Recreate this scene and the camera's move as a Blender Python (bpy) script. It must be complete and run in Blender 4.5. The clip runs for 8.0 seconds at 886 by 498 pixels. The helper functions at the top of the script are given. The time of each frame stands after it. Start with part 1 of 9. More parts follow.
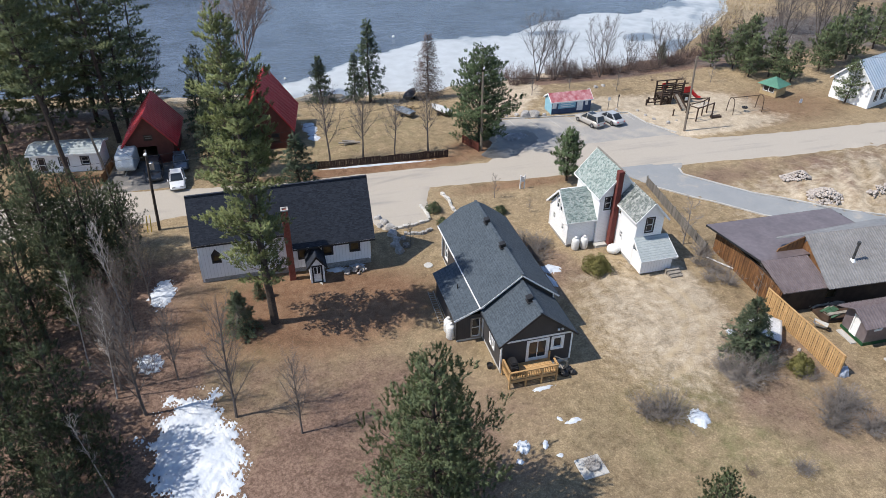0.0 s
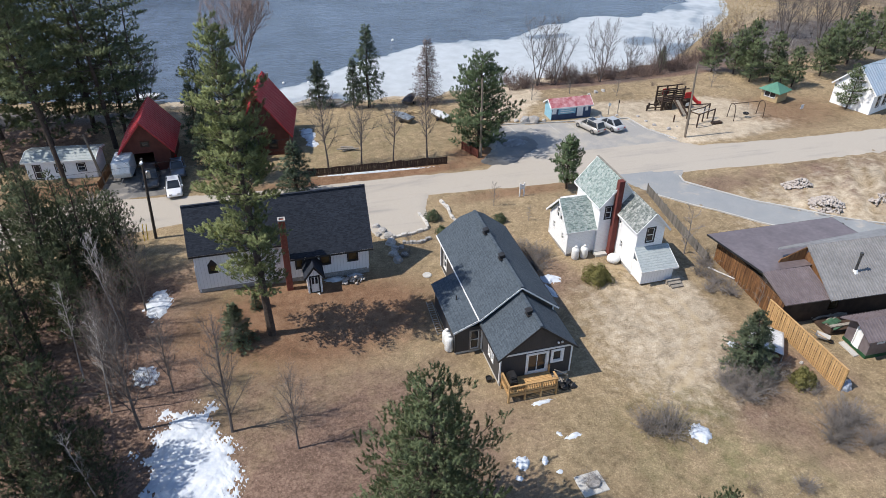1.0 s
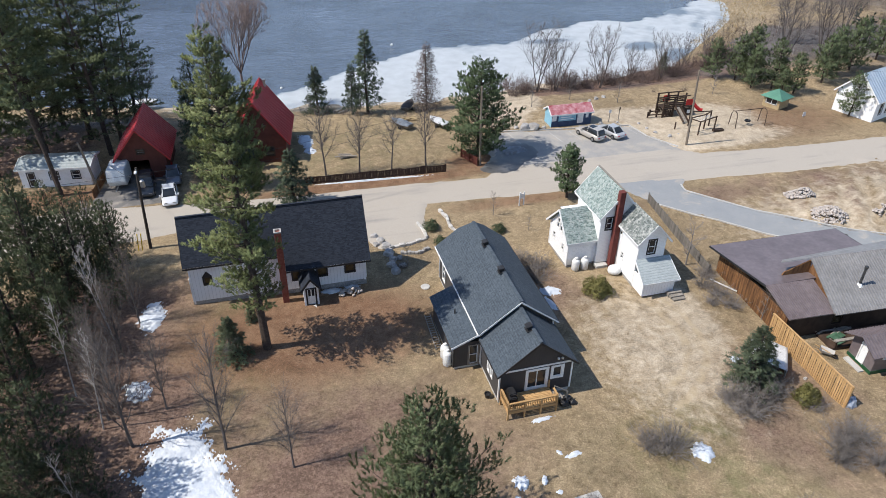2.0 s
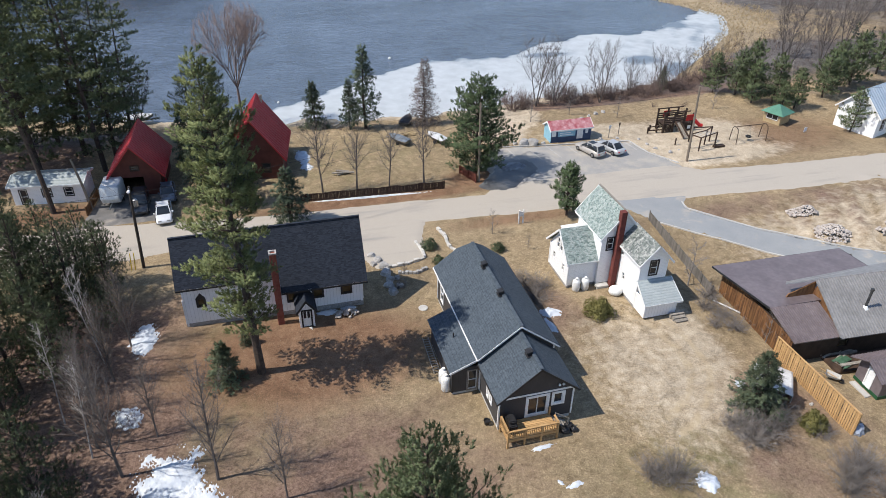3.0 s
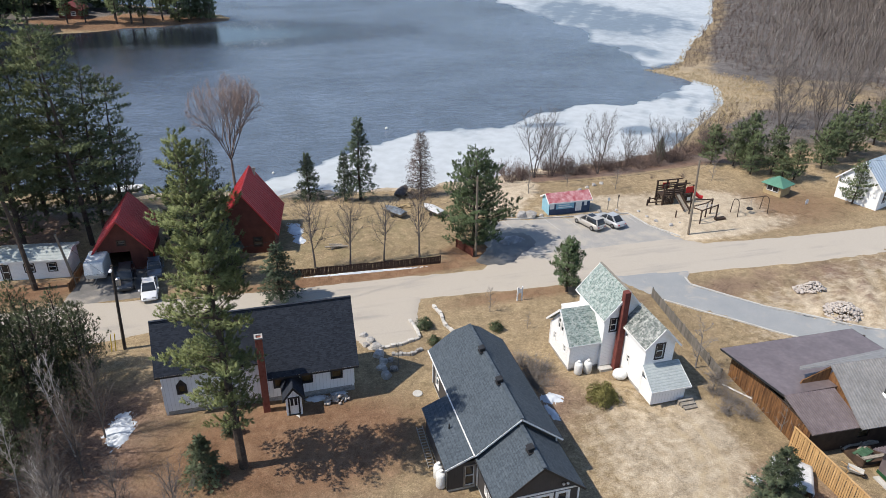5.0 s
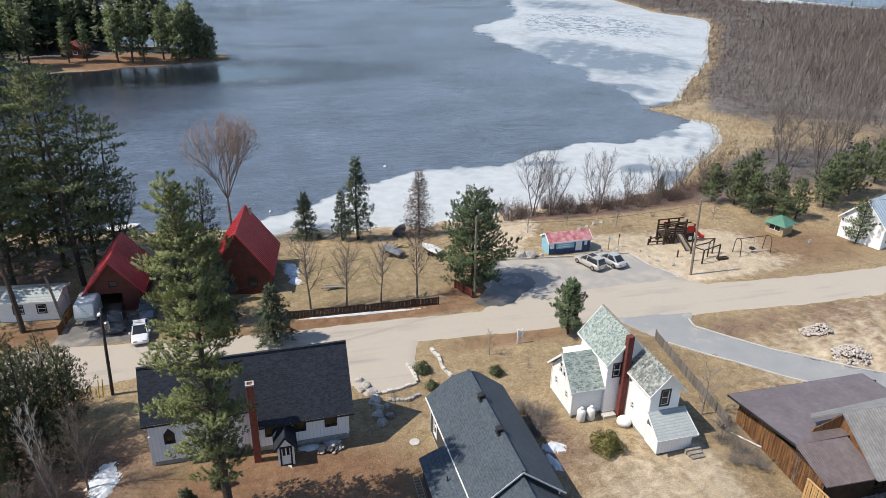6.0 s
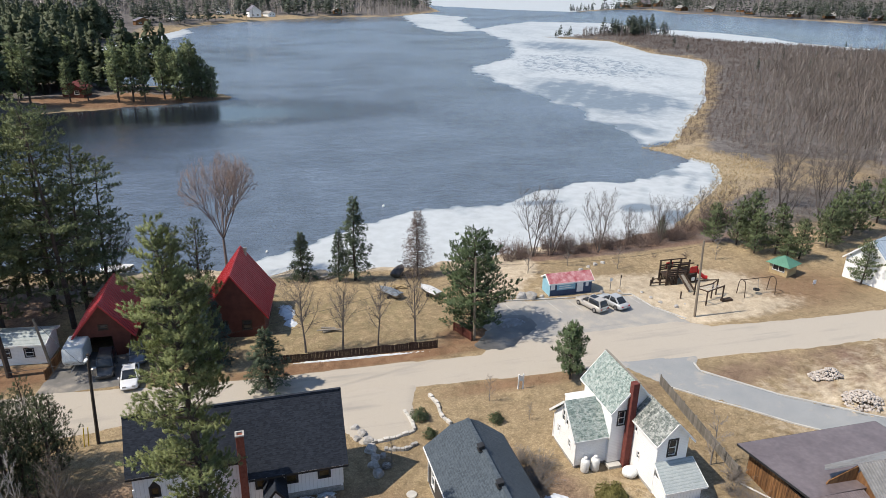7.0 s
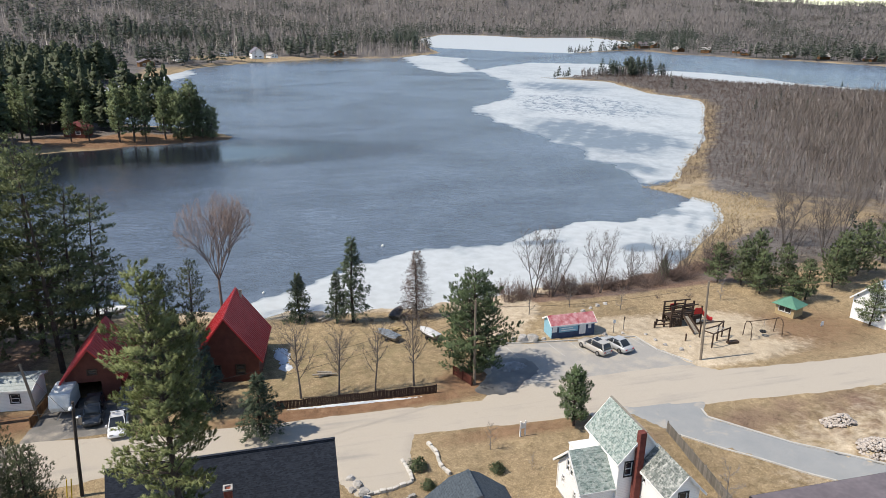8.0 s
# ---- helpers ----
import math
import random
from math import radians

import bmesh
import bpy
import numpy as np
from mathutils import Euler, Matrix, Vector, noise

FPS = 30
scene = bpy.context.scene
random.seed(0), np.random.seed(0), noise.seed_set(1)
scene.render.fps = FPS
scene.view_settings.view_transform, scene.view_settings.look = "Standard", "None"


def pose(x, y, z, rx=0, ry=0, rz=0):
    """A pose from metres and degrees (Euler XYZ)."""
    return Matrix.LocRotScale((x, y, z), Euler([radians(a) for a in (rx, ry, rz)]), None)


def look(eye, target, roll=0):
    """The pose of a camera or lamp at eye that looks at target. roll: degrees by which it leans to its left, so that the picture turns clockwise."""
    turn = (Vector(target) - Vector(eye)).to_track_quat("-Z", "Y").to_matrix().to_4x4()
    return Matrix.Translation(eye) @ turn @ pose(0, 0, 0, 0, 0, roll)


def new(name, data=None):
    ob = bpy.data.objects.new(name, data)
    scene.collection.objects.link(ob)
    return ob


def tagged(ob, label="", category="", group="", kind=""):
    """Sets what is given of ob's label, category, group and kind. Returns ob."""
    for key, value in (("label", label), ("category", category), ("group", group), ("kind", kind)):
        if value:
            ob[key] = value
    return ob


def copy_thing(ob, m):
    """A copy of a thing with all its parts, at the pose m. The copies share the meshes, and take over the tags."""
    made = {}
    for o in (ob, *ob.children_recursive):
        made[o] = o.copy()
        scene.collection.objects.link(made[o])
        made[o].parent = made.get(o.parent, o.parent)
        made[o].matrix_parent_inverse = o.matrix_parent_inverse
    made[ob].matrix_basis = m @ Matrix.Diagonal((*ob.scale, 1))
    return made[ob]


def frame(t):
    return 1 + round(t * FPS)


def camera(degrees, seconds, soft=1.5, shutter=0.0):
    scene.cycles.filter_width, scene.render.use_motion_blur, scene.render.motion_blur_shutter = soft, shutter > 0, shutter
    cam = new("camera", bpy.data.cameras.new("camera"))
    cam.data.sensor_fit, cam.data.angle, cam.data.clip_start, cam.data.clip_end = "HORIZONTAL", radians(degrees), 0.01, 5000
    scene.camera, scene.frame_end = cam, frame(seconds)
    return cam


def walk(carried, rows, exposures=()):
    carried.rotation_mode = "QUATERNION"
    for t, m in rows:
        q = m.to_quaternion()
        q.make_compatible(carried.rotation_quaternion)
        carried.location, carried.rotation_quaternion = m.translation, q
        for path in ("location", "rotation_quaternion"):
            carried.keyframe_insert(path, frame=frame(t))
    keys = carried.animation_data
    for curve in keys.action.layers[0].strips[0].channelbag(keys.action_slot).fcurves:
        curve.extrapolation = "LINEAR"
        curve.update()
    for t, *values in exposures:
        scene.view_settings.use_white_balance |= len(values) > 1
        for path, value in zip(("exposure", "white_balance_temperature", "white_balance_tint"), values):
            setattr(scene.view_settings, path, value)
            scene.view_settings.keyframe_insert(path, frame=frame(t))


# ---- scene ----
cam = camera(64.7, 8.0, soft=0.6)
METRES, EYE, TILT, LEAN, TURN = 12.0, 39.1, 0.0, 0.0, -16.0
PATH = [
    (0, (0.033, -0.082, 38.361), (0.492, 1.523, 37.26), 0.7),
    (0.5, (0.201, 0.372, 38.561), (0.66, 1.977, 37.46), 0.8),
    (1, (0.376, 0.89, 38.835), (0.836, 2.494, 37.733), 0.8),
    (1.5, (0.577, 1.485, 39.003), (1.038, 3.089, 37.901), 0.9),
    (3, (1.182, 3.622, 39.438), (1.653, 5.239, 38.359), 1.1),
    (3.5, (1.364, 4.397, 39.51), (1.843, 6.028, 38.457), 1.2),
    (4, (1.605, 5.106, 39.557), (2.09, 6.758, 38.54), 1.2),
    (4.5, (1.893, 5.832, 39.576), (2.385, 7.509, 38.604), 1.2),
    (6, (2.699, 8.056, 39.446), (3.211, 9.799, 38.61), 1.2),
    (6.5, (2.938, 8.797, 39.339), (3.456, 10.562, 38.553), 1.2),
    (7, (3.227, 9.543, 39.277), (3.75, 11.327, 38.539), 1.2),
    (7.5, (3.526, 10.321, 39.173), (4.052, 12.124, 38.486), 1.1),
    (8, (3.828, 11.089, 39.074), (4.358, 12.91, 38.438), 1.1),
]
walk(cam, [(t, look(eye, target, roll)) for t, eye, target, roll in PATH], exposures=[(0.0, 0.37, 6720, 11), (3.5, 0.38, 6800, 11), (8.0, 0.41, 7300, 10.5)])

# ---------- light ----------
SUN_ELEV = radians(52.4)
world = bpy.data.worlds.new("sky")
scene.world = world
world.use_nodes = True
wn = world.node_tree
sky = wn.nodes.new("ShaderNodeTexSky")
sky.sky_type, sky.sun_disc = "NISHITA", False
sky.sun_elevation, sky.sun_rotation = SUN_ELEV, radians(270)
sky.air_density, sky.dust_density, sky.ozone_density = 0.9, 0.15, 2.2
wn.links.new(sky.outputs[0], wn.nodes["Background"].inputs[0])
wn.nodes["Background"].inputs[1].default_value = 0.15
sun = new("sun", bpy.data.lights.new("sun", "SUN"))
sun.data.energy, sun.data.angle, sun.data.color = 4.3, radians(0.55), (1.0, 0.96, 0.9)
sun.matrix_world = look((-61, 1.0, 79), (0, 0, 0))

# ---------- materials ----------


class Shader:
    """A node material under construction."""

    def __init__(self, name, rough=0.8, metal=0.0, spec=0.3):
        self.mat = bpy.data.materials.new(name)
        self.mat.use_nodes = True
        self.t = self.mat.node_tree
        self.bsdf = self.t.nodes["Principled BSDF"]
        self.bsdf.inputs["Roughness"].default_value = rough
        self.bsdf.inputs["Metallic"].default_value = metal
        self.bsdf.inputs["Specular IOR Level"].default_value = spec
        self.co = self.t.nodes.new("ShaderNodeTexCoord").outputs["Object"]

    def link(self, a, b):
        self.t.links.new(a, b)

    def noise(self, scale, detail=4.0, rough=0.55, stretch=None, warp=0.0):
        n = self.t.nodes.new("ShaderNodeTexNoise")
        n.inputs["Scale"].default_value, n.inputs["Detail"].default_value = scale, detail
        n.inputs["Roughness"].default_value, n.inputs["Distortion"].default_value = rough, warp
        self.link(self.stretched(stretch), n.inputs["Vector"])
        return n.outputs[0]

    def stretched(self, stretch):
        if not stretch:
            return self.co
        m = self.t.nodes.new("ShaderNodeMapping")
        m.inputs["Scale"].default_value = stretch
        self.link(self.co, m.inputs["Vector"])
        return m.outputs[0]

    def voronoi(self, scale, out="Distance", stretch=None):
        n = self.t.nodes.new("ShaderNodeTexVoronoi")
        n.inputs["Scale"].default_value = scale
        self.link(self.stretched(stretch), n.inputs["Vector"])
        return n.outputs[out]

    def ramp(self, fac, *stops):
        r = self.t.nodes.new("ShaderNodeValToRGB")
        e = r.color_ramp.elements
        while len(e) < len(stops):
            e.new(0.5)
        for el, (p, c) in zip(e, stops):
            el.position = p
            el.color = (c, c, c, 1) if isinstance(c, (int, float)) else (*c, 1)
        self.link(fac, r.inputs[0])
        return r.outputs[0]

    def mix(self, fac, a, b, how="MIX"):
        m = self.t.nodes.new("ShaderNodeMixRGB")
        m.blend_type = how
        for k, v in ((0, fac), (1, a), (2, b)):
            if isinstance(v, (int, float)):
                m.inputs[k].default_value = v if k == 0 else (v, v, v, 1)
            elif isinstance(v, tuple):
                m.inputs[k].default_value = (*v, 1)
            else:
                self.link(v, m.inputs[k])
        return m.outputs[0]

    def math(self, how, a, b=0.0):
        m = self.t.nodes.new("ShaderNodeMath")
        m.operation = how
        for k, v in ((0, a), (1, b)):
            if isinstance(v, (int, float)):
                m.inputs[k].default_value = v
            else:
                self.link(v, m.inputs[k])
        return m.outputs[0]

    def attribute(self, name):
        n = self.t.nodes.new("ShaderNodeAttribute")
        n.attribute_name = name
        return n

    def channels(self, name):
        a = self.attribute(name)
        s = self.t.nodes.new("ShaderNodeSeparateColor")
        self.link(a.outputs["Color"], s.inputs[0])
        return s.outputs[0], s.outputs[1], s.outputs[2]

    def island(self):
        return self.t.nodes.new("ShaderNodeNewGeometry").outputs["Random Per Island"]

    def each(self):
        return self.t.nodes.new("ShaderNodeObjectInfo").outputs["Random"]

    def bump(self, height, strength=0.3, distance=0.02):
        b = self.t.nodes.new("ShaderNodeBump")
        b.inputs["Strength"].default_value, b.inputs["Distance"].default_value = strength, distance
        self.link(height, b.inputs["Height"])
        self.link(b.outputs[0], self.bsdf.inputs["Normal"])

    def color(self, c):
        if isinstance(c, tuple):
            self.bsdf.inputs["Base Color"].default_value = (*c, 1)
        else:
            self.link(c, self.bsdf.inputs["Base Color"])
        return self


def mottled(name, a, b, scale=1.5, rough=0.8, metal=0.0, grain=30.0, bump=0.2, spec=0.3, stretch=None, vary=0.0):
    """Two tones in soft patches, with a finer grain and relief."""
    s = Shader(name, rough, metal, spec)
    big = s.ramp(s.noise(scale, 5, stretch=stretch), (0.32, 0.0), (0.68, 1.0))
    col = s.mix(big, a, b)
    fine = s.noise(grain, 3)
    col = s.mix(1.0, col, s.ramp(fine, (0.25, 0.78), (0.75, 1.15)), "MULTIPLY")
    if vary:
        col = s.mix(1.0, col, s.ramp(s.each(), (0.0, 1 - vary), (1.0, 1 + vary)), "MULTIPLY")
    s.color(col)
    if bump:
        s.bump(fine, bump, 0.02)
    return s.mat


def shingle_material(name, a, b, worn=None, size=1.0):
    """Asphalt shingles: short tabs in courses down the slope."""
    s = Shader(name, 0.9, spec=0.2)
    tabs = s.voronoi(4.6 / size, "Color", (1.0, 1.5, 2.2))
    sep = s.t.nodes.new("ShaderNodeSeparateColor")
    s.link(tabs, sep.inputs[0])
    col = s.mix(sep.outputs[0], a, b)
    col = s.mix(1.0, col, s.ramp(s.noise(0.35, 4), (0.3, 0.92), (0.7, 1.06)), "MULTIPLY")
    w = s.t.nodes.new("ShaderNodeTexWave")
    w.wave_type, w.bands_direction, w.wave_profile = "BANDS", "Z", "SAW"
    w.inputs["Scale"].default_value, w.inputs["Distortion"].default_value, w.inputs["Detail Scale"].default_value = math.pi / 1.3, 1.6, 2.0
    s.link(s.co, w.inputs["Vector"])
    col = s.mix(1.0, col, s.ramp(w.outputs[1], (0.0, 0.72), (0.25, 1.0), (1.0, 1.08)), "MULTIPLY")
    grain = s.noise(55, 2)
    col = s.mix(1.0, col, s.ramp(grain, (0.25, 0.75), (0.75, 1.2)), "MULTIPLY")
    if worn:
        col = s.mix(s.ramp(s.noise(2.6, 7, 0.78), (0.48, 0.0), (0.62, 0.7)), col, worn)
    s.color(col)
    s.bump(s.math("ADD", sep.outputs[0], grain), 0.5, 0.015)
    return s.mat


def siding_material(name, a, b, gap, axis="Z", rough=0.6, dirt=(0.35, 0.32, 0.28)):
    """Boards or battens at even gaps, with a little dirt."""
    s = Shader(name, rough)
    w = s.t.nodes.new("ShaderNodeTexWave")
    w.wave_type, w.bands_direction, w.wave_profile = "BANDS", axis, "SAW"
    w.inputs["Scale"].default_value, w.inputs["Distortion"].default_value = math.pi / (gap * 10), 0.0
    s.link(s.co, w.inputs["Vector"])
    line = w.outputs[1]
    col = s.mix(s.ramp(s.noise(0.9, 5), (0.35, 0.0), (0.7, 1.0)), a, b)
    col = s.mix(s.ramp(line, (0.0, 1.0), (0.12, 0.0)), col, tuple(v * 0.6 for v in a))
    col = s.mix(s.ramp(s.noise(2.4, 6, 0.65), (0.64, 0.0), (0.85, 0.28)), col, dirt)
    s.color(col)
    s.bump(line, 0.4, 0.02)
    return s.mat


def foliage_material(name, a, b, c, rough=0.6, clump=1.7):
    s = Shader(name, rough, spec=0.25)
    tone = s.math("ADD", s.math("MULTIPLY", s.island(), 0.3), s.math("MULTIPLY", s.ramp(s.noise(clump, 4, 0.6), (0.3, 0.0), (0.7, 1.0)), 0.7))
    col = s.ramp(tone, (0.0, a), (0.5, b), (1.0, c))
    col = s.mix(1.0, col, s.ramp(s.noise(0.3, 2), (0.3, 0.75), (0.7, 1.2)), "MULTIPLY")
    col = s.mix(1.0, col, s.ramp(s.each(), (0.0, 0.85), (1.0, 1.12)), "MULTIPLY")
    s.color(col)
    tr = s.t.nodes.new("ShaderNodeBsdfTranslucent")
    s.link(col, tr.inputs[0])
    mx = s.t.nodes.new("ShaderNodeMixShader")
    mx.inputs[0].default_value = 0.3
    s.link(s.bsdf.outputs[0], mx.inputs[1])
    s.link(tr.outputs[0], mx.inputs[2])
    s.link(mx.outputs[0], s.t.nodes["Material Output"].inputs[0])
    return s.mat


def glass_material(name):
    s = Shader(name, 0.06, spec=0.6)
    s.color(s.mix(s.noise(0.8, 2), (0.012, 0.015, 0.018), (0.035, 0.04, 0.045)))
    return s.mat


M_WHITE = siding_material("white_clapboard", (0.83, 0.83, 0.83), (0.79, 0.8, 0.8), 0.16)
M_BATTEN = siding_material("white_batten_boards", (0.81, 0.82, 0.83), (0.75, 0.76, 0.77), 0.3, "X")
M_CHAR = siding_material("charcoal_siding", (0.045, 0.044, 0.047), (0.058, 0.056, 0.058), 0.2, "X", 0.55, (0.08, 0.075, 0.07))
M_TRIM = mottled("white_trim", (0.8, 0.8, 0.79), (0.72, 0.72, 0.71), 2, 0.5)
M_BLACKTRIM = mottled("black_trim", (0.02, 0.02, 0.022), (0.035, 0.035, 0.036), 2, 0.5)
M_GLASS = glass_material("window_glass")
M_AMBER = mottled("amber_church_glass", (0.03, 0.026, 0.014), (0.075, 0.06, 0.028), 2.5, 0.15, bump=0.05, spec=0.5)
M_SHINGLE_SLATE = shingle_material("slate_blue_shingles", (0.048, 0.062, 0.077), (0.078, 0.097, 0.116))
M_SHINGLE_BLACK = shingle_material("black_shingles", (0.016, 0.02, 0.029), (0.031, 0.038, 0.052))
M_SHINGLE_GREEN = shingle_material("faded_green_shingles", (0.1, 0.145, 0.135), (0.3, 0.36, 0.34), (0.42, 0.44, 0.42))
M_SHINGLE_PALE = shingle_material("pale_grey_roll_roofing", (0.29, 0.33, 0.335), (0.35, 0.385, 0.39))
M_SHINGLE_MOSS = shingle_material("peeling_dark_shingles", (0.07, 0.085, 0.08), (0.2, 0.22, 0.21), (0.5, 0.5, 0.47))
M_ROOF_FAR = shingle_material("weathered_grey_shingles", (0.24, 0.23, 0.22), (0.33, 0.32, 0.31))
M_BRICK = mottled("red_chimney_brick", (0.17, 0.045, 0.03), (0.25, 0.085, 0.06), 5, 0.9, grain=14, bump=0.6)
M_BRICK_DARK = mottled("dark_red_brick", (0.11, 0.03, 0.026), (0.17, 0.05, 0.04), 5, 0.9, grain=14, bump=0.6)
M_STONE = mottled("grey_stone", (0.27, 0.262, 0.255), (0.43, 0.415, 0.395), 3, 0.9, grain=12, bump=0.6, vary=0.2)
M_CONCRETE = mottled("concrete", (0.4, 0.39, 0.37), (0.5, 0.49, 0.46), 1.2, 0.9)
M_METAL_BROWN = mottled("brown_metal_roofing", (0.135, 0.11, 0.115), (0.18, 0.15, 0.155), 0.5, 0.4, 0.1, 2.5, 0.05, 0.5)
M_METAL_GREY = mottled("grey_metal_roofing", (0.2, 0.195, 0.194), (0.255, 0.248, 0.245), 0.4, 0.42, 0.15, 3, 0.05, 0.5)
M_METAL_RED = mottled("red_metal_roofing", (0.33, 0.018, 0.024), (0.42, 0.035, 0.04), 0.4, 0.4, 0.15, 8, 0.05, 0.5)
M_METAL_GREEN = mottled("green_metal_roofing", (0.07, 0.19, 0.13), (0.1, 0.25, 0.175), 0.5, 0.45, 0.2, 8, 0.05, 0.5)
M_METAL_BLUE = mottled("pale_blue_metal_roofing", (0.36, 0.44, 0.52), (0.5, 0.55, 0.6), 0.6, 0.4, 0.4, 8, 0.05, 0.5)
M_TIMBER = mottled("fresh_pine_timber", (0.4, 0.235, 0.1), (0.52, 0.33, 0.155), 1.4, 0.7, grain=25, stretch=(1, 1, 4), vary=0.18)
M_TIMBER_OLD = mottled("weathered_brown_boards", (0.085, 0.04, 0.02), (0.23, 0.115, 0.048), 1.3, 0.8, grain=22, stretch=(3, 3, 0.5), vary=0.3)
M_GREYWOOD = mottled("grey_weathered_wood", (0.2, 0.18, 0.155), (0.32, 0.29, 0.25), 1.5, 0.85, grain=22, stretch=(3, 3, 0.6), vary=0.2)
M_GREYDARK = mottled("dark_grey_weathered_wood", (0.11, 0.1, 0.09), (0.2, 0.185, 0.165), 1.5, 0.85, grain=22, stretch=(3, 3, 0.6), vary=0.25)
M_DARKWOOD = mottled("dark_stained_wood", (0.035, 0.022, 0.016), (0.07, 0.045, 0.032), 1.5, 0.75, grain=22, vary=0.25)
M_REDBROWN = mottled("red_brown_siding", (0.09, 0.028, 0.02), (0.14, 0.045, 0.032), 1.2, 0.7)
M_BARK = mottled("conifer_bark", (0.04, 0.03, 0.025), (0.085, 0.066, 0.055), 3, 0.95, grain=14, bump=0.7)
M_TWIG = mottled("grey_brown_twigs", (0.14, 0.124, 0.114), (0.235, 0.214, 0.2), 1.2, 0.9, bump=0, vary=0.15)
M_TWIG_DARK = mottled("dark_grey_twigs", (0.085, 0.073, 0.067), (0.15, 0.13, 0.121), 1.2, 0.9, bump=0, vary=0.15)
M_TWIG_RED = mottled("reddish_twigs", (0.105, 0.075, 0.066), (0.17, 0.126, 0.112), 1.2, 0.9, bump=0, vary=0.15)
M_PINE = foliage_material("pine_needles", (0.072, 0.1, 0.058), (0.148, 0.19, 0.106), (0.24, 0.285, 0.162))
M_PINE_LIGHT = foliage_material("light_pine_needles", (0.085, 0.11, 0.048), (0.185, 0.218, 0.095), (0.31, 0.335, 0.155))
M_SPRUCE = foliage_material("spruce_needles", (0.036, 0.055, 0.037), (0.072, 0.1, 0.063), (0.125, 0.155, 0.095))
M_SPRUCE_BLUE = foliage_material("blue_spruce_needles", (0.035, 0.06, 0.055), (0.06, 0.09, 0.082), (0.1, 0.135, 0.12))
M_WOOD_PINE = foliage_material("dark_pine_needles", (0.036, 0.051, 0.029), (0.075, 0.096, 0.052), (0.128, 0.152, 0.084))
M_YOUNG_SPRUCE = foliage_material("young_spruce_needles", (0.055, 0.076, 0.046), (0.112, 0.142, 0.085), (0.19, 0.22, 0.13))
M_LOT_PINE = foliage_material("deep_green_pine_needles", (0.058, 0.09, 0.048), (0.118, 0.17, 0.086), (0.195, 0.255, 0.13))
M_YARD_PINE = foliage_material("grey_green_pine_needles", (0.075, 0.104, 0.053), (0.152, 0.195, 0.1), (0.26, 0.3, 0.16))
M_OLD_PINE = foliage_material("old_pine_needles", (0.062, 0.083, 0.043), (0.13, 0.16, 0.079), (0.22, 0.25, 0.125))
M_FAR_NEEDLES = foliage_material("far_conifer_needles", (0.042, 0.056, 0.043), (0.068, 0.086, 0.065), (0.108, 0.127, 0.094))
M_FAR_TWIG = mottled("grey_hardwood_twigs", (0.145, 0.138, 0.141), (0.235, 0.225, 0.23), 0.05, 0.9, bump=0, vary=0.15)
M_MAPLE = mottled("rosy_grey_twigs", (0.15, 0.112, 0.104), (0.23, 0.18, 0.168), 0.6, 0.9, bump=0)
M_PALE_TWIG = mottled("pale_aspen_stems", (0.3, 0.285, 0.275), (0.42, 0.4, 0.385), 0.05, 0.9, bump=0)
M_MARSH_TWIG = mottled("grey_brown_saplings", (0.14, 0.117, 0.108), (0.235, 0.203, 0.188), 0.04, 0.9, bump=0)
M_CEDAR = foliage_material("cedar_leaves", (0.19, 0.19, 0.072), (0.3, 0.285, 0.11), (0.41, 0.37, 0.15))
M_REED = foliage_material("dry_reeds", (0.33, 0.255, 0.15), (0.42, 0.33, 0.2), (0.5, 0.4, 0.255), 0.8)
M_TANK = mottled("white_tank_paint", (0.74, 0.75, 0.74), (0.66, 0.67, 0.66), 2, 0.35, grain=10, bump=0.03)
M_TARP = mottled("white_woven_tarp", (0.62, 0.63, 0.63), (0.5, 0.5, 0.49), 1.2, 0.55, grain=9, bump=0.1)
M_BLACK = mottled("black_plastic", (0.012, 0.012, 0.013), (0.03, 0.03, 0.032), 2, 0.45, bump=0.05)
M_STEEL = mottled("galvanised_steel", (0.3, 0.3, 0.3), (0.42, 0.42, 0.42), 3, 0.4, 0.8)
M_DARKSTEEL = mottled("dull_dark_steel", (0.06, 0.06, 0.062), (0.11, 0.11, 0.11), 3, 0.5, 0.6)
M_REDPLASTIC = mottled("red_plastic", (0.5, 0.02, 0.025), (0.42, 0.02, 0.02), 2, 0.35, bump=0.03)
M_POLE = mottled("weathered_pole_wood", (0.16, 0.13, 0.1), (0.25, 0.21, 0.17), 1.5, 0.9, grain=20, stretch=(4, 4, 0.4))
M_POLE_DARK = mottled("tarred_pole_wood", (0.04, 0.032, 0.027), (0.07, 0.058, 0.05), 1.5, 0.9, grain=20, stretch=(4, 4, 0.4))
M_NAVY = mottled("navy_blue_boards", (0.035, 0.06, 0.12), (0.05, 0.085, 0.16), 1.5, 0.6)
M_RED_FADED = mottled("faded_red_roof_paint", (0.3, 0.06, 0.075), (0.5, 0.3, 0.31), 1.6, 0.6, grain=6)
M_YELLOW = mottled("tan_boards", (0.34, 0.25, 0.13), (0.44, 0.34, 0.2), 1.5, 0.7)
M_PALEBLUE = mottled("pale_blue_sign_paint", (0.2, 0.42, 0.55), (0.26, 0.48, 0.6), 2, 0.5)


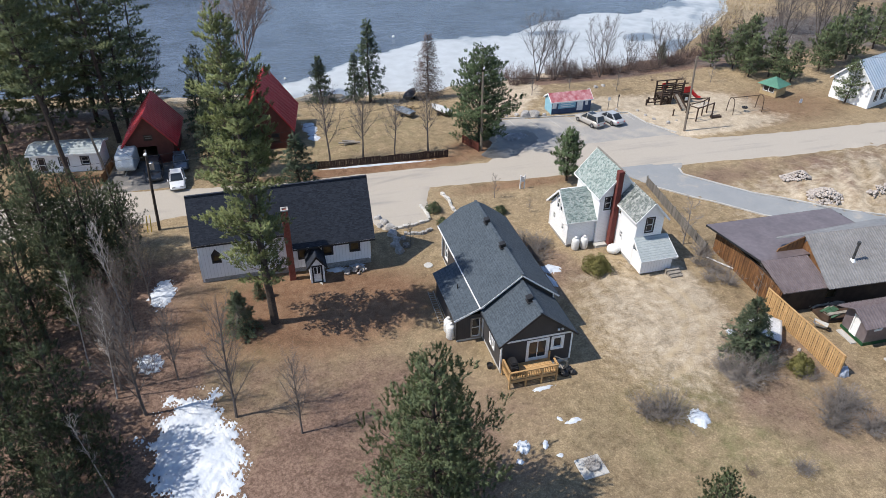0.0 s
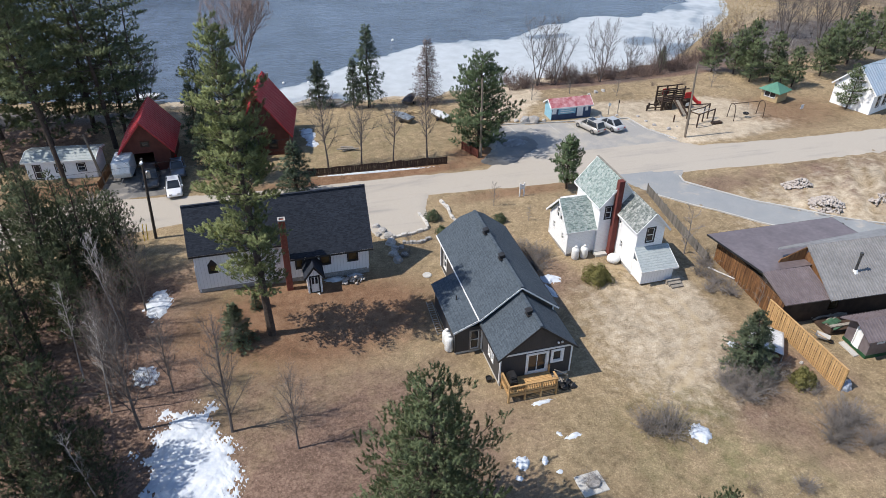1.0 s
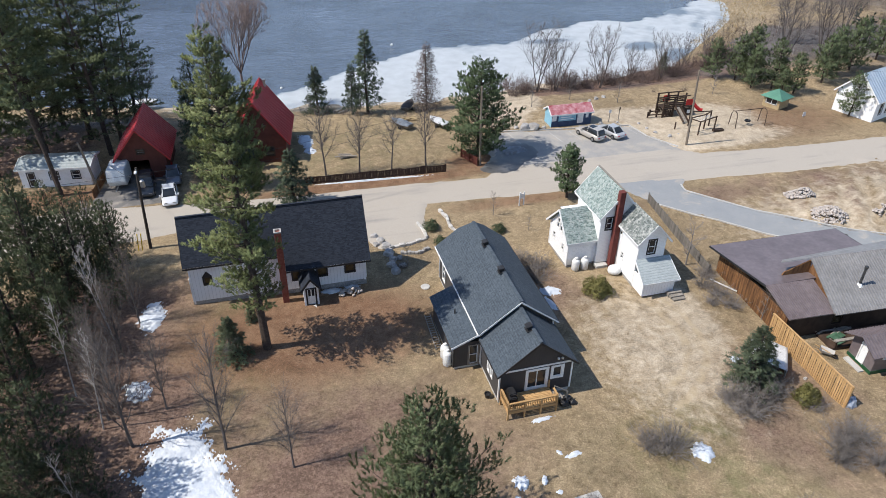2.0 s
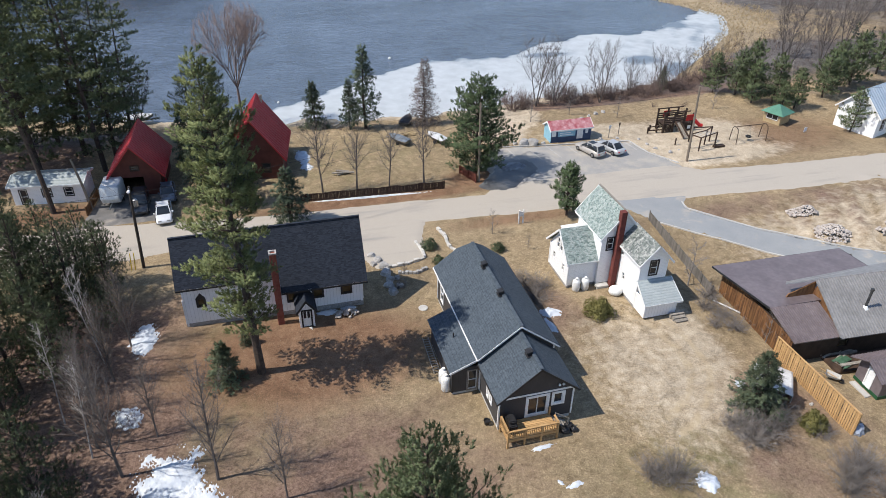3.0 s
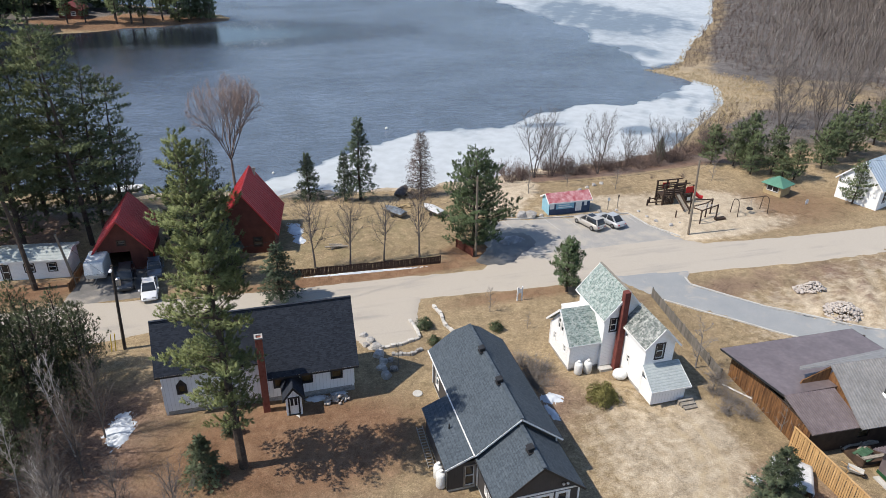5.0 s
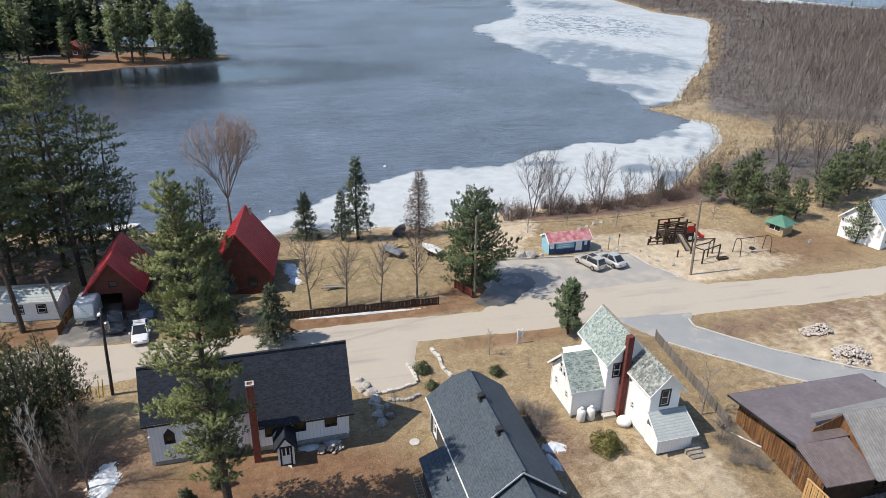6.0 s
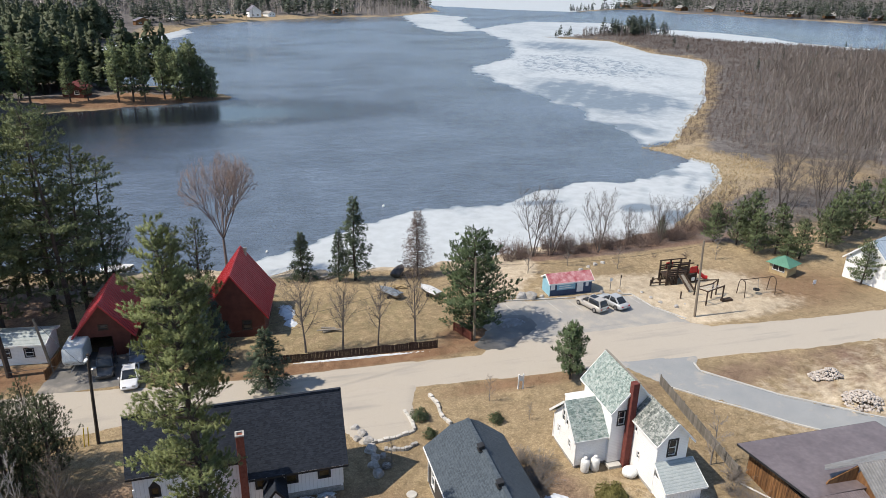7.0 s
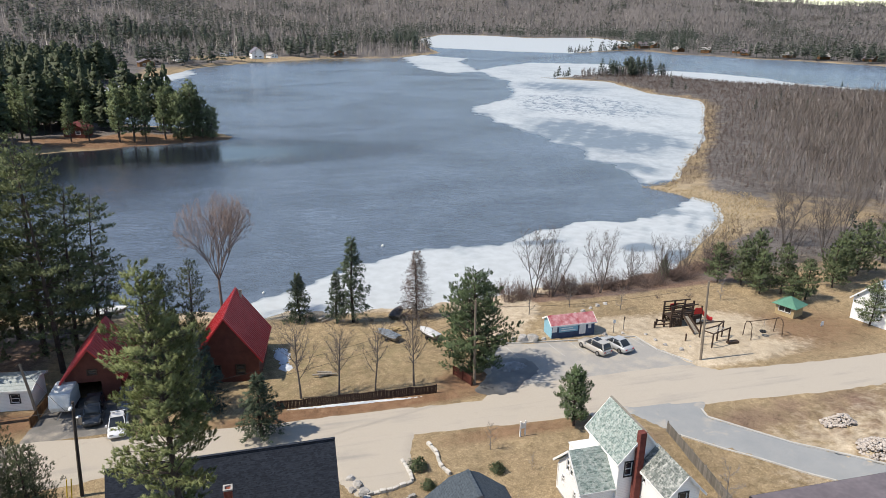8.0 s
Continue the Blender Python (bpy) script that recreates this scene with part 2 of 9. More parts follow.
def snow_material():
    s = Shader("old_snow", 0.7, spec=0.3)
    big = s.noise(0.6, 6, 0.65)
    col = s.mix(s.ramp(big, (0.35, 0.0), (0.65, 1.0)), (0.4, 0.45, 0.52), (0.64, 0.67, 0.7))
    specks = s.ramp(s.voronoi(3.5), (0.04, 1.0), (0.09, 0.0))
    gate = s.ramp(s.noise(1.3, 3), (0.5, 0.0), (0.6, 1.0))
    col = s.mix(s.math("MULTIPLY", specks, gate), col, (0.12, 0.09, 0.07))
    s.color(col)
    s.bump(s.math("ADD", big, s.math("MULTIPLY", s.noise(6, 4), 0.4)), 0.7, 0.12)
    return s.mat


def ice_material():
    s = Shader("rotten_lake_ice", 0.45, spec=0.4)
    thin = s.attribute("thin").outputs["Fac"]
    patches = s.noise(0.03, 7, 0.66, (1.0, 0.8, 1.0), 1.0)
    streak = s.noise(0.16, 6, 0.7, (1.0, 0.7, 1.0), 1.2)
    floes = s.ramp(s.noise(0.34, 4, 0.62, (0.7, 0.55, 1.0), 1.6), (0.5, 0.0), (0.57, 1.0))
    wet = s.math("ADD", s.math("MULTIPLY", patches, 0.62), s.math("MULTIPLY", streak, 0.36))
    wet = s.math("ADD", wet, s.math("MULTIPLY", thin, 0.8))
    wet = s.math("ADD", wet, s.math("MULTIPLY", s.math("MULTIPLY", floes, s.attribute("broken").outputs["Fac"]), 0.4))
    fac = s.ramp(wet, (0.47, 0.0), (0.6, 0.42), (0.76, 0.95))
    col = s.mix(fac, (0.43, 0.46, 0.475), (0.14, 0.18, 0.22))
    col = s.mix(1.0, col, s.ramp(s.noise(0.5, 5), (0.3, 0.86), (0.7, 1.05)), "MULTIPLY")
    s.color(col)
    s.bump(s.noise(1.2, 4), 0.2, 0.05)
    return s.mat


def water_material():
    s = Shader("cold_lake_water", 0.16, spec=0.5)
    s.bsdf.inputs["IOR"].default_value = 1.33
    gust = s.math("ADD", s.math("MULTIPLY", s.noise(0.011, 6, 0.62, (1.0, 1.3, 1.0), 0.8), 0.65), s.math("MULTIPLY", s.noise(0.05, 5, 0.65, (1.0, 1.5, 1.0), 0.5), 0.4))
    gust = s.math("SUBTRACT", gust, s.math("MULTIPLY", s.attribute("calm_reflection").outputs["Fac"], 0.6))
    col = s.mix(s.ramp(gust, (0.38, 0.0), (0.66, 1.0)), (0.074, 0.1, 0.138), (0.122, 0.158, 0.214))
    col = s.mix(1.0, col, s.ramp(s.noise(0.22, 6, 0.72, (1.0, 2.0, 1.0), 1.0), (0.34, 0.8), (0.66, 1.2)), "MULTIPLY")
    s.color(col)
    s.link(s.ramp(gust, (0.1, 0.04), (0.4, 0.12), (0.64, 0.26)), s.bsdf.inputs["Roughness"])
    ripple = s.math("ADD", s.noise(0.4, 4, 0.65, (1.0, 1.8, 1.0), 0.8), s.math("MULTIPLY", s.noise(1.6, 3, 0.6, (1.0, 1.6, 1.0)), 0.9))
    # base colour goes near black in still water: painted reflection of dark trees
    reflected = s.mix(s.attribute("calm_reflection").outputs["Fac"], col, (0.012, 0.016, 0.022))
    s.color(reflected)
    flat = s.math("SUBTRACT", 1.0, s.math("MULTIPLY", s.attribute("calm_reflection").outputs["Fac"], 0.93))
    s.bump(s.math("MULTIPLY", ripple, flat), 0.6, 0.5)
    return s.mat


def ground_material():
    """Dry lawn with litter, needles, sand, reed bed and woodland floor by zone."""
    s = Shader("spring_ground", 0.95, spec=0.12)
    litter, needles, sand = s.channels("zone")
    reed, marsh, green = s.channels("zone_b")
    big = s.noise(0.22, 6, 0.62)
    mid = s.noise(1.1, 6, 0.7)
    fine = s.noise(9.0, 6, 0.8)
    straw = s.noise(1.5, 6, 0.75, (1.0, 0.75, 1.0), 1.6)
    col = s.mix(s.ramp(mid, (0.34, 0.0), (0.66, 1.0)), (0.2, 0.148, 0.088), (0.345, 0.268, 0.168))
    col = s.mix(s.ramp(big, (0.4, 0.0), (0.68, 0.7)), col, (0.245, 0.18, 0.112))
    col = s.mix(s.ramp(straw, (0.55, 0.0), (0.68, 0.55)), col, (0.37, 0.292, 0.195))
    thatch = s.ramp(s.noise(1.5, 9, 0.82, None, 0.5), (0.46, 0.0), (0.62, 0.6))
    col = s.mix(thatch, col, (0.155, 0.115, 0.072))
    tufts = s.ramp(s.noise(3.6, 8, 0.85, None, 0.4), (0.5, 0.0), (0.62, 0.6))
    col = s.mix(tufts, col, (0.45, 0.355, 0.22))
    gfac = s.math("MULTIPLY", green, s.ramp(s.noise(0.5, 5, 0.7), (0.4, 0.0), (0.65, 0.75)))
    col = s.mix(gfac, col, (0.13, 0.125, 0.06))

    def gate(mask, n, soft=0.2):
        v = s.math("ADD", s.math("MULTIPLY", mask, 1.3), s.math("MULTIPLY", s.math("SUBTRACT", n, 0.5), 1.2))
        return s.ramp(v, (0.5 - soft, 0.0), (0.5 + soft, 1.0))

    lit = s.mix(s.ramp(s.noise(4.0, 5, 0.75), (0.35, 0.0), (0.65, 1.0)), (0.105, 0.066, 0.05), (0.25, 0.172, 0.132))
    col = s.mix(gate(litter, big, 0.3), col, lit)
    ndl = s.mix(s.ramp(mid, (0.3, 0.0), (0.7, 1.0)), (0.145, 0.08, 0.048), (0.235, 0.148, 0.093))
    col = s.mix(gate(needles, mid, 0.35), col, ndl)
    snd = s.mix(s.ramp(mid, (0.3, 0.0), (0.7, 1.0)), (0.35, 0.285, 0.205), (0.49, 0.415, 0.315))
    col = s.mix(gate(sand, mid, 0.25), col, snd)
    rd = s.mix(s.ramp(fine, (0.3, 0.0), (0.7, 1.0)), (0.235, 0.188, 0.125), (0.34, 0.275, 0.19))
    col = s.mix(gate(reed, s.noise(0.16, 6, 0.7), 0.35), col, rd)
    wood = s.mix(s.ramp(s.noise(0.35, 6, 0.7), (0.35, 0.0), (0.65, 1.0)), (0.085, 0.077, 0.074), (0.15, 0.138, 0.133))
    col = s.mix(gate(marsh, big, 0.25), col, wood)
    col = s.mix(1.0, col, s.ramp(fine, (0.3, 0.58), (0.5, 1.0), (0.7, 1.4)), "MULTIPLY")
    cell = s.t.nodes.new("ShaderNodeSeparateColor")
    s.link(s.voronoi(7.0, "Color"), cell.inputs[0])
    col = s.mix(1.0, col, s.ramp(cell.outputs[0], (0.0, 0.94), (1.0, 1.07)), "MULTIPLY")
    leaves = s.ramp(s.voronoi(4.2), (0.06, 1.0), (0.12, 0.0))
    col = s.mix(s.math("MULTIPLY", leaves, 0.6), col, (0.36, 0.31, 0.25))
    col = s.mix(1.0, col, s.ramp(s.noise(0.06, 4), (0.3, 0.84), (0.7, 1.14)), "MULTIPLY")
    worn = s.noise(0.42, 6, 0.72, None, 1.4)
    col = s.mix(1.0, col, s.ramp(worn, (0.34, 0.74), (0.5, 1.0), (0.66, 1.14)), "MULTIPLY")
    axes = s.t.nodes.new("ShaderNodeSeparateXYZ")
    s.link(s.co, axes.inputs[0])
    dx, dy = s.math("SUBTRACT", axes.outputs[0], 25.5), s.math("SUBTRACT", axes.outputs[1], 43.0)
    reach = s.math("SQRT", s.math("ADD", s.math("MULTIPLY", dx, dx), s.math("MULTIPLY", dy, dy)))
    reach = s.math("ADD", reach, s.math("MULTIPLY", s.math("SUBTRACT", big, 0.5), 1.6))
    rut = s.math("ABSOLUTE", s.math("SUBTRACT", s.math("ABSOLUTE", s.math("SUBTRACT", reach, 9.0)), 0.8))
    worn_track = s.math("MULTIPLY", s.ramp(rut, (0.12, 1.0), (0.42, 0.0)), s.ramp(s.noise(0.9, 6, 0.75), (0.38, 0.0), (0.56, 0.7)))
    worn_track = s.math("MULTIPLY", worn_track, s.math("GREATER_THAN", dx, 3.0))
    col = s.mix(worn_track, col, (0.42, 0.335, 0.22))
    s.color(col)
    s.bump(s.math("ADD", fine, s.math("MULTIPLY", mid, 1.5)), 0.7, 0.1)
    return s.mat


def paving_material(name, a, b, dust, amount, tracks=True):
    s = Shader(name, 0.92, spec=0.2)
    base = s.mix(s.ramp(s.noise(0.5, 5, 0.65), (0.3, 0.0), (0.7, 1.0)), a, b)
    along = s.noise(0.5, 5, 0.6, (0.1, 1.5, 1.0) if tracks else None, 0.3)
    sandy = s.math("ADD", along, s.math("MULTIPLY", s.noise(0.15, 4), 0.6))
    col = s.mix(s.ramp(sandy, (0.95 - amount, 0.0), (1.15 - amount, 0.95)), base, dust)
    fine = s.noise(18, 4, 0.7)
    col = s.mix(1.0, col, s.ramp(fine, (0.25, 0.82), (0.75, 1.15)), "MULTIPLY")
    stains = s.ramp(s.noise(0.9, 6, 0.7), (0.62, 0.0), (0.75, 0.3))
    col = s.mix(stains, col, tuple(v * 0.6 for v in a))
    s.color(col)
    s.bump(fine, 0.4, 0.02)
    return s.mat


M_SNOW, M_ICE, M_WATER, M_GROUND = snow_material(), ice_material(), water_material(), ground_material()
M_ROAD = paving_material("sandy_road", (0.27, 0.254, 0.23), (0.315, 0.294, 0.264), (0.385, 0.348, 0.298), 0.4)
M_LOT = paving_material("grey_asphalt_lot", (0.275, 0.268, 0.256), (0.315, 0.306, 0.29), (0.36, 0.335, 0.295), 0.2, False)
# damp asphalt with the long tree shadows over it mixed into its colour
M_SHADED_DRIVE = paving_material("damp_shaded_asphalt", (0.12, 0.116, 0.112), (0.18, 0.173, 0.165), (0.3, 0.27, 0.23), 0.14, False)
# wet asphalt, its colour also darkened for the pine's cast shadow
M_WET_SHADOW = mottled("wet_shadowed_asphalt", (0.06, 0.062, 0.066), (0.13, 0.128, 0.125), 0.5, 0.35, grain=12, bump=0.1, spec=0.5)
M_DRIVE = paving_material("blue_grey_paving", (0.235, 0.25, 0.26), (0.27, 0.28, 0.285), (0.33, 0.315, 0.29), 0.04, False)

# ---------- building blocks ----------


def mesh_object(name, data, material, parent=None, label=""):
    ob = new(name, data)
    if material:
        data.materials.append(material)
    if parent:
        ob.parent = parent
    if label:
        tagged(ob, label)
    return ob


def part(name, bm, material, parent=None, label="", smooth=False):
    """Links a bmesh as one mesh object, under a thing if one is given."""
    me = bpy.data.meshes.new(name)
    bmesh.ops.recalc_face_normals(bm, faces=bm.faces)
    bm.to_mesh(me)
    bm.free()
    if smooth:
        for p in me.polygons:
            p.use_smooth = True
    return mesh_object(name, me, material, parent, label)


def from_arrays(name, verts, faces, material, parent=None, label="", normals=None):
    me = bpy.data.meshes.new(name)
    verts = np.asarray(verts, dtype=np.float32)
    faces = np.asarray(faces, dtype=np.int32)
    k = faces.shape[1]
    me.vertices.add(len(verts))
    me.vertices.foreach_set("co", verts.ravel())
    me.loops.add(faces.size)
    me.loops.foreach_set("vertex_index", faces.ravel())
    me.polygons.add(len(faces))
    me.polygons.foreach_set("loop_start", np.arange(0, faces.size, k, dtype=np.int32))
    me.update(calc_edges=True)
    if normals is not None:
        me.normals_split_custom_set_from_vertices(normals.tolist())
    return mesh_object(name, me, material, parent, label)


def thing(name, m, label, category, group="", kind=""):
    ob = new(name)
    ob.matrix_world = m
    ob.empty_display_size = 0.3
    return tagged(ob, label, category, group, kind)


def box(bm, x0, x1, y0, y1, z0, z1, m=None):
    vs = [bm.verts.new(Vector((x, y, z)) if m is None else m @ Vector((x, y, z))) for x in (x0, x1) for y in (y0, y1) for z in (z0, z1)]
    for f in ((0, 1, 3, 2), (4, 6, 7, 5), (0, 4, 5, 1), (2, 3, 7, 6), (0, 2, 6, 4), (1, 5, 7, 3)):
        bm.faces.new([vs[i] for i in f])
    return vs


def beam(bm, a, b, w, h=None):
    """A square bar from a to b."""
    a, b = Vector(a), Vector(b)
    h = h or w
    d = b - a
    q = d.to_track_quat("Y", "Z").to_matrix().to_4x4()
    box(bm, -w / 2, w / 2, 0, d.length, -h / 2, h / 2, Matrix.Translation(a) @ q)


def tube(bm, pts, r, sides=6, r1=None, cap=True):
    """A round bar along pts, tapering from r to r1."""
    r1 = r if r1 is None else r1
    pts = [Vector(p) for p in pts]
    rings = []
    for i, p in enumerate(pts):
        d = (pts[min(i + 1, len(pts) - 1)] - pts[max(i - 1, 0)]).normalized()
        u = d.orthogonal().normalized()
        if abs(d.z) < 0.95:
            u = d.cross(Vector((0, 0, 1))).normalized()
        v = d.cross(u)
        rr = r + (r1 - r) * i / max(1, len(pts) - 1)
        rings.append([bm.verts.new(p + rr * (math.cos(2 * math.pi * k / sides) * u + math.sin(2 * math.pi * k / sides) * v)) for k in range(sides)])
    for a, b in zip(rings, rings[1:]):
        for k in range(sides):
            bm.faces.new((a[k], a[(k + 1) % sides], b[(k + 1) % sides], b[k]))
    if cap:
        bm.faces.new(rings[0][::-1])
        bm.faces.new(rings[-1])


def slab(bm, pts, th):
    """A flat plate under the corners pts, th thick."""
    pts = [Vector(p) for p in pts]
    n = (pts[1] - pts[0]).cross(pts[-1] - pts[0]).normalized()
    if n.z < 0:
        n = -n
    top = [bm.verts.new(p) for p in pts]
    low = [bm.verts.new(p - n * th) for p in pts]
    k = len(pts)
    bm.faces.new(top)
    bm.faces.new(low[::-1])
    for i in range(k):
        bm.faces.new((top[i], top[(i + 1) % k], low[(i + 1) % k], low[i]))


def lathe(bm, profile, c=(0, 0, 0), sides=14):
    """A round body about a vertical line from (radius, height) pairs."""
    rings = []
    for r, z in profile:
        rings.append([bm.verts.new((c[0] + max(r, 1e-3) * math.cos(2 * math.pi * k / sides), c[1] + max(r, 1e-3) * math.sin(2 * math.pi * k / sides), c[2] + z)) for k in range(sides)])
    for a, b in zip(rings, rings[1:]):
        for k in range(sides):
            bm.faces.new((a[k], a[(k + 1) % sides], b[(k + 1) % sides], b[k]))
    bm.faces.new(rings[0][::-1])
    bm.faces.new(rings[-1])


def wall_frame(p0, p1, z=0.0):
    """Axes of a wall from p0 to p1: x along it, y inward, z up. Seen from outside, p0 is at the left."""
    u = Vector((p1[0] - p0[0], p1[1] - p0[1], 0)).normalized()
    n = Vector((-u.y, u.x, 0))
    m = Matrix(((u.x, n.x, 0, p0[0]), (u.y, n.y, 0, p0[1]), (0, 0, 1, z), (0, 0, 0, 1)))
    return m, (Vector(p1) - Vector(p0)).length


def weld(bm):
    """Joins touching blocks into one shell and drops the faces between them."""
    bmesh.ops.remove_doubles(bm, verts=bm.verts, dist=1e-4)
    bmesh.ops.dissolve_degenerate(bm, dist=1e-4, edges=bm.edges)
    bm.verts.index_update()
    seen = {}
    for f in bm.faces:
        seen.setdefault(frozenset(v.index for v in f.verts), []).append(f)
    twice = [f for fs in seen.values() if len(fs) > 1 for f in fs]
    bmesh.ops.delete(bm, geom=twice, context="FACES_ONLY")


def wall(parent, name, p0, p1, z0, z1, material, holes=(), peak=None, th=0.15, label=""):
    """A wall with holes (u0, u1, v0, v1) cut through; peak (u, z) adds a gable."""
    m, length = wall_frame(p0, p1)
    bm = bmesh.new()
    end = 0.004
    us = sorted({end, length - end, *([peak[0]] if peak else []), *[h[0] for h in holes], *[h[1] for h in holes]})
    vs = sorted({z0, z1, *[min(h[2], z1) for h in holes], *[min(h[3], z1) for h in holes]})
    for a, b in zip(us, us[1:]):
        for c, d in zip(vs, vs[1:]):
            if not any(h[0] - 1e-6 <= a and b <= h[1] + 1e-6 and h[2] - 1e-6 <= c and d <= h[3] + 1e-6 for h in holes):
                box(bm, a, b, 0, th, c, d, m)
    if peak:
        up = [h for h in holes if h[2] >= z1 - 1e-6]
        rise = lambda u: z1 + (peak[1] - z1) * (u / peak[0] if u <= peak[0] else (length - u) / (length - peak[0]))
        cuts = us
        for a, b in zip(cuts, cuts[1:]):
            mid = [h for h in up if h[0] <= a + 1e-6 and b <= h[1] + 1e-6]
            spans = [(lambda u: z1, lambda u: mid[0][2]), (lambda u: mid[0][3], rise)] if mid else [(lambda u: z1, rise)]
            for lo, hi in spans:
                q = [(a, lo(a)), (b, lo(b)), (b, hi(b)), (a, hi(a))]
                if max(q[3][1] - q[0][1], q[2][1] - q[1][1]) < 1e-4:
                    continue
                f = [bm.verts.new(m @ Vector((u, 0, v))) for u, v in q]
                g = [bm.verts.new(m @ Vector((u, th, v))) for u, v in q]
                for w in ((f[0], f[1], f[2], f[3]), (g[3], g[2], g[1], g[0]), *[(f[i], g[i], g[(i + 1) % 4], f[(i + 1) % 4]) for i in range(4)]):
                    bm.faces.new(w)
    weld(bm)
    return part(name, bm, material, parent, label)


def window(parent, p0, p1, hole, frame_mat, name="window", bars=(0, 1), w=0.1, proud=0.04, door=None, sash=None, pane=None):
    """Frame, panes and bars in a hole of the wall from p0 to p1. bars: uprights, rails."""
    m, _ = wall_frame(p0, p1)
    u0, u1, v0, v1 = hole
    bm = bmesh.new()
    box(bm, u0 - w * 0.6, u1 + w * 0.6, -proud, 0.06, v1 - w * 0.4, v1 + w * 0.6, m)
    box(bm, u0 - w * 0.6, u1 + w * 0.6, -proud, 0.06, v0 - w * 0.6, v0 + w * 0.4, m)
    box(bm, u0 - w * 0.6, u0 + w * 0.4, -proud + 0.003, 0.06, v0 + w * 0.4, v1 - w * 0.4, m)
    box(bm, u1 - w * 0.4, u1 + w * 0.6, -proud + 0.003, 0.06, v0 + w * 0.4, v1 - w * 0.4, m)
    fr = part(name, bm, frame_mat, parent)
    bm = bmesh.new()
    a, b, c, d, k = u0 + w * 0.4, u1 - w * 0.4, v0 + w * 0.4, v1 - w * 0.4, 0.05
    us, vs = sorted({a, a + k, b - k, b, *[q for i in range(bars[0]) for q in (a + (b - a) * (i + 1) / (bars[0] + 1) - 0.03, a + (b - a) * (i + 1) / (bars[0] + 1) + 0.03)]}), sorted({c, c + k, d - k, d, *[q for i in range(bars[1]) for q in (c + (d - c) * (i + 1) / (bars[1] + 1) - 0.025, c + (d - c) * (i + 1) / (bars[1] + 1) + 0.025)]})
    for i in range(len(us) - 1):
        for j in range(len(vs) - 1):
            if i % 2 == 0 or j % 2 == 0:
                box(bm, us[i], us[i + 1], 0.01, 0.065, vs[j], vs[j + 1], m)
    weld(bm)
    if not door:
        part("sash", bm, sash or (M_DARKWOOD if frame_mat == M_DARKWOOD else M_TRIM), fr)
    else:
        bm.free()
    bm = bmesh.new()
    box(bm, u0 + 0.02, u1 - 0.02, 0.07, 0.1, v0 + 0.02, v1 - 0.02, m)
    part("door_leaf" if door else "pane", bm, door or pane or M_GLASS, fr)
    return fr


def roof_plane(parent, pts, material, th=0.14, name="roof", ribs=0, label="", edge=None):
    """A roof slope from its corners: eave start, eave end, ridge end, ridge start."""
    bm = bmesh.new()
    if ribs:
        a, b, c, d = [Vector(p) for p in pts]
        n = (b - a).cross(d - a).normalized()
        n = -n if n.z < 0 else n
        rows = []
        for i in range(ribs):
            for k, up in ((0.0, 0.0), (0.7, 0.0), (0.78, 0.06), (0.92, 0.06)):
                rows.append(((i + k) / ribs, up))
        rows.append((1.0, 0.0))
        top = [(bm.verts.new(a.lerp(b, k) + n * up), bm.verts.new(d.lerp(c, k) + n * up)) for k, up in rows]
        low = [(bm.verts.new(a.lerp(b, k) - n * th), bm.verts.new(d.lerp(c, k) - n * th)) for k, up in rows]
        for i in range(len(rows) - 1):
            bm.faces.new((top[i][0], top[i + 1][0], top[i + 1][1], top[i][1]))
            bm.faces.new((low[i][0], low[i][1], low[i + 1][1], low[i + 1][0]))
            bm.faces.new((top[i][0], low[i][0], low[i + 1][0], top[i + 1][0]))
            bm.faces.new((top[i][1], top[i + 1][1], low[i + 1][1], low[i][1]))
        for i in (0, -1):
            bm.faces.new((top[i][0], top[i][1], low[i][1], low[i][0]))
    else:
        slab(bm, pts, th)
    ob = part(name, bm, material, parent, label)
    if edge:
        bm = bmesh.new()
        a, b, c, d = [Vector(p) for p in pts]
        dn = Vector((0, 0, -0.09))
        beam(bm, a + dn, b + dn, 0.05, 0.18)
        beam(bm, b + dn, c + dn, 0.05, 0.18)
        beam(bm, a + dn, d + dn, 0.05, 0.18)
        part("fascia", bm, edge, ob)
    return ob


# ---------- the land ----------
NEAR_SHORE = [(-160, 150), (-60, 119), (-30, 114), (-10, 109), (8, 105.5), (25, 104.5), (45, 106), (60, 107), (72, 109.5), (86, 121),
              (101, 134), (107.5, 145), (105, 153), (100.5, 163.2), (112, 168), (129, 188), (160, 225), (189, 265), (222, 310), (236, 334),
              (228, 371), (240, 440), (215, 462), (207, 472), (245, 480), (290, 500), (305, 484), (313, 462), (318, 440), (330, 421), (356, 404), (372, 374), (392, 348), (450, 310), (660, 260)]
FAR_SHORE = [(760, 430), (615, 575), (605, 608), (582, 661), (546, 690), (541, 754), (510, 764), (519, 846), (484, 852), (436, 822),
             (378, 781), (378, 792), (430, 838), (500, 885), (680, 1150), (720, 1384), (550, 1330), (512, 1466), (416, 1473), (300, 1200),
             (240, 900), (222, 784), (151, 692), (85, 682), (9, 616), (-24, 569), (-36, 515), (-60, 450), (-66, 410), (-62, 345),
             (-40, 296), (-9, 278), (1.5, 258), (0.8, 252), (-18.5, 247), (-34, 242), (-53, 235.5), (-90, 222), (-150, 190)]
LAKE = np.array(NEAR_SHORE + FAR_SHORE, dtype=float)
WATER_Z = -1.6


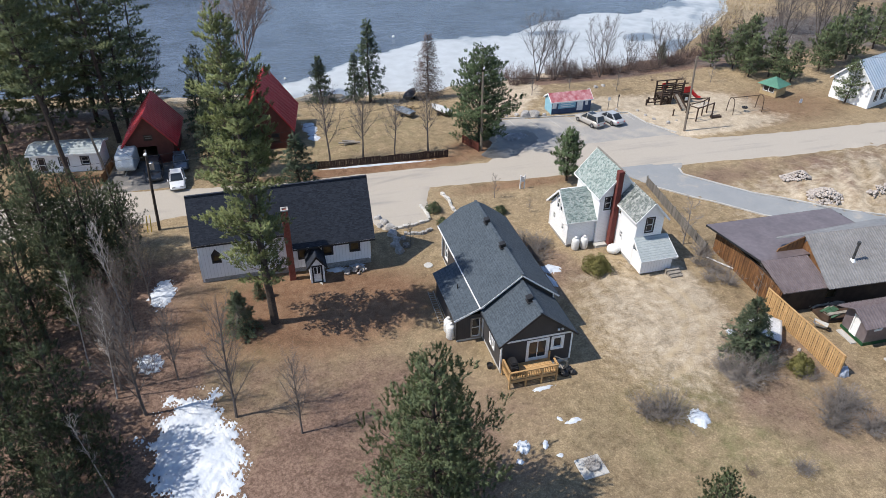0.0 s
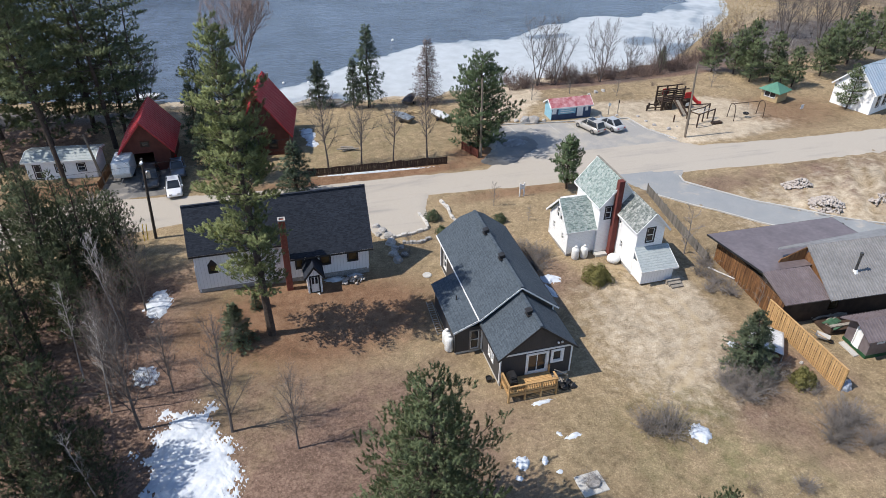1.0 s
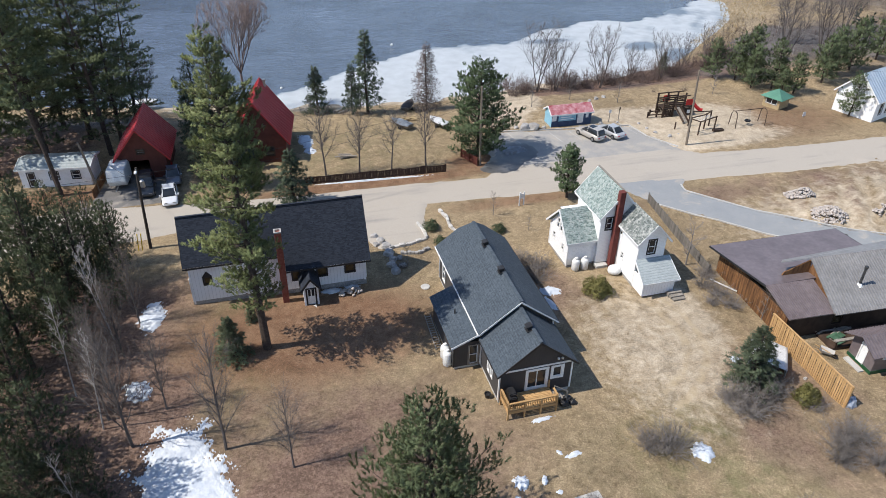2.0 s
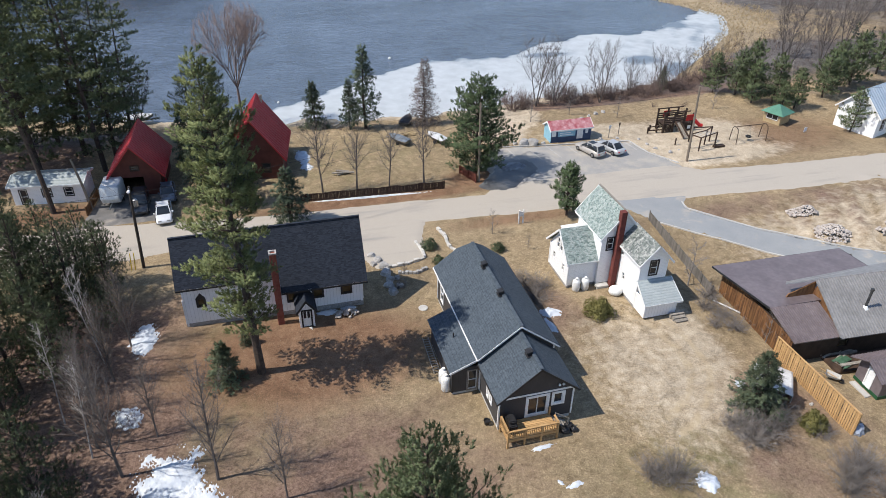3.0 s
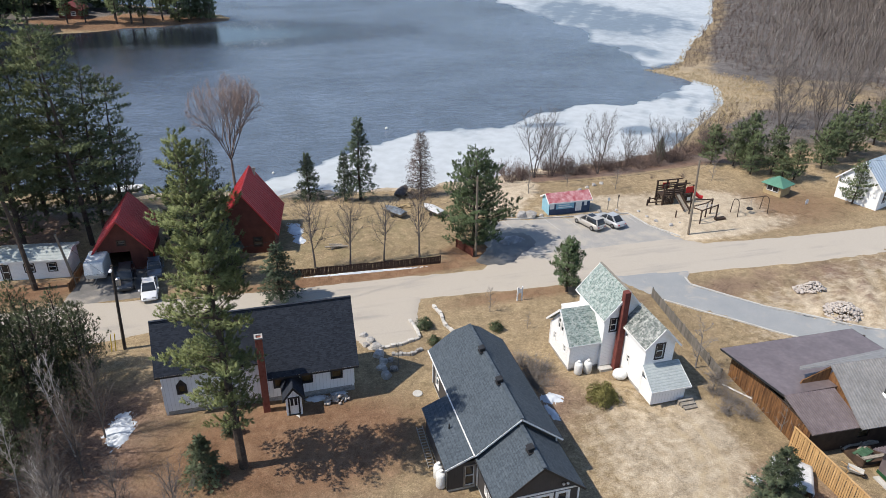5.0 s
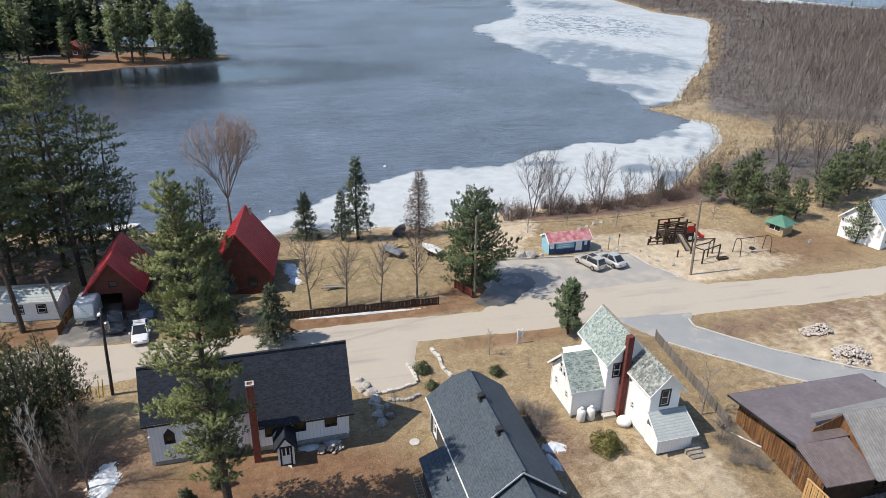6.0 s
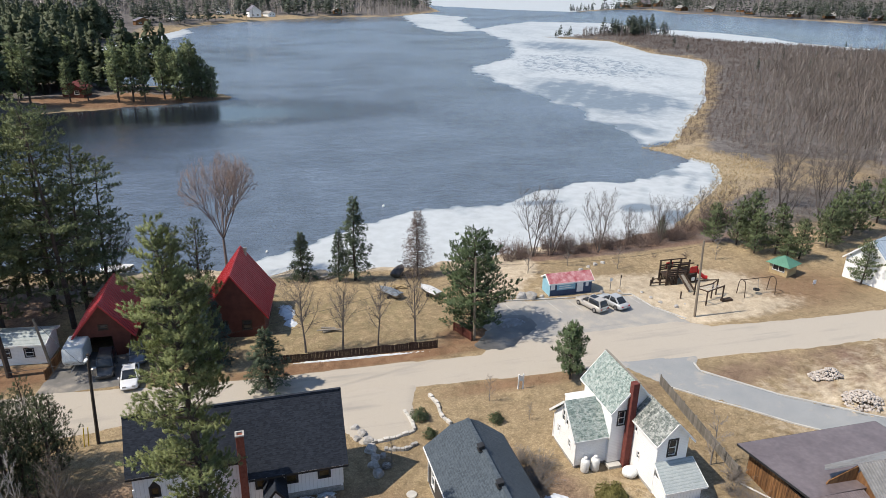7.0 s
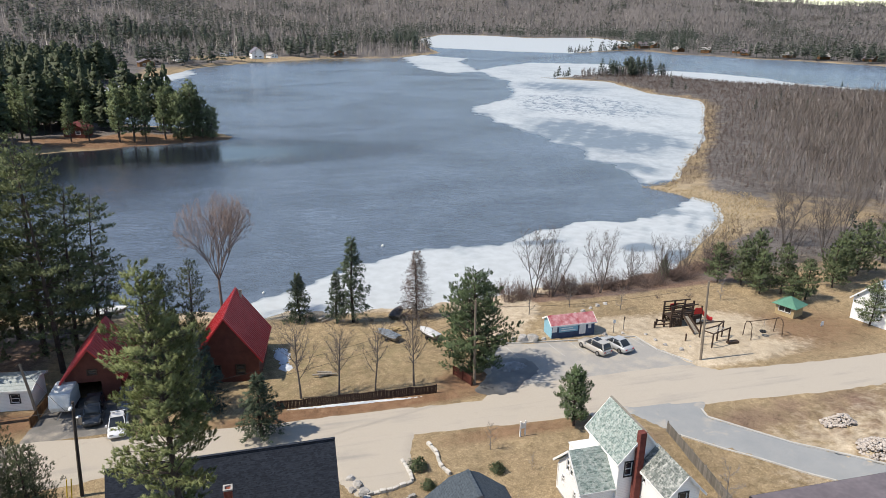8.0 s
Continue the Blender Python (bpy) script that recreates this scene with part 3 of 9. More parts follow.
def outside(poly, x, y):
    """Metres from the outline of a polygon: negative inside."""
    x, y = np.asarray(x, dtype=float), np.asarray(y, dtype=float)
    best, inside = np.full(x.shape, 1e12), np.zeros(x.shape, dtype=bool)
    for (ax, ay), (bx, by) in zip(poly, np.roll(poly, -1, axis=0)):
        dx, dy = bx - ax, by - ay
        k = np.clip(((x - ax) * dx + (y - ay) * dy) / (dx * dx + dy * dy), 0, 1)
        best = np.minimum(best, (x - ax - k * dx) ** 2 + (y - ay - k * dy) ** 2)
        if ay != by:
            inside ^= ((ay > y) != (by > y)) & (x < (bx - ax) * (y - ay) / (by - ay) + ax)
    d = np.sqrt(best)
    return np.where(inside, -d, d)


def wavy(x, y, s, seed=0.0):
    """Smooth uneven waves between about -1 and 1, s metres long."""
    x, y = x / s * 6.283, y / s * 6.283
    return (np.sin(x * 0.9 + 1.7 * np.sin(y * 0.6 + seed) + seed) * np.cos(y * 1.1 + 1.3 * np.sin(x * 0.7 - seed))
            + 0.6 * np.sin(x * 1.9 - y * 1.3 + seed * 2.1) + 0.4 * np.cos(x * 2.9 + y * 3.3 - seed)) / 1.8


def step(a, b, v):
    k = np.clip((v - a) / (b - a), 0, 1)
    return k * k * (3 - 2 * k)


def blob(x, y, cx, cy, rx, ry, soft=0.35):
    d = np.sqrt(((x - cx) / rx) ** 2 + ((y - cy) / ry) ** 2)
    return 1 - step(1 - soft, 1 + soft, d)


def land(x, y):
    """Height of the ground."""
    x, y = np.asarray(x, dtype=float), np.asarray(y, dtype=float)
    d = outside(LAKE, x, y) + 1.2 * wavy(x, y, 23, 0.4) * step(110, 150, y)
    near = 1 - step(100, 118, y)
    z = WATER_Z + np.clip(d, -12, 0) * 0.16 + np.where(d > 0, 1.6 * step(0, 14, d), 0)
    paved = step(58, 62, y) * (1 - step(88, 94, y)) * step(-30, -24, x)
    built = np.maximum(paved, np.maximum(blob(x, y, 18, 46, 7, 12), np.maximum(blob(x, y, 1, 58, 11, 5), blob(x, y, 46, 44, 12, 10))))
    z += near * (1 - built) * (0.1 * wavy(x, y, 9, 2.0) + 0.12 * wavy(x, y, 27, 5.0))
    z += near * (0.45 * blob(x, y, -8, 52, 9, 9, 0.8) - 0.5 * blob(x, y, -14, 36, 9, 14, 0.8))
    mound = blob(x, y, 66, 56, 9, 6, 0.7)
    z += mound * (0.5 + 0.45 * wavy(x, y, 6.5, 1.0)) + blob(x, y, 75, 57, 9, 7, 0.6) * (0.5 + 0.6 * wavy(x, y, 8, 3.0))
    far = np.clip(d - 25, 0, None) * step(180, 330, y)
    dist = np.hypot(x, y)
    ridge = 52 + 26 * wavy(x, y, 1500, 0.7) + 12 * wavy(x, y, 520, 2.2)
    left = 1 - step(-0.1, 0.9, x / np.maximum(y, 1))
    z += step(0, 900, far) * ridge * (0.85 + 0.9 * left) * step(300, 1500, dist + 500 * left)
    z += step(1600, 3600, dist) * 78 * (1 - 0.32 * step(0.83, 1.0, x / np.maximum(y, 1)))
    z += (d > 8) * step(150, 260, y) * 0.6 * wavy(x, y, 37, 3.0)
    return z


def spaced(lo, hi, stops):
    """Grid lines whose gap follows stops (position, gap)."""
    out, v = [lo], lo
    while v < hi:
        v += float(np.interp(v, [s[0] for s in stops], [s[1] for s in stops]))
        out.append(v)
    return np.array(out)


def grid_faces(nx, ny):
    i, j = np.meshgrid(np.arange(nx - 1), np.arange(ny - 1), indexing="ij")
    a = (i * ny + j).ravel()
    return np.stack([a, a + ny, a + ny + 1, a + 1], axis=1)


def build_ground():
    xs = spaced(-4400, 4400, [(-4400, 260), (-600, 45), (-130, 7), (-45, 1.6), (-30, 1.15), (95, 1.15), (130, 2.8), (260, 8), (700, 20), (1500, 70), (4400, 260)])
    ys = spaced(-900, 4500, [(-900, 200), (-40, 8), (12, 1.4), (20, 1.15), (112, 1.15), (140, 2.6), (300, 8), (800, 18), (1600, 50), (4500, 260)])
    x, y = np.meshgrid(xs, ys, indexing="ij")
    z = land(x, y)
    d = outside(LAKE, x, y)
    ob = from_arrays("ground", np.stack([x.ravel(), y.ravel(), z.ravel()], axis=1), grid_faces(len(xs), len(ys)), M_GROUND)
    ob.data.polygons.foreach_set("use_smooth", np.ones(len(ob.data.polygons), dtype=bool))
    near = 1 - step(96, 112, y)
    litter = np.maximum(near, step(40, 44, x) * (1 - step(106, 112, y))) * np.maximum.reduce([(1 - step(-12, 1, x + 0.12 * (y - 40) * (y < 60))) * (1 - step(58, 63, y)) * 0.85, (1 - step(-24, -16, x)) * step(84, 90, y) * 0.9,
                                       blob(x, y, 2, 32, 13, 12, 0.7) * 0.62, blob(x, y, 37, 31, 6, 9, 0.6) * 0.45, blob(x, y, 25, 50, 4, 5, 0.6) * 0.45, blob(x, y, 68, 58, 14, 7, 0.6) * (0.3 + 0.5 * wavy(x, y, 7, 6.0)), blob(x, y, 62, 63, 22, 2.5, 0.6) * 0.4, step(38, 46, x) * (1 - step(76, 86, x)) * step(96.5, 99, y) * 0.95])
    needles = near * np.maximum.reduce([blob(x, y, 3, 49.5, 10, 5.5, 0.7) * 0.95, blob(x, y, 13, 74.9, 15, 1.5, 0.5) * 0.75, blob(x, y, 29, 66.8, 9, 1.3, 0.6) * 0.55,
                                        blob(x, y, 27, 77.5, 4, 2.5, 0.6) * 0.8, blob(x, y, 72, 80, 13, 6, 0.7) * 0.5, blob(x, y, -22, 80, 6, 2.5, 0.6) * 0.7])
    needles = np.maximum(needles, blob(x, y, -28, 251, 34, 9, 0.4) * 1.1)
    sand = np.maximum.reduce([blob(x, y, 60, 82.5, 10, 6, 0.5) * 0.95, blob(x, y, 49, 87, 9, 2.6, 0.5) * 0.7, blob(x, y, 37, 99, 5.5, 8, 0.4) * 1.3, blob(x, y, 34.5, 92.5, 4, 6, 0.5) * 1.0,
                              blob(x, y, 62, 54, 13, 8, 0.6) * (0.45 + 0.3 * wavy(x, y, 6, 4.0)), blob(x, y, 74, 57, 10, 8, 0.6) * (0.4 + 0.4 * wavy(x, y, 5, 2.0)), blob(x, y, 31, 40, 6, 9, 0.7) * 0.52, blob(x, y, 36, 44, 2.0, 7, 0.6) * 0.6, blob(x, y, 33.5, 36, 1.6, 5, 0.6) * 0.5, blob(x, y, 58, 76.5, 14, 3, 0.5) * 0.7,
                              (1 - step(0, 3.5, np.abs(d - 1))) * near * 0.0 + (1 - step(1.5, 4.5, np.abs(d))) * step(-40, 0, x) * (1 - step(50, 64, x)) * (y < 200) * 0.7])
    reed = (1 - step(3, 13, d)) * step(84, 98, x) * step(112, 128, y) * (1 - step(158, 176, y)) + (1 - step(0.5, 4, d)) * step(165, 190, y) * (1 - step(500, 560, y)) * step(100, 150, x) * 0.55
    reed = np.maximum(reed, (1 - step(4, 14, d)) * step(560, 600, y) * 0.4)
    lawn = blob(x, y, -40, 500, 20, 60, 0.5) + blob(x, y, 20, 660, 70, 30, 0.5)
    marsh = np.maximum(step(90, 112, y) * step(2, 10, d) * (1 - 0.9 * lawn) * (0.8 + 0.3 * wavy(x, y, 45, 2.0)), step(66, 96, x) * step(84, 96, y) * 0.3)
    marsh = np.maximum(marsh, (1 - step(-70, -45, x)) * 0.9) * (1 - blob(x, y, -28, 251, 34, 9, 0.4))
    marsh = marsh * (1 - 0.6 * blob(x, y, 122, 130, 24, 14, 0.5))
    marsh = marsh * (1 - 0.95 * np.clip(reed * 1.3, 0, 1))
    green = near * np.maximum.reduce([blob(x, y, 31, 29, 9, 6, 0.6), blob(x, y, -6, 46, 6, 8, 0.6), blob(x, y, 8, 86, 16, 8, 0.6) * 0.6])
    for name, chans in (("zone", (litter, needles, sand)), ("zone_b", (np.clip(reed, 0, 1), np.clip(marsh, 0, 1), green))):
        at = ob.data.color_attributes.new(name, "FLOAT_COLOR", "POINT")
        at.data.foreach_set("color", np.stack([*[c.ravel() for c in chans], np.ones(x.size)], axis=1).astype(np.float32).ravel())
    return tagged(ob, "dry spring lawn, leaf litter and sandy soil", "ground", kind="structure")


build_ground()
xs, ys = np.linspace(-300, 1200, 101), np.concatenate([np.linspace(90, 300, 43), np.linspace(330, 1700, 30)])
gx, gy = np.meshgrid(xs, ys, indexing="ij")
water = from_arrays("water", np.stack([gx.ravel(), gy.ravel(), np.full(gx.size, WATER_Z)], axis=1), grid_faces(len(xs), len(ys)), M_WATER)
# still water off wooded shores: flatter, and coloured dark as mirrored trees
calm_reflection = np.maximum.reduce([blob(gx, gy, -24, 229, 60, 19, 0.5), blob(gx, gy, -60, 205, 45, 32, 0.6), blob(gx, gy, 60, 655, 90, 30, 0.6) * 0.7])
water.data.attributes.new("calm_reflection", "FLOAT", "POINT").data.foreach_set("value", calm_reflection.astype(np.float32).ravel())
tagged(water, "rippled blue-grey open lake water", "water", kind="structure")


def ice_sheet(poly, cell, soft, seed, label, melt=0.0):
    """A floating sheet whose ragged rim dips under the water."""
    poly = np.array(poly, dtype=float)
    lo, hi = poly.min(axis=0) - 4 * cell, poly.max(axis=0) + 4 * cell
    xs, ys = np.arange(lo[0], hi[0], cell), np.arange(lo[1], hi[1], cell)
    x, y = np.meshgrid(xs, ys, indexing="ij")
    rough = soft * (0.9 * wavy(x, y, soft * 9, seed) + 0.2 * wavy(x, y, soft * 3.7, seed + 2))
    f = outside(poly, x, y) + rough
    z = WATER_Z + 0.06 * np.clip(-f / cell, -1.5, 1.0)
    faces = grid_faces(len(xs), len(ys))
    keep = (z.ravel()[faces] > WATER_Z - 0.001).any(axis=1)
    ob = from_arrays("ice_sheet", np.stack([x.ravel(), y.ravel(), z.ravel()], axis=1), faces[keep], M_ICE)
    at = ob.data.attributes.new("thin", "FLOAT", "POINT")
    rim = 0.45 * np.clip(1 + f / (soft * 0.6), 0, 1)
    pools = np.maximum.reduce([blob(x, y, 127, 243, 19, 36, 0.5), 0.9 * blob(x, y, 146, 226, 8, 16, 0.5), 0.8 * blob(x, y, 112, 184, 4, 9, 0.5), 0.7 * blob(x, y, 190, 410, 22, 30, 0.6), 0.75 * blob(x, y, 57, 127, 4.5, 1.2, 0.7), 0.8 * blob(x, y, 74, 120, 3.5, 2.2, 0.6), 0.7 * blob(x, y, 92, 142, 4, 3.5, 0.7), 0.8 * blob(x, y, 80, 113, 5, 4, 0.5)])
    at.data.foreach_set("value", (rim + min(melt, 0.0) + pools * (0.55 + 0.35 * wavy(x, y, 17, 1.0)) * (1.25 if melt < 0 else 0.75)).astype(np.float32).ravel())
    if melt == -0.1:
        old = np.empty(x.size, dtype=np.float32)
        at.data.foreach_get("value", old)
        at.data.foreach_set("value", old + (0.3 * step(66, 92, x) * np.clip(0.45 + 0.9 * wavy(x, y, 10, 2.0), 0, 1)).astype(np.float32).ravel())
    cracks = 1.0 * blob(x, y, 165, 325, 30, 42, 0.5) * (melt > 0)
    ob.data.attributes.new("broken", "FLOAT", "POINT").data.foreach_set("value", cracks.astype(np.float32).ravel())
    return tagged(ob, label, "ice")


ice_sheet([(2, 108), (12, 115.5), (22, 123.5), (35, 128.5), (48, 128), (60, 134.5), (72, 138.5), (82, 136), (98, 145), (113, 158), (119, 140), (95, 108), (70, 100), (2, 100)],
          0.8, 1.6, 0.3, "melting white ice along the near shore", -0.1)
ice_sheet([(104, 320), (103, 279), (108, 225), (106, 192), (106, 170), (125, 165), (250, 300), (255, 440), (212, 468), (290, 500), (342, 534),
           (330, 612), (259, 627), (193, 556), (181, 540), (172, 446), (166, 426), (140, 356)], 1.9, 4.0, 1.1, "large rotting ice field with grey melt streaks", 1.0)
ice_sheet([(300, 490), (343, 534), (368, 505), (380, 458), (374, 423), (392, 380), (380, 340), (340, 400), (318, 430)], 2.5, 2.5, 5.0, "strip of white ice behind the marsh", -0.3)
ice_sheet([(155, 675), (142, 557), (151, 518), (181, 527), (188, 560), (200, 640), (222, 690), (190, 745), (161, 705)], 3.5, 3.5, 2.0, "thin broken ice off the far point")
ice_sheet([(255, 903), (318, 826), (384, 793), (480, 875), (690, 1150), (780, 1420), (400, 1520), (240, 1000)], 12, 8, 3.0, "distant unbroken white lake ice", -0.2)
ice_sheet([(-70, 400), (-44, 425), (-30, 480), (-22, 520), (-30, 560), (-80, 520)], 2.5, 3.0, 4.0, "shelf of ice in the far bay")


def paving(name, outline, material, label, lift=0.03, cell=0.9, rough=0.25, category="road"):
    """A paved sheet laid on the ground inside an outline, with a slightly uneven edge."""
    poly = np.array(outline, dtype=float)
    lo, hi = poly.min(axis=0) - 2, poly.max(axis=0) + 2
    xs, ys = np.arange(lo[0], hi[0], cell), np.arange(lo[1], hi[1], cell)
    x, y = np.meshgrid(xs, ys, indexing="ij")
    f = outside(poly, x, y) + rough * wavy(x, y, 7.0, lift * 100)
    z = land(x, y) + np.clip(-f * 0.3, -0.3, lift)
    faces = grid_faces(len(xs), len(ys))
    keep = (f.ravel()[faces] < 1.0).any(axis=1)
    ob = from_arrays(name, np.stack([x.ravel(), y.ravel(), z.ravel()], axis=1), faces[keep], material)
    return tagged(ob, label, category, kind="structure")


paving("road", [(-90, 67.8), (-14, 68.2), (-9, 68.9), (10, 68.9), (17.5, 68.6), (28, 67.9), (42, 67.0), (56, 66.1), (64, 65.3), (80, 64.8), (140, 62), (140, 69.5), (84, 71.4), (73, 71.6), (64.5, 72.1), (56, 72.8), (52.4, 75.2), (29, 75.6), (26.5, 73.0), (21, 73.4), (12, 73.9), (4, 74.0), (-7, 74.9), (-17, 76.3), (-90, 75.5)],
       M_ROAD, "sandy two-lane village road dusted with grit", 0.05, 0.5, 0.14)
paving("parking_lot", [(29.5, 74.6), (54, 74.2), (50.8, 83), (40, 84.2), (31.5, 85.4), (28.4, 80)], M_LOT, "grey asphalt parking lot with faded bay lines", 0.06, 0.7, 0.12, "parking lot")
paving("driveway", [(39.8, 68.4), (50.2, 67.2), (48.6, 65.4), (48.3, 64.0), (58.8, 52.6), (70, 47), (66, 42.5), (53, 52.2), (43.2, 62.4)], M_DRIVE, "blue-grey paved driveway with pale kerbs", 0.07, 0.6, 0.05, "driveway")
# sheet of meltwater wet and painted pine shadow in one dark colour
paving("wet_patch", [(26.2, 75.2), (27.6, 73.0), (30.5, 73.8), (32.6, 74.8), (35.0, 76.6), (36.0, 79.5), (33.5, 82.0), (30.0, 82.0), (29.4, 78.5)], M_WET_SHADOW, "wet asphalt from snowmelt, with the big pine's shadow painted in", 0.068, 0.5, 0.5, "puddle")
paving("chapel_driveway", [(9.6, 69.5), (18.3, 69.5), (17.0, 66), (16.3, 61.6), (14, 60.8), (11.0, 60.6), (9.8, 63)], M_ROAD, "pale gravel pull-in beside the chapel", 0.065, 0.6, 0.15, "driveway")
# driveway takes the asphalt whose colour already holds the shade
paving("house_driveway", [(-18.5, 76), (-9.5, 76), (-9, 84), (-17, 84)], M_SHADED_DRIVE, "damp asphalt driveway in front of the garage, coloured dark for tree shade", 0.06, 0.6, 0.15, "driveway")

# ---------- buildings ----------


def chimney(parent, x, y, w, z0, z1, material, cap=True):
    bm = bmesh.new()
    box(bm, x - w / 2, x + w / 2, y - w / 2, y + w / 2, z0, z1)
    bmesh.ops.bevel(bm, geom=bm.edges[:], offset=0.02, segments=1, affect="EDGES")
    ob = part("chimney", bm, material, parent)
    if cap:
        bm = bmesh.new()
        for a, b, c, d in ((-1, 1, -1, -0.6), (-1, 1, 0.6, 1), (-1, -0.6, -0.6, 0.6), (0.6, 1, -0.6, 0.6)):
            k = w * 0.58
            box(bm, x + a * k, x + b * k, y + c * k, y + d * k, z1 + 0.002, z1 + 0.12)
        part("chimney_cap", bm, M_STONE, ob)
    return ob


def roof_vent(parent, p, slope):
    bm = bmesh.new()
    m = pose(*p) @ pose(0, 0, 0, 0, slope, 0)
    box(bm, -0.32, 0.32, -0.32, 0.32, 0.0, 0.05, m)
    box(bm, -0.21, 0.21, -0.21, 0.21, 0.05, 0.34, m)
    box(bm, -0.26, 0.26, -0.26, 0.26, 0.34, 0.42, m)
    bmesh.ops.bevel(bm, geom=bm.edges[:], offset=0.015, segments=1, affect="EDGES")
    part("roof_vent", bm, M_BLACK, parent, "black plastic roof vent")


def corner_boards(parent, corners, z0, z1, material, w=0.12):
    for x, y in corners:
        bm = bmesh.new()
        box(bm, x - w / 2, x + w / 2, y - w / 2, y + w / 2, z0, z1)
        part("corner_board", bm, material, parent)


def foundation(parent, x0, x1, y0, y1, z1, material=None, inset=0.05):
    bm = bmesh.new()
    box(bm, x0 + inset, x1 - inset, y0 + inset, y1 - inset, -0.5, z1)
    part("foundation", bm, material or M_CONCRETE, parent)


def build_bungalow():
    h = thing("bungalow", pose(0, 0, 0, 0, 0, 0), "charcoal bungalow with slate-blue shingle roofs and white trim", "house")
    # main body
    X0, X1, Y0, Y1, E, R, RX = 15.5, 21.55, 41.85, 54.2, 3.75, 6.3, 18.5
    foundation(h, X0, X1, Y0, Y1, 0.3)
    gz = 0.3
    whole = (2.6, 3.5, 0.9, 2.4)
    wall(h, "wall", (X0, Y1), (X0, Y0), gz, E, M_CHAR, [(1.0, 1.9, 0.9, 2.6)])
    window(h, (X0, Y1), (X0, Y0), (1.0, 1.9, 0.9, 2.6), M_TRIM)
    wall(h, "wall", (X1, Y0), (X1, Y1), gz, E, M_CHAR)
    wall(h, "wall", (X0, Y0), (X1, Y0), gz, E, M_CHAR, (), (RX - X0, R - 0.1))
    wall(h, "wall", (X1, Y1), (X0, Y1), gz, E, M_CHAR, (), (X1 - RX, R - 1.0))
    ex0, ex1, ys, yn = X0 - 0.38, X1 + 0.34, Y0 - 0.38, Y1 + 0.3
    hip = 0.36
    hx0, hx1, hz = RX - (RX - ex0) * hip, RX + (ex1 - RX) * hip, R - (R - E + 0.08) * hip
    ez = E - 0.08
    ry = yn - 0.75
    for side in (0, 1):
        ex, hx = (ex0, hx0) if side == 0 else (ex1, hx1)
        bm = bmesh.new()
        slab(bm, [(ex, ys, ez), (ex, yn, ez), (hx, yn, hz), (RX, ry, R), (RX, ys, R)], 0.16)
        ob = part("roof", bm, M_SHINGLE_SLATE, h)
        bm = bmesh.new()
        beam(bm, (ex, ys - 0.02, ez - 0.1), (RX, ys - 0.02, R - 0.1), 0.04, 0.12)
        part("rake_trim", bm, M_TRIM, ob)
        bm = bmesh.new()
        beam(bm, (ex, ys, ez - 0.07), (ex, yn, ez - 0.07), 0.12, 0.13)
        part("gutter", bm, M_TRIM if side == 0 else M_BLACKTRIM, ob, "white eaves gutter" if side == 0 else "black eaves gutter")
    bm = bmesh.new()
    slab(bm, [(hx0, yn, hz), (hx1, yn, hz), (RX, ry, R)], 0.12)
    part("roof_hip", bm, M_SHINGLE_SLATE, h)
    bm = bmesh.new()
    beam(bm, (RX, ys, R + 0.02), (RX, ry, R + 0.02), 0.28, 0.06)
    part("ridge_cap", bm, M_SHINGLE_SLATE, h)
    roof_vent(h, (RX - 0.12, 49.9, R - 0.06), -12)
    roof_vent(h, (RX - 0.12, 45.8, R - 0.06), -12)
    # rear extension with the gable
    A0, A1, B0, B1, EE, RR, CX = 15.55, 21.4, 37.6, 41.8, 3.1, 5.75, 18.45
    foundation(h, A0, A1, B0, B1, 0.35)
    holes = [(2.2, 3.85, 0.9, 2.75), (4.25, 5.1, 1.65, 2.75)]
    wall(h, "wall", (A0, B0), (A1, B0), 0.35, EE, M_CHAR, holes, (CX - A0, RR - 0.1))
    window(h, (A0, B0), (A1, B0), holes[0], M_TRIM, "sliding_door", (1, 0), 0.2)
    window(h, (A0, B0), (A1, B0), holes[1], M_TRIM, "window", (0, 0), 0.2)
    side = [(1.6, 2.0, 1.2, 2.3), (2.3, 2.7, 1.2, 2.3)]
    wall(h, "wall", (A0, B1), (A0, B0), 0.35, EE, M_CHAR, side)
    for k in side:
        window(h, (A0, B1), (A0, B0), k, M_TRIM, "window", (0, 0), 0.14)
    wall(h, "wall", (A1, B0), (A1, B1), 0.35, EE, M_CHAR)
    a0, a1, b0 = A0 - 0.32, A1 + 0.32, B0 - 0.4
    for ex in (a0, a1):
        ob = roof_plane(h, [(ex, b0, EE), (ex, B1 + 0.3, EE), (CX, B1 + 0.3, RR), (CX, b0, RR)], M_SHINGLE_SLATE, 0.15)
        bm = bmesh.new()
        beam(bm, (ex, b0 - 0.02, EE - 0.09), (CX, b0 - 0.02, RR - 0.09), 0.04, 0.16)
        part("rake_trim", bm, M_BLACKTRIM, ob)
        bm = bmesh.new()
        beam(bm, (ex, b0, EE - 0.1), (ex, B1, EE - 0.1), 0.1, 0.1)
        part("gutter", bm, M_BLACKTRIM, ob)
    bm = bmesh.new()
    beam(bm, (CX, b0, RR + 0.02), (CX, B1, RR + 0.02), 0.28, 0.06)
    part("ridge_cap", bm, M_SHINGLE_SLATE, h)
    bm = bmesh.new()
    box(bm, A0 - 0.03, A1 + 0.03, B0 - 0.035, B0 - 0.003, EE - 0.12, EE + 0.04)
    part("belt_board", bm, M_TRIM, h, "white belt board across the gable")
    for k in (-0.16, 0.16):
        bm = bmesh.new()
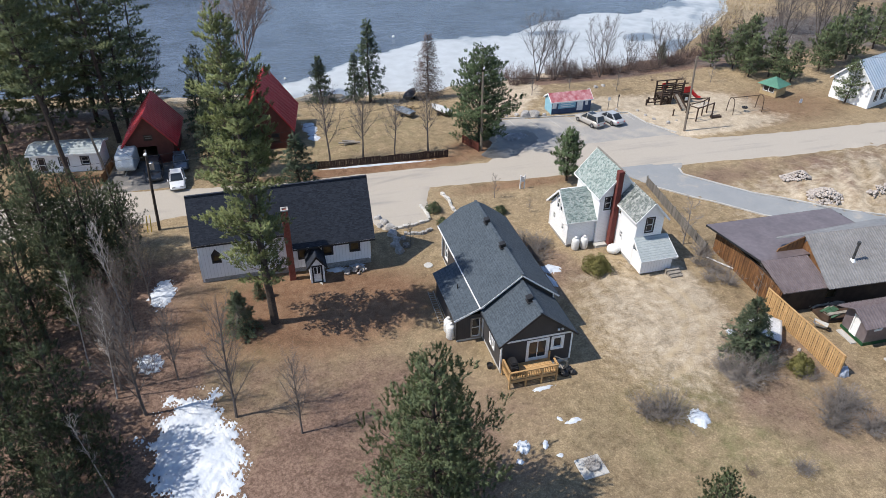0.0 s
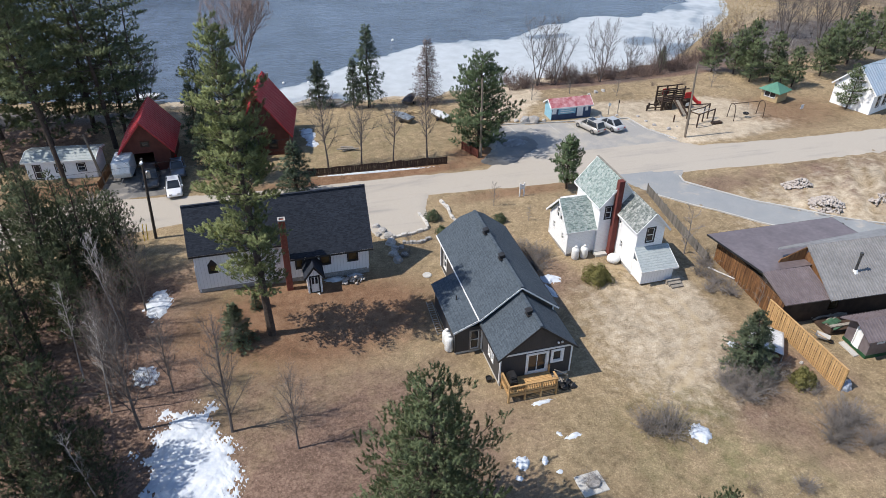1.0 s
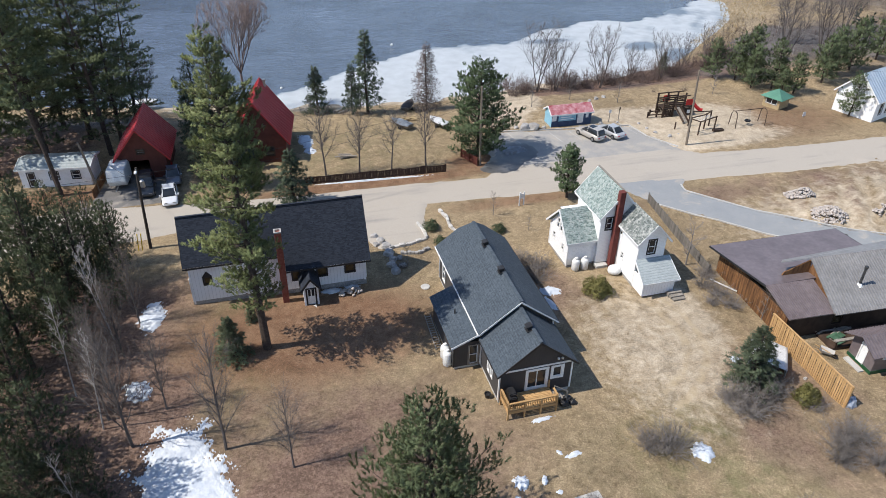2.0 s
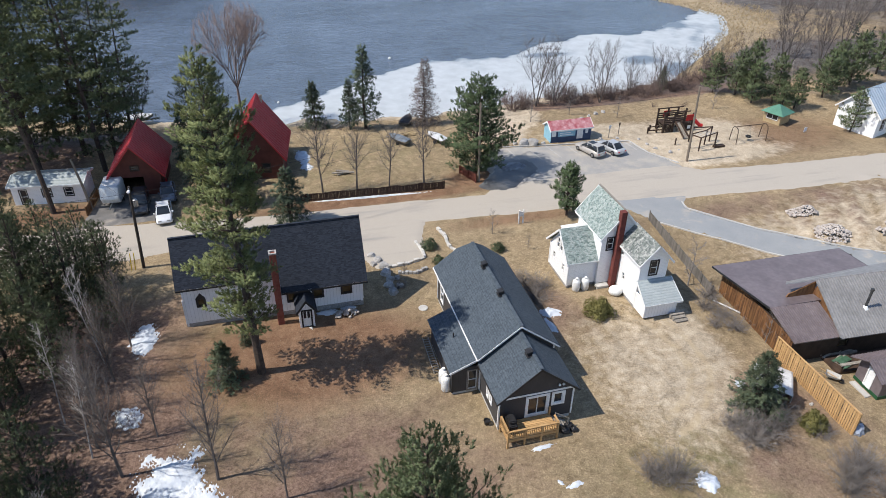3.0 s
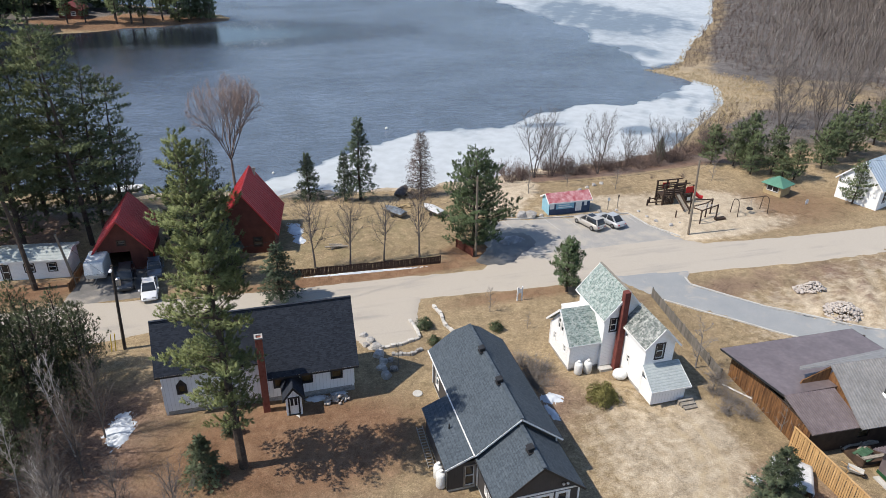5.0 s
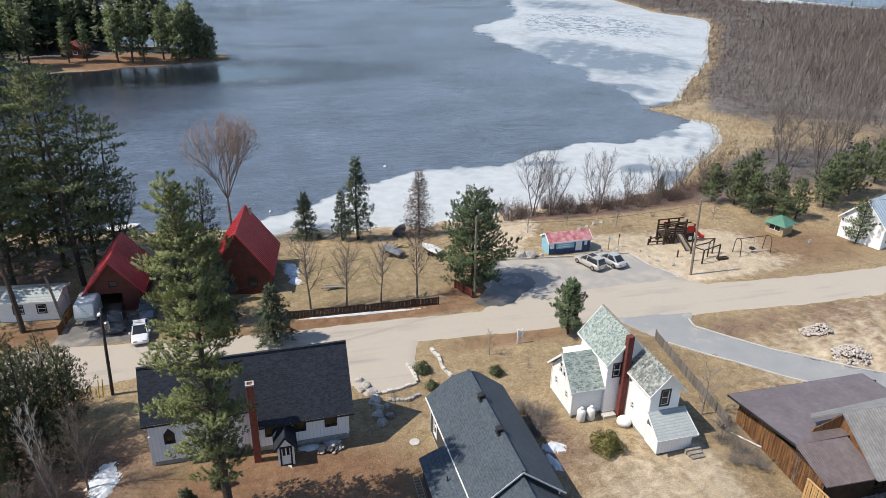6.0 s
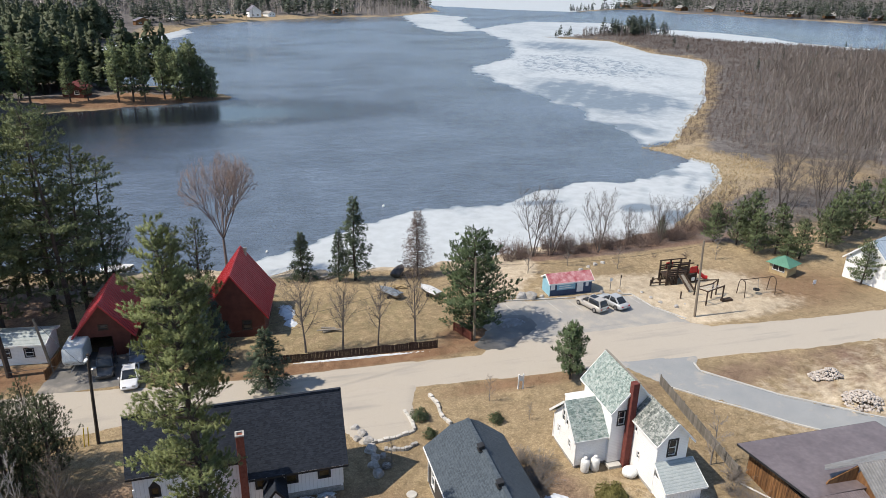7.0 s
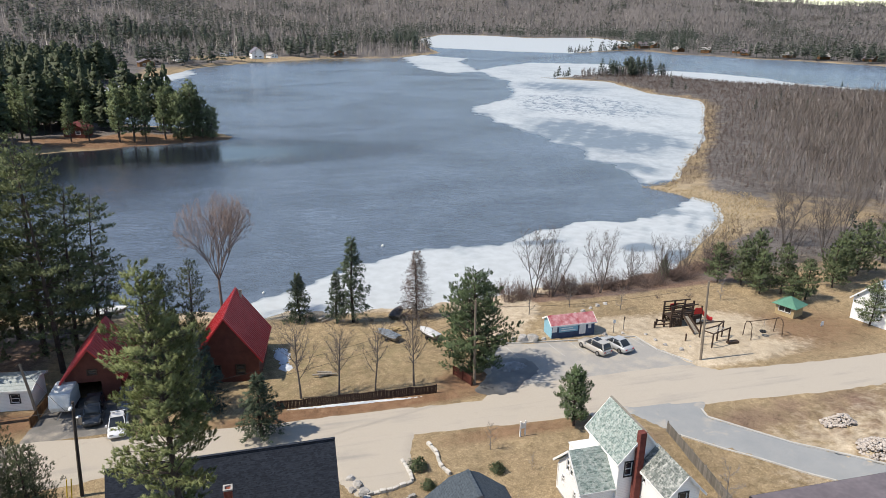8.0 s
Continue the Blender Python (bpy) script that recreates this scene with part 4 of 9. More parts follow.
        lathe(bm, [(0.09, 0), (0.11, 0.1), (0.05, 0.16)], (20.3 + k, B0 - 0.12, 3.55), 8)
        part("floodlight", bm, M_TRIM, h)
    corner_boards(h, ((A0, B0), (A1, B0)), 0.35, EE - 0.15, M_TRIM)
    corner_boards(h, ((X0, Y0), (X1, Y0), (X0, Y1)), 0.35, E - 0.1, M_TRIM)
    roof_vent(h, (CX - 0.2, 39.1, RR - 0.16), -15)
    # low west wing under the eave
    W0, W1, V0, V1, WE = 13.3, 15.48, 42.0, 48.3, 2.55
    foundation(h, W0, W1, V0, V1, 0.25)
    door = [(1.25, 2.05, 0.3, 2.25)]
    wall(h, "wall", (W0, V0), (W1, V0), 0.25, WE + 0.1, M_CHAR, door)
    window(h, (W0, V0), (W1, V0), door[0], M_GREYWOOD, "door", (0, 1), 0.12)
    wall(h, "wall", (W0, V1), (W0, V0), 0.25, WE, M_CHAR)
    wall(h, "wall", (W1, V1), (W0, V1), 0.25, WE, M_CHAR)
    ob = roof_plane(h, [(W0 - 0.3, V0 - 0.3, WE), (W0 - 0.3, V1 + 0.3, WE), (15.35, V1 + 0.3, 3.58), (15.35, V0 - 0.3, 3.58)], M_SHINGLE_SLATE, 0.14)
    bm = bmesh.new()
    beam(bm, (W0 - 0.3, V0 - 0.32, WE - 0.08), (15.35, V0 - 0.32, 3.5), 0.04, 0.16)
    part("rake_trim", bm, M_TRIM, ob)
    bm = bmesh.new()
    tube(bm, [(14.3, 45.2, 2.8), (14.3, 45.2, 3.55)], 0.06, 8)
    part("vent_pipe", bm, M_BLACK, h)
    corner_boards(h, ((W0, V0),), 0.25, WE - 0.1, M_BLACKTRIM)
    return h


def build_deck():
    d = thing("deck", pose(0, 0, 0), "fresh pine deck with slatted railing behind the bungalow", "deck")
    x0, x1, y0, y1, z = 15.65, 19.6, 35.75, 37.5, 0.85
    n = 12
    for i in range(n):
        bm = bmesh.new()
        w = (y1 - y0) / n
        box(bm, x0, x1, y0 + i * w + 0.01, y0 + (i + 1) * w - 0.01, z - 0.04, z)
        part("deck_board", bm, M_TIMBER, d)
    bm = bmesh.new()
    for y in (y0 + 0.05, y1 - 0.2):
        box(bm, x0 + 0.02, x1 - 0.02, y - 0.04, y + 0.04, z - 0.26, z - 0.045)
    for x in (x0 + 0.06, x1 - 0.06):
        box(bm, x - 0.04, x + 0.04, y0 + 0.1, y1 - 0.25, z - 0.255, z - 0.046)
    part("joist_frame", bm, M_TIMBER, d)
    posts = [(x0 + 0.05, y0 + 0.05), (x0 + 1.35, y0 + 0.05), (x0 + 2.65, y0 + 0.05), (x1 - 0.05, y0 + 0.05), (x0 + 0.05, y1 - 0.1), (x1 - 0.05, y1 - 0.1)]
    for x, y in posts:
        bm = bmesh.new()
        box(bm, x - 0.06, x + 0.06, y - 0.06, y + 0.06, -0.4, z + 0.76)
        part("post", bm, M_TIMBER, d)
    runs = [(posts[0], posts[3]), (posts[0], posts[4]), (posts[3], (x1 - 0.05, y0 + 0.8))]
    for a, b in runs:
        for nm, up, w, t in (("handrail", 0.78, 0.15, 0.05), ("rail", 0.7, 0.05, 0.09), ("rail", 0.12, 0.05, 0.09)):
            bm = bmesh.new()
            beam(bm, (*a, z + up), (*b, z + up), w, t)
            part(nm, bm, M_TIMBER, d)
        L = math.dist(a, b)
        k = int(L / 0.14)
        for i in range(1, k):
            x, y = a[0] + (b[0] - a[0]) * i / k, a[1] + (b[1] - a[1]) * i / k
            bm = bmesh.new()
            box(bm, x - 0.02, x + 0.02, y - 0.02, y + 0.02, z + 0.1, z + 0.72)
            part("baluster", bm, M_TIMBER, d)
    for i in range(4):
        bm = bmesh.new()
        box(bm, x1 + 0.05 + i * 0.28, x1 + 0.36 + i * 0.28, y0 + 0.85, y1 - 0.15, z - 0.2 * (i + 1) - 0.04, z - 0.2 * (i + 1))
        part("stair_tread", bm, M_GREYWOOD, d)
    bm = bmesh.new()
    beam(bm, (x1, y0 + 0.8, z + 0.95), (x1 + 1.2, y0 + 0.8, 0.95), 0.07)
    part("stair_rail", bm, M_GREYWOOD, d)
    bm = bmesh.new()
    beam(bm, (x1 + 1.15, y0 + 0.8, -0.1), (x1 + 1.15, y0 + 0.8, 1.0), 0.09)
    part("stair_post", bm, M_GREYWOOD, d)
    g = thing("barbecue", pose(16.25, 36.75, z, 0, 0, 90), "gas barbecue under a black cover on the deck", "barbecue")
    bm = bmesh.new()
    box(bm, -0.6, 0.6, -0.3, 0.3, 0.02, 0.85)
    box(bm, -0.42, 0.42, -0.28, 0.28, 0.85, 1.15)
    bmesh.ops.bevel(bm, geom=bm.edges[:], offset=0.07, segments=2, affect="EDGES")
    part("cover", bm, M_BLACK, g)
    for sx in (-0.5, 0.5):
        bm = bmesh.new()
        tube(bm, [(sx, 0.1, 0.07), (sx * 1.08, 0.1, 0.07)], 0.07, 10)
        part("wheel", bm, M_BLACK, g)


def propane_tank(x, y, hgt=1.25, label="upright white propane tank beside the house wall"):
    t = thing("propane_tank", pose(x, y, float(land(x, y))), label, "tank", "propane tanks")
    bm = bmesh.new()
    lathe(bm, [(0.3, 0.0), (0.33, 0.05), (0.38, 0.12), (0.38, hgt - 0.3), (0.33, hgt - 0.15), (0.2, hgt - 0.06), (0.05, hgt - 0.03)], sides=16)
    part("tank_body", bm, M_TANK, t, smooth=True)
    bm = bmesh.new()
    lathe(bm, [(0.15, hgt - 0.06), (0.15, hgt + 0.12), (0.13, hgt + 0.14)], sides=12)
    part("valve_collar", bm, M_TANK, t)
    return t


def build_white_house():
    h = thing("farmhouse", pose(0, 0, 0), "white clapboard farmhouse with faded green shingle roofs", "house")
    # two-storey main body, ridge along y
    X0, X1, Y0, Y1, E, R, RX = 30.95, 34.85, 52.75, 57.8, 5.75, 8.1, 32.9
    foundation(h, X0, X1, Y0, Y1, 0.3, M_STONE)
    win_s = (0.55, 1.25, 4.0, 5.35)
    wall(h, "wall", (X0, Y0), (X1, Y0), 0.3, E, M_WHITE, [win_s], (RX - X0, R - 0.1))
    window(h, (X0, Y0), (X1, Y0), win_s, M_BLACKTRIM, "window", (0, 1), 0.12)
    wall(h, "wall", (X0, Y1), (X0, Y0), 0.3, E, M_WHITE)
    wall(h, "wall", (X1, Y0), (X1, Y1), 0.3, E, M_WHITE)
    wall(h, "wall", (X1, Y1), (X0, Y1), 0.3, E, M_WHITE, (), (X1 - RX, R - 0.1))
    for ex in (X0 - 0.3, X1 + 0.3):
        roof_plane(h, [(ex, Y0 - 0.35, E - 0.3), (ex, Y1 + 0.35, E - 0.3), (RX, Y1 + 0.35, R), (RX, Y0 - 0.35, R)], M_SHINGLE_GREEN, 0.12, edge=M_TRIM)
    bm = bmesh.new()
    beam(bm, (RX, Y0 - 0.35, R + 0.02), (RX, Y1 + 0.35, R + 0.02), 0.2, 0.06)
    part("ridge_cap", bm, M_GREYWOOD, h)
    # west wing, gable to the west
    wx, wy0, wy1, we, wr, wc = 28.05, 53.1, 57.4, 2.95, 5.45, 55.25
    foundation(h, wx, X0, wy0, wy1, 0.25, M_STONE)
    ups = [(1.4, 1.95, 3.0, 4.2), (2.1, 2.65, 3.0, 4.2)]
    low = [(0.75, 1.2, 1.4, 2.2), (2.9, 3.35, 1.3, 2.1)]
    wall(h, "wall", (wx, wy1), (wx, wy0), 0.25, we, M_WHITE, ups + low, (wy1 - wc, wr - 0.1))
    for k in ups + low:
        window(h, (wx, wy1), (wx, wy0), k, M_TRIM, "window", (0, 1), 0.1)
    door = (3.05, 3.85, 0.3, 2.25)
    wall(h, "wall", (wx, wy0), (X0 + 1.7, wy0), 0.25, we, M_WHITE, [door])
    window(h, (wx, wy0), (X0 + 1.7, wy0), door, M_BLACKTRIM, "door", (0, 0), 0.1, door=M_TRIM)
    wall(h, "wall", (X0, wy1), (wx, wy1), 0.25, we, M_WHITE)
    for ey in (wy0 - 0.3, wy1 + 0.45):
        roof_plane(h, [(wx - 0.35, ey, we - 0.05), (X0 + 0.02, ey, we - 0.05), (X0 + 0.02, wc, wr), (wx - 0.35, wc, wr)], M_SHINGLE_GREEN, 0.12, edge=M_TRIM)
    corner_boards(h, ((wx, wy0), (wx, wy1)), 0.25, we - 0.2, M_TRIM)
    # rear ell and its shed
    lx0, lx1, ly0, ly1, le, lr, lc = 32.84, 35.6, 48.7, 52.7, 5.1, 6.75, 34.2
    foundation(h, lx0, lx1, ly0, ly1, 0.25, M_STONE)
    wl = [(0.5, 1.0, 3.7, 4.6), (1.3, 1.75, 1.5, 2.3)]
    wall(h, "wall", (lx0, ly1), (lx0, ly0), 0.25, le, M_WHITE, wl)
    for k in wl:
        window(h, (lx0, ly1), (lx0, ly0), k, M_TRIM, "window", (0, 1), 0.1)
    ws = (0.95, 1.75, 3.45, 5.0)
    wall(h, "wall", (lx0, ly0), (lx1, ly0), 0.25, le, M_WHITE, [ws], (lc - lx0, lr - 0.1))
    window(h, (lx0, ly0), (lx1, ly0), ws, M_BLACKTRIM, "window", (0, 1), 0.13)
    wall(h, "wall", (lx1, ly0), (lx1, ly1), 0.25, le, M_WHITE)
    for ex in (lx0 - 0.35, lx1 + 0.35):
        roof_plane(h, [(ex, ly0 - 0.4, le - 0.25), (ex, ly1 - 0.02, le - 0.25), (lc, ly1 - 0.02, lr), (lc, ly0 - 0.4, lr)], M_SHINGLE_MOSS, 0.1, edge=M_TRIM)
    sx0, sx1, sy0, sy1 = 32.84, 36.1, 46.85, 48.68
    wall(h, "wall", (sx0, sy0), (sx1, sy0), 0.1, 1.75, M_BATTEN)
    wall(h, "wall", (sx0, sy1), (sx0, sy0), 0.1, 1.75, M_WHITE)
    wall(h, "wall", (sx1, sy0), (sx1, sy1), 0.1, 1.75, M_WHITE)
    roof_plane(h, [(sx0 - 0.3, sy0 - 0.35, 1.72), (sx1 + 0.3, sy0 - 0.35, 1.72), (sx1 + 0.1, sy1, 3.05), (sx0 - 0.15, sy1, 3.05)], M_SHINGLE_PALE, 0.1, edge=M_TRIM)
    # front porch
    bm = bmesh.new()
    slab(bm, [(30.3, 58.4, 2.75), (30.3, 60.2, 2.6), (33.6, 60.2, 2.6), (33.6, 58.4, 2.75)], 0.12)
    part("porch_roof", bm, M_TRIM, h)
    for x in (30.5, 33.4):
        bm = bmesh.new()
        box(bm, x - 0.07, x + 0.07, 59.9, 60.04, -0.1, 2.55)
        part("porch_post", bm, M_TRIM, h)
    wall(h, "wall", (30.35, 60.1), (30.35, 58.0), 0.1, 2.55, M_WHITE)
    chimney(h, 32.45, 52.35, 0.55, -0.2, 8.3, M_BRICK_DARK, False)
    for i in range(3):
        bm = bmesh.new()
        box(bm, 35.3 + 0.1 * i, 36.7, 46.25 - 0.35 * i, 46.6 - 0.35 * i, -0.1, 0.42 - 0.14 * i)
        part("step", bm, M_GREYWOOD, h)
    bm = bmesh.new()
    box(bm, 30.9, 32.1, 52.2, 52.95, -0.1, 0.22)
    part("doorstep", bm, M_CONCRETE, h)
    propane_tank(28.75, 52.5, 1.3, "stout white propane tank beside the farmhouse")
    propane_tank(29.7, 52.5, 1.3, "stout white propane tank beside the farmhouse")
    t = thing("covered_tank", pose(33.0, 50.9, 0), "rounded white tarp-covered tank by the chimney", "tank")
    t.location = (32.25, 51.1, 0)
    bm = bmesh.new()
    bmesh.ops.create_icosphere(bm, subdivisions=3, radius=0.62)
    for v in bm.verts:
        v.co = Vector((v.co.x * 1.1, v.co.y, max(v.co.z, -0.4) * 0.85 + 0.34)) * (1 + 0.05 * noise.noise(v.co * 3))
    part("tarp", bm, M_TANK, t, smooth=True)


def build_chapel():
    h = thing("chapel", pose(0, 0, 0), "white board chapel with a steep black shingle roof", "church")
    RY, RZ, SL = 57.35, 8.35, 1.56
    yz = lambda z: RY - (RZ - z) / SL
    xw, xm, xe = -7.1, 1.45, 9.0
    wy0, wy1 = 55.35, 59.35
    bm = bmesh.new()
    box(bm, xw + 0.3, xe - 0.3, wy0 + 0.02, wy1 - 0.02, -0.4, 0.95)
    part("foundation", bm, M_STONE, h, "rubble stone foundation")
    gothic = (1.15, 1.8, 2.45, 3.25)
    w_w = [gothic]
    wall(h, "wall", (xw + 0.35, wy0), (xm, wy0), 0.8, 4.6, M_BATTEN, w_w)
    window(h, (xw + 0.35, wy0), (xm, wy0), gothic, M_BLACKTRIM, "window", (0, 0), 0.14, sash=M_BLACKTRIM, pane=M_AMBER)
    bm = bmesh.new()
    m, _ = wall_frame((xw + 0.35, wy0), (xm, wy0))
    f = [bm.verts.new(m @ Vector(p)) for p in ((1.07, -0.03, 3.31), (1.88, -0.03, 3.31), (1.475, -0.03, 3.85), (1.07, -0.004, 3.31), (1.88, -0.004, 3.31), (1.475, -0.004, 3.85))]
    for k in ((0, 1, 2), (3, 5, 4), (0, 3, 4, 1), (1, 4, 5, 2), (2, 5, 3, 0)):
        bm.faces.new([f[i] for i in k])
    part("window_arch", bm, M_BLACKTRIM, h)
    yh = 54.95
    holes = [(0.5, 1.2, 1.55, 2.65), (2.75, 3.65, 1.6, 2.7), (5.3, 6.2, 1.6, 2.7)]
    wall(h, "wall", (xm, wy0 + 0.001), (xe - 0.35, wy0 + 0.001), 0.6, 3.9, M_BATTEN, holes)
    for k in holes:
        window(h, (xm, wy0), (xe - 0.35, wy0), k, M_BLACKTRIM, "window", (0, 0), 0.12, sash=M_BLACKTRIM, pane=M_AMBER)
    wall(h, "wall", (xe - 0.35, wy0), (xe - 0.35, wy1), 0.5, 4.0, M_BATTEN, (), ((wy1 - wy0) / 2, RZ - 0.25))
    wall(h, "wall", (xw + 0.35, wy1), (xw + 0.35, wy0), 0.5, 4.0, M_BATTEN, (), ((wy1 - wy0) / 2, RZ - 0.25))
    wall(h, "wall", (xe - 0.35, wy1), (xw + 0.35, wy1), 0.5, 4.0, M_BATTEN)
    for a, b, z in ((xw, xm, 4.62), (xm, xe, 3.42)):
        for s in (-1, 1):
            y = RY + s * (RY - yz(z))
            ob = roof_plane(h, [(a, y, z), (b, y, z), (b, RY, RZ), (a, RY, RZ)], M_SHINGLE_BLACK, 0.14)
            if s < 0:
                bm = bmesh.new()
                beam(bm, (a, y - 0.02, z - 0.1), (b, y - 0.02, z - 0.1), 0.05, 0.16)
                part("fascia", bm, M_BLACKTRIM, ob)
    bm = bmesh.new()
    beam(bm, (xw, RY, RZ + 0.02), (xe, RY, RZ + 0.02), 0.22, 0.07)
    part("ridge_cap", bm, M_SHINGLE_BLACK, h)
    chimney(h, 1.15, 54.2, 0.56, -0.3, 7.6, M_BRICK)
    corner_boards(h, ((xw + 0.35, wy0), (xe - 0.35, wy0)), 0.8, 3.3, M_TRIM)
    # little gabled entrance
    px0, px1, py0, py1 = 2.7, 4.0, 53.15, 55.3
    door = (0.25, 1.05, 0.15, 1.95)
    wall(h, "porch_wall", (px0, py0), (px1, py0), 0.0, 2.15, M_BATTEN, [door], (0.65, 2.95))
    window(h, (px0, py0), (px1, py0), door, M_BLACKTRIM, "door", (1, 0), 0.14, door=M_TRIM)
    for k in (0.38, 0.7):
        bm = bmesh.new()
        m, _ = wall_frame((px0, py0), (px1, py0))
        box(bm, k, k + 0.22, 0.045, 0.069, 1.1, 1.8, m)
        part("door_pane", bm, M_GLASS, h)
    wall(h, "porch_wall", (px0, py1), (px0, py0), 0.0, 2.15, M_BATTEN)
    wall(h, "porch_wall", (px1, py0), (px1, py1), 0.0, 2.15, M_BATTEN)
    for ex in (px0 - 0.25, px1 + 0.25):
        roof_plane(h, [(ex, py0 - 0.25, 1.95), (ex, py1, 1.95), (3.35, py1, 3.15), (3.35, py0 - 0.25, 3.15)], M_SHINGLE_BLACK, 0.1, "porch_roof", edge=M_BLACKTRIM)
    bm = bmesh.new()
    box(bm, 3.0, 3.7, 52.6, 53.1, -0.1, 0.14)
    part("doorstep", bm, M_CONCRETE, h)


def build_brown_house():
    h = thing("lodge", pose(42.1, 48.9, 0, 0, 0, -3), "long brown-roofed timber lodge with a raised grey roof", "house")
    # local: x east, y north, from the north-west corner of the timber wall
    def boards(p0, p1, z0, z1a, z1b):
        m, L = wall_frame(p0, p1)
        n = int(L / 0.15)
        for i in range(n):
            a, b = i * L / n, (i + 1) * L / n
            za, zb = z1a + (z1b - z1a) * a / L, z1a + (z1b - z1a) * b / L
            bm = bmesh.new()
            off = 0.025 * (i % 2)
            vs = box(bm, a + 0.004, b - 0.004, -off, 0.06, z0, max(za, zb), m)
            part("board", bm, M_TIMBER_OLD, wall_w)
    bm = bmesh.new()
    box(bm, 0.1, 0.25, -10.4, 0.0, -0.2, 2.55)
    wall_w = part("wall", bm, M_DARKWOOD, h)
    boards((0.05, 0.0), (0.05, -10.4), -0.1, 2.5, 2.4)
    wall(h, "wall", (0.1, -10.4), (14, -10.4), -0.2, 2.3, M_DARKWOOD, [(4.6, 5.6, 0.9, 1.9)])
    wall(h, "wall", (14, 0.1), (0.1, 0.1), -0.2, 2.5, M_DARKWOOD)
    # brown roof: low north slope, ribbed south slope
    roof_plane(h, [(-1.0, 0.5, 2.75), (13.2, 0.9, 2.75), (13.2, -6.9, 3.55), (-0.35, -7.3, 3.55)], M_METAL_BROWN, 0.12, name="roof", edge=M_BLACKTRIM)
    roof_plane(h, [(-0.2, -10.9, 2.55), (4.35, -10.9, 2.55), (4.3, -7.3, 3.56), (-0.35, -7.3, 3.56)], M_METAL_BROWN, 0.12, ribs=22, name="ribbed_roof")
    # raised grey roof
    roof_plane(h, [(3.9, -11.3, 2.7), (16, -11.3, 2.7), (16, -6.0, 4.9), (4.6, -6.0, 4.9)], M_METAL_GREY, 0.12, ribs=44, name="upper_roof")
    roof_plane(h, [(2.6, -5.0, 4.3), (16, -3.9, 4.3), (16, -6.02, 4.92), (1.6, -6.02, 4.92)], M_METAL_GREY, 0.1, name="upper_roof")
    wall(h, "gable_wall", (4.75, -5.6), (4.75, -10.5), 2.4, 2.7, M_TIMBER_OLD, (), (0.7, 4.5))
    bm = bmesh.new()
    slab(bm, [(2.0, -6.12, 3.3), (4.72, -6.12, 3.3), (4.72, -6.12, 4.8), (2.2, -6.12, 3.75)], 0.1)
    part("gable_wall", bm, M_TIMBER_OLD, h)
    bm = bmesh.new()
    beam(bm, (3.85, -11.2, 2.7), (4.58, -6.0, 4.9), 0.04, 0.1)
    part("rake_trim", bm, M_METAL_GREY, h)
    bm = bmesh.new()
    tube(bm, [(7.6, -9.0, 3.5), (7.6, -9.0, 5.4)], 0.11, 10)
    tube(bm, [(7.6, -9.0, 5.4), (7.6, -9.0, 5.62)], 0.16, 10)
    part("stove_pipe", bm, M_DARKSTEEL, h, "steel stove pipe with cap")
    bm = bmesh.new()
    lathe(bm, [(0.32, 0.0), (0.18, 0.25), (0.12, 0.3)], (7.6, -9.0, 3.55), 10)
    part("pipe_flashing", bm, M_TANK, h)
    for i in range(7):
        bm = bmesh.new()
        box(bm, 3.6 + i * 1.9, 3.72 + i * 1.9, -12.6, -12.48, -0.1, 0.95)
        part("porch_post", bm, M_DARKWOOD, h)
    bm = bmesh.new()
    box(bm, 3.4, 15.6, -12.7, -12.4, 0.96, 1.06)
    part("porch_rail", bm, M_GREYWOOD, h)
    bm = bmesh.new()
    box(bm, 3.4, 15.6, -12.62, -10.6, 0.0, 0.25)
    part("porch_floor", bm, M_DARKWOOD, h)
    # cabin south of it
    c = thing("cabin", pose(45.85, 35.5, 0, 0, 0, -2), "small dark-brown cabin with a brown metal roof", "shed")
    d = (0.95, 1.6, 0.3, 2.1)
    wall(c, "wall", (0, 0), (0, -2.55), 0.3, 2.3, M_METAL_BROWN, [d], (1.27, 2.9))
    window(c, (0, 0), (0, -2.55), d, M_TRIM, "door", (0, 0), 0.1, door=M_TRIM)
    wn_ = (0.7, 1.3, 1.5, 2.0)
    wall(c, "wall", (0, -2.55), (5.2, -2.55), 0.3, 2.3, M_METAL_BROWN, [wn_])
    window(c, (0, -2.55), (5.2, -2.55), wn_, M_TRIM, "window", (0, 0), 0.12)
    wall(c, "wall", (5.2, 0), (0, 0), 0.3, 2.3, M_METAL_BROWN)
    wall(c, "wall", (5.2, -2.55), (5.2, 0), 0.3, 2.3, M_METAL_BROWN, (), (1.27, 2.9))
    bm = bmesh.new()
    box(bm, -0.04, 5.24, -2.59, 0.04, -0.2, 0.3)
    part("base", bm, mottled("dark_green_base", (0.01, 0.06, 0.025), (0.02, 0.08, 0.035), 1.5, 0.6), c, "dark green painted base")
    for ey in (-3.0, 0.45):
        roof_plane(c, [(-0.75, ey, 2.15), (5.5, ey, 2.15), (5.5, -1.27, 3.05), (-0.75, -1.27, 3.05)], M_METAL_BROWN, 0.08, ribs=22)
    bm = bmesh.new()
    box(bm, -0.75, -0.25, -2.2, -0.4, -0.1, 0.12)
    part("doorstep", bm, M_CONCRETE, c)


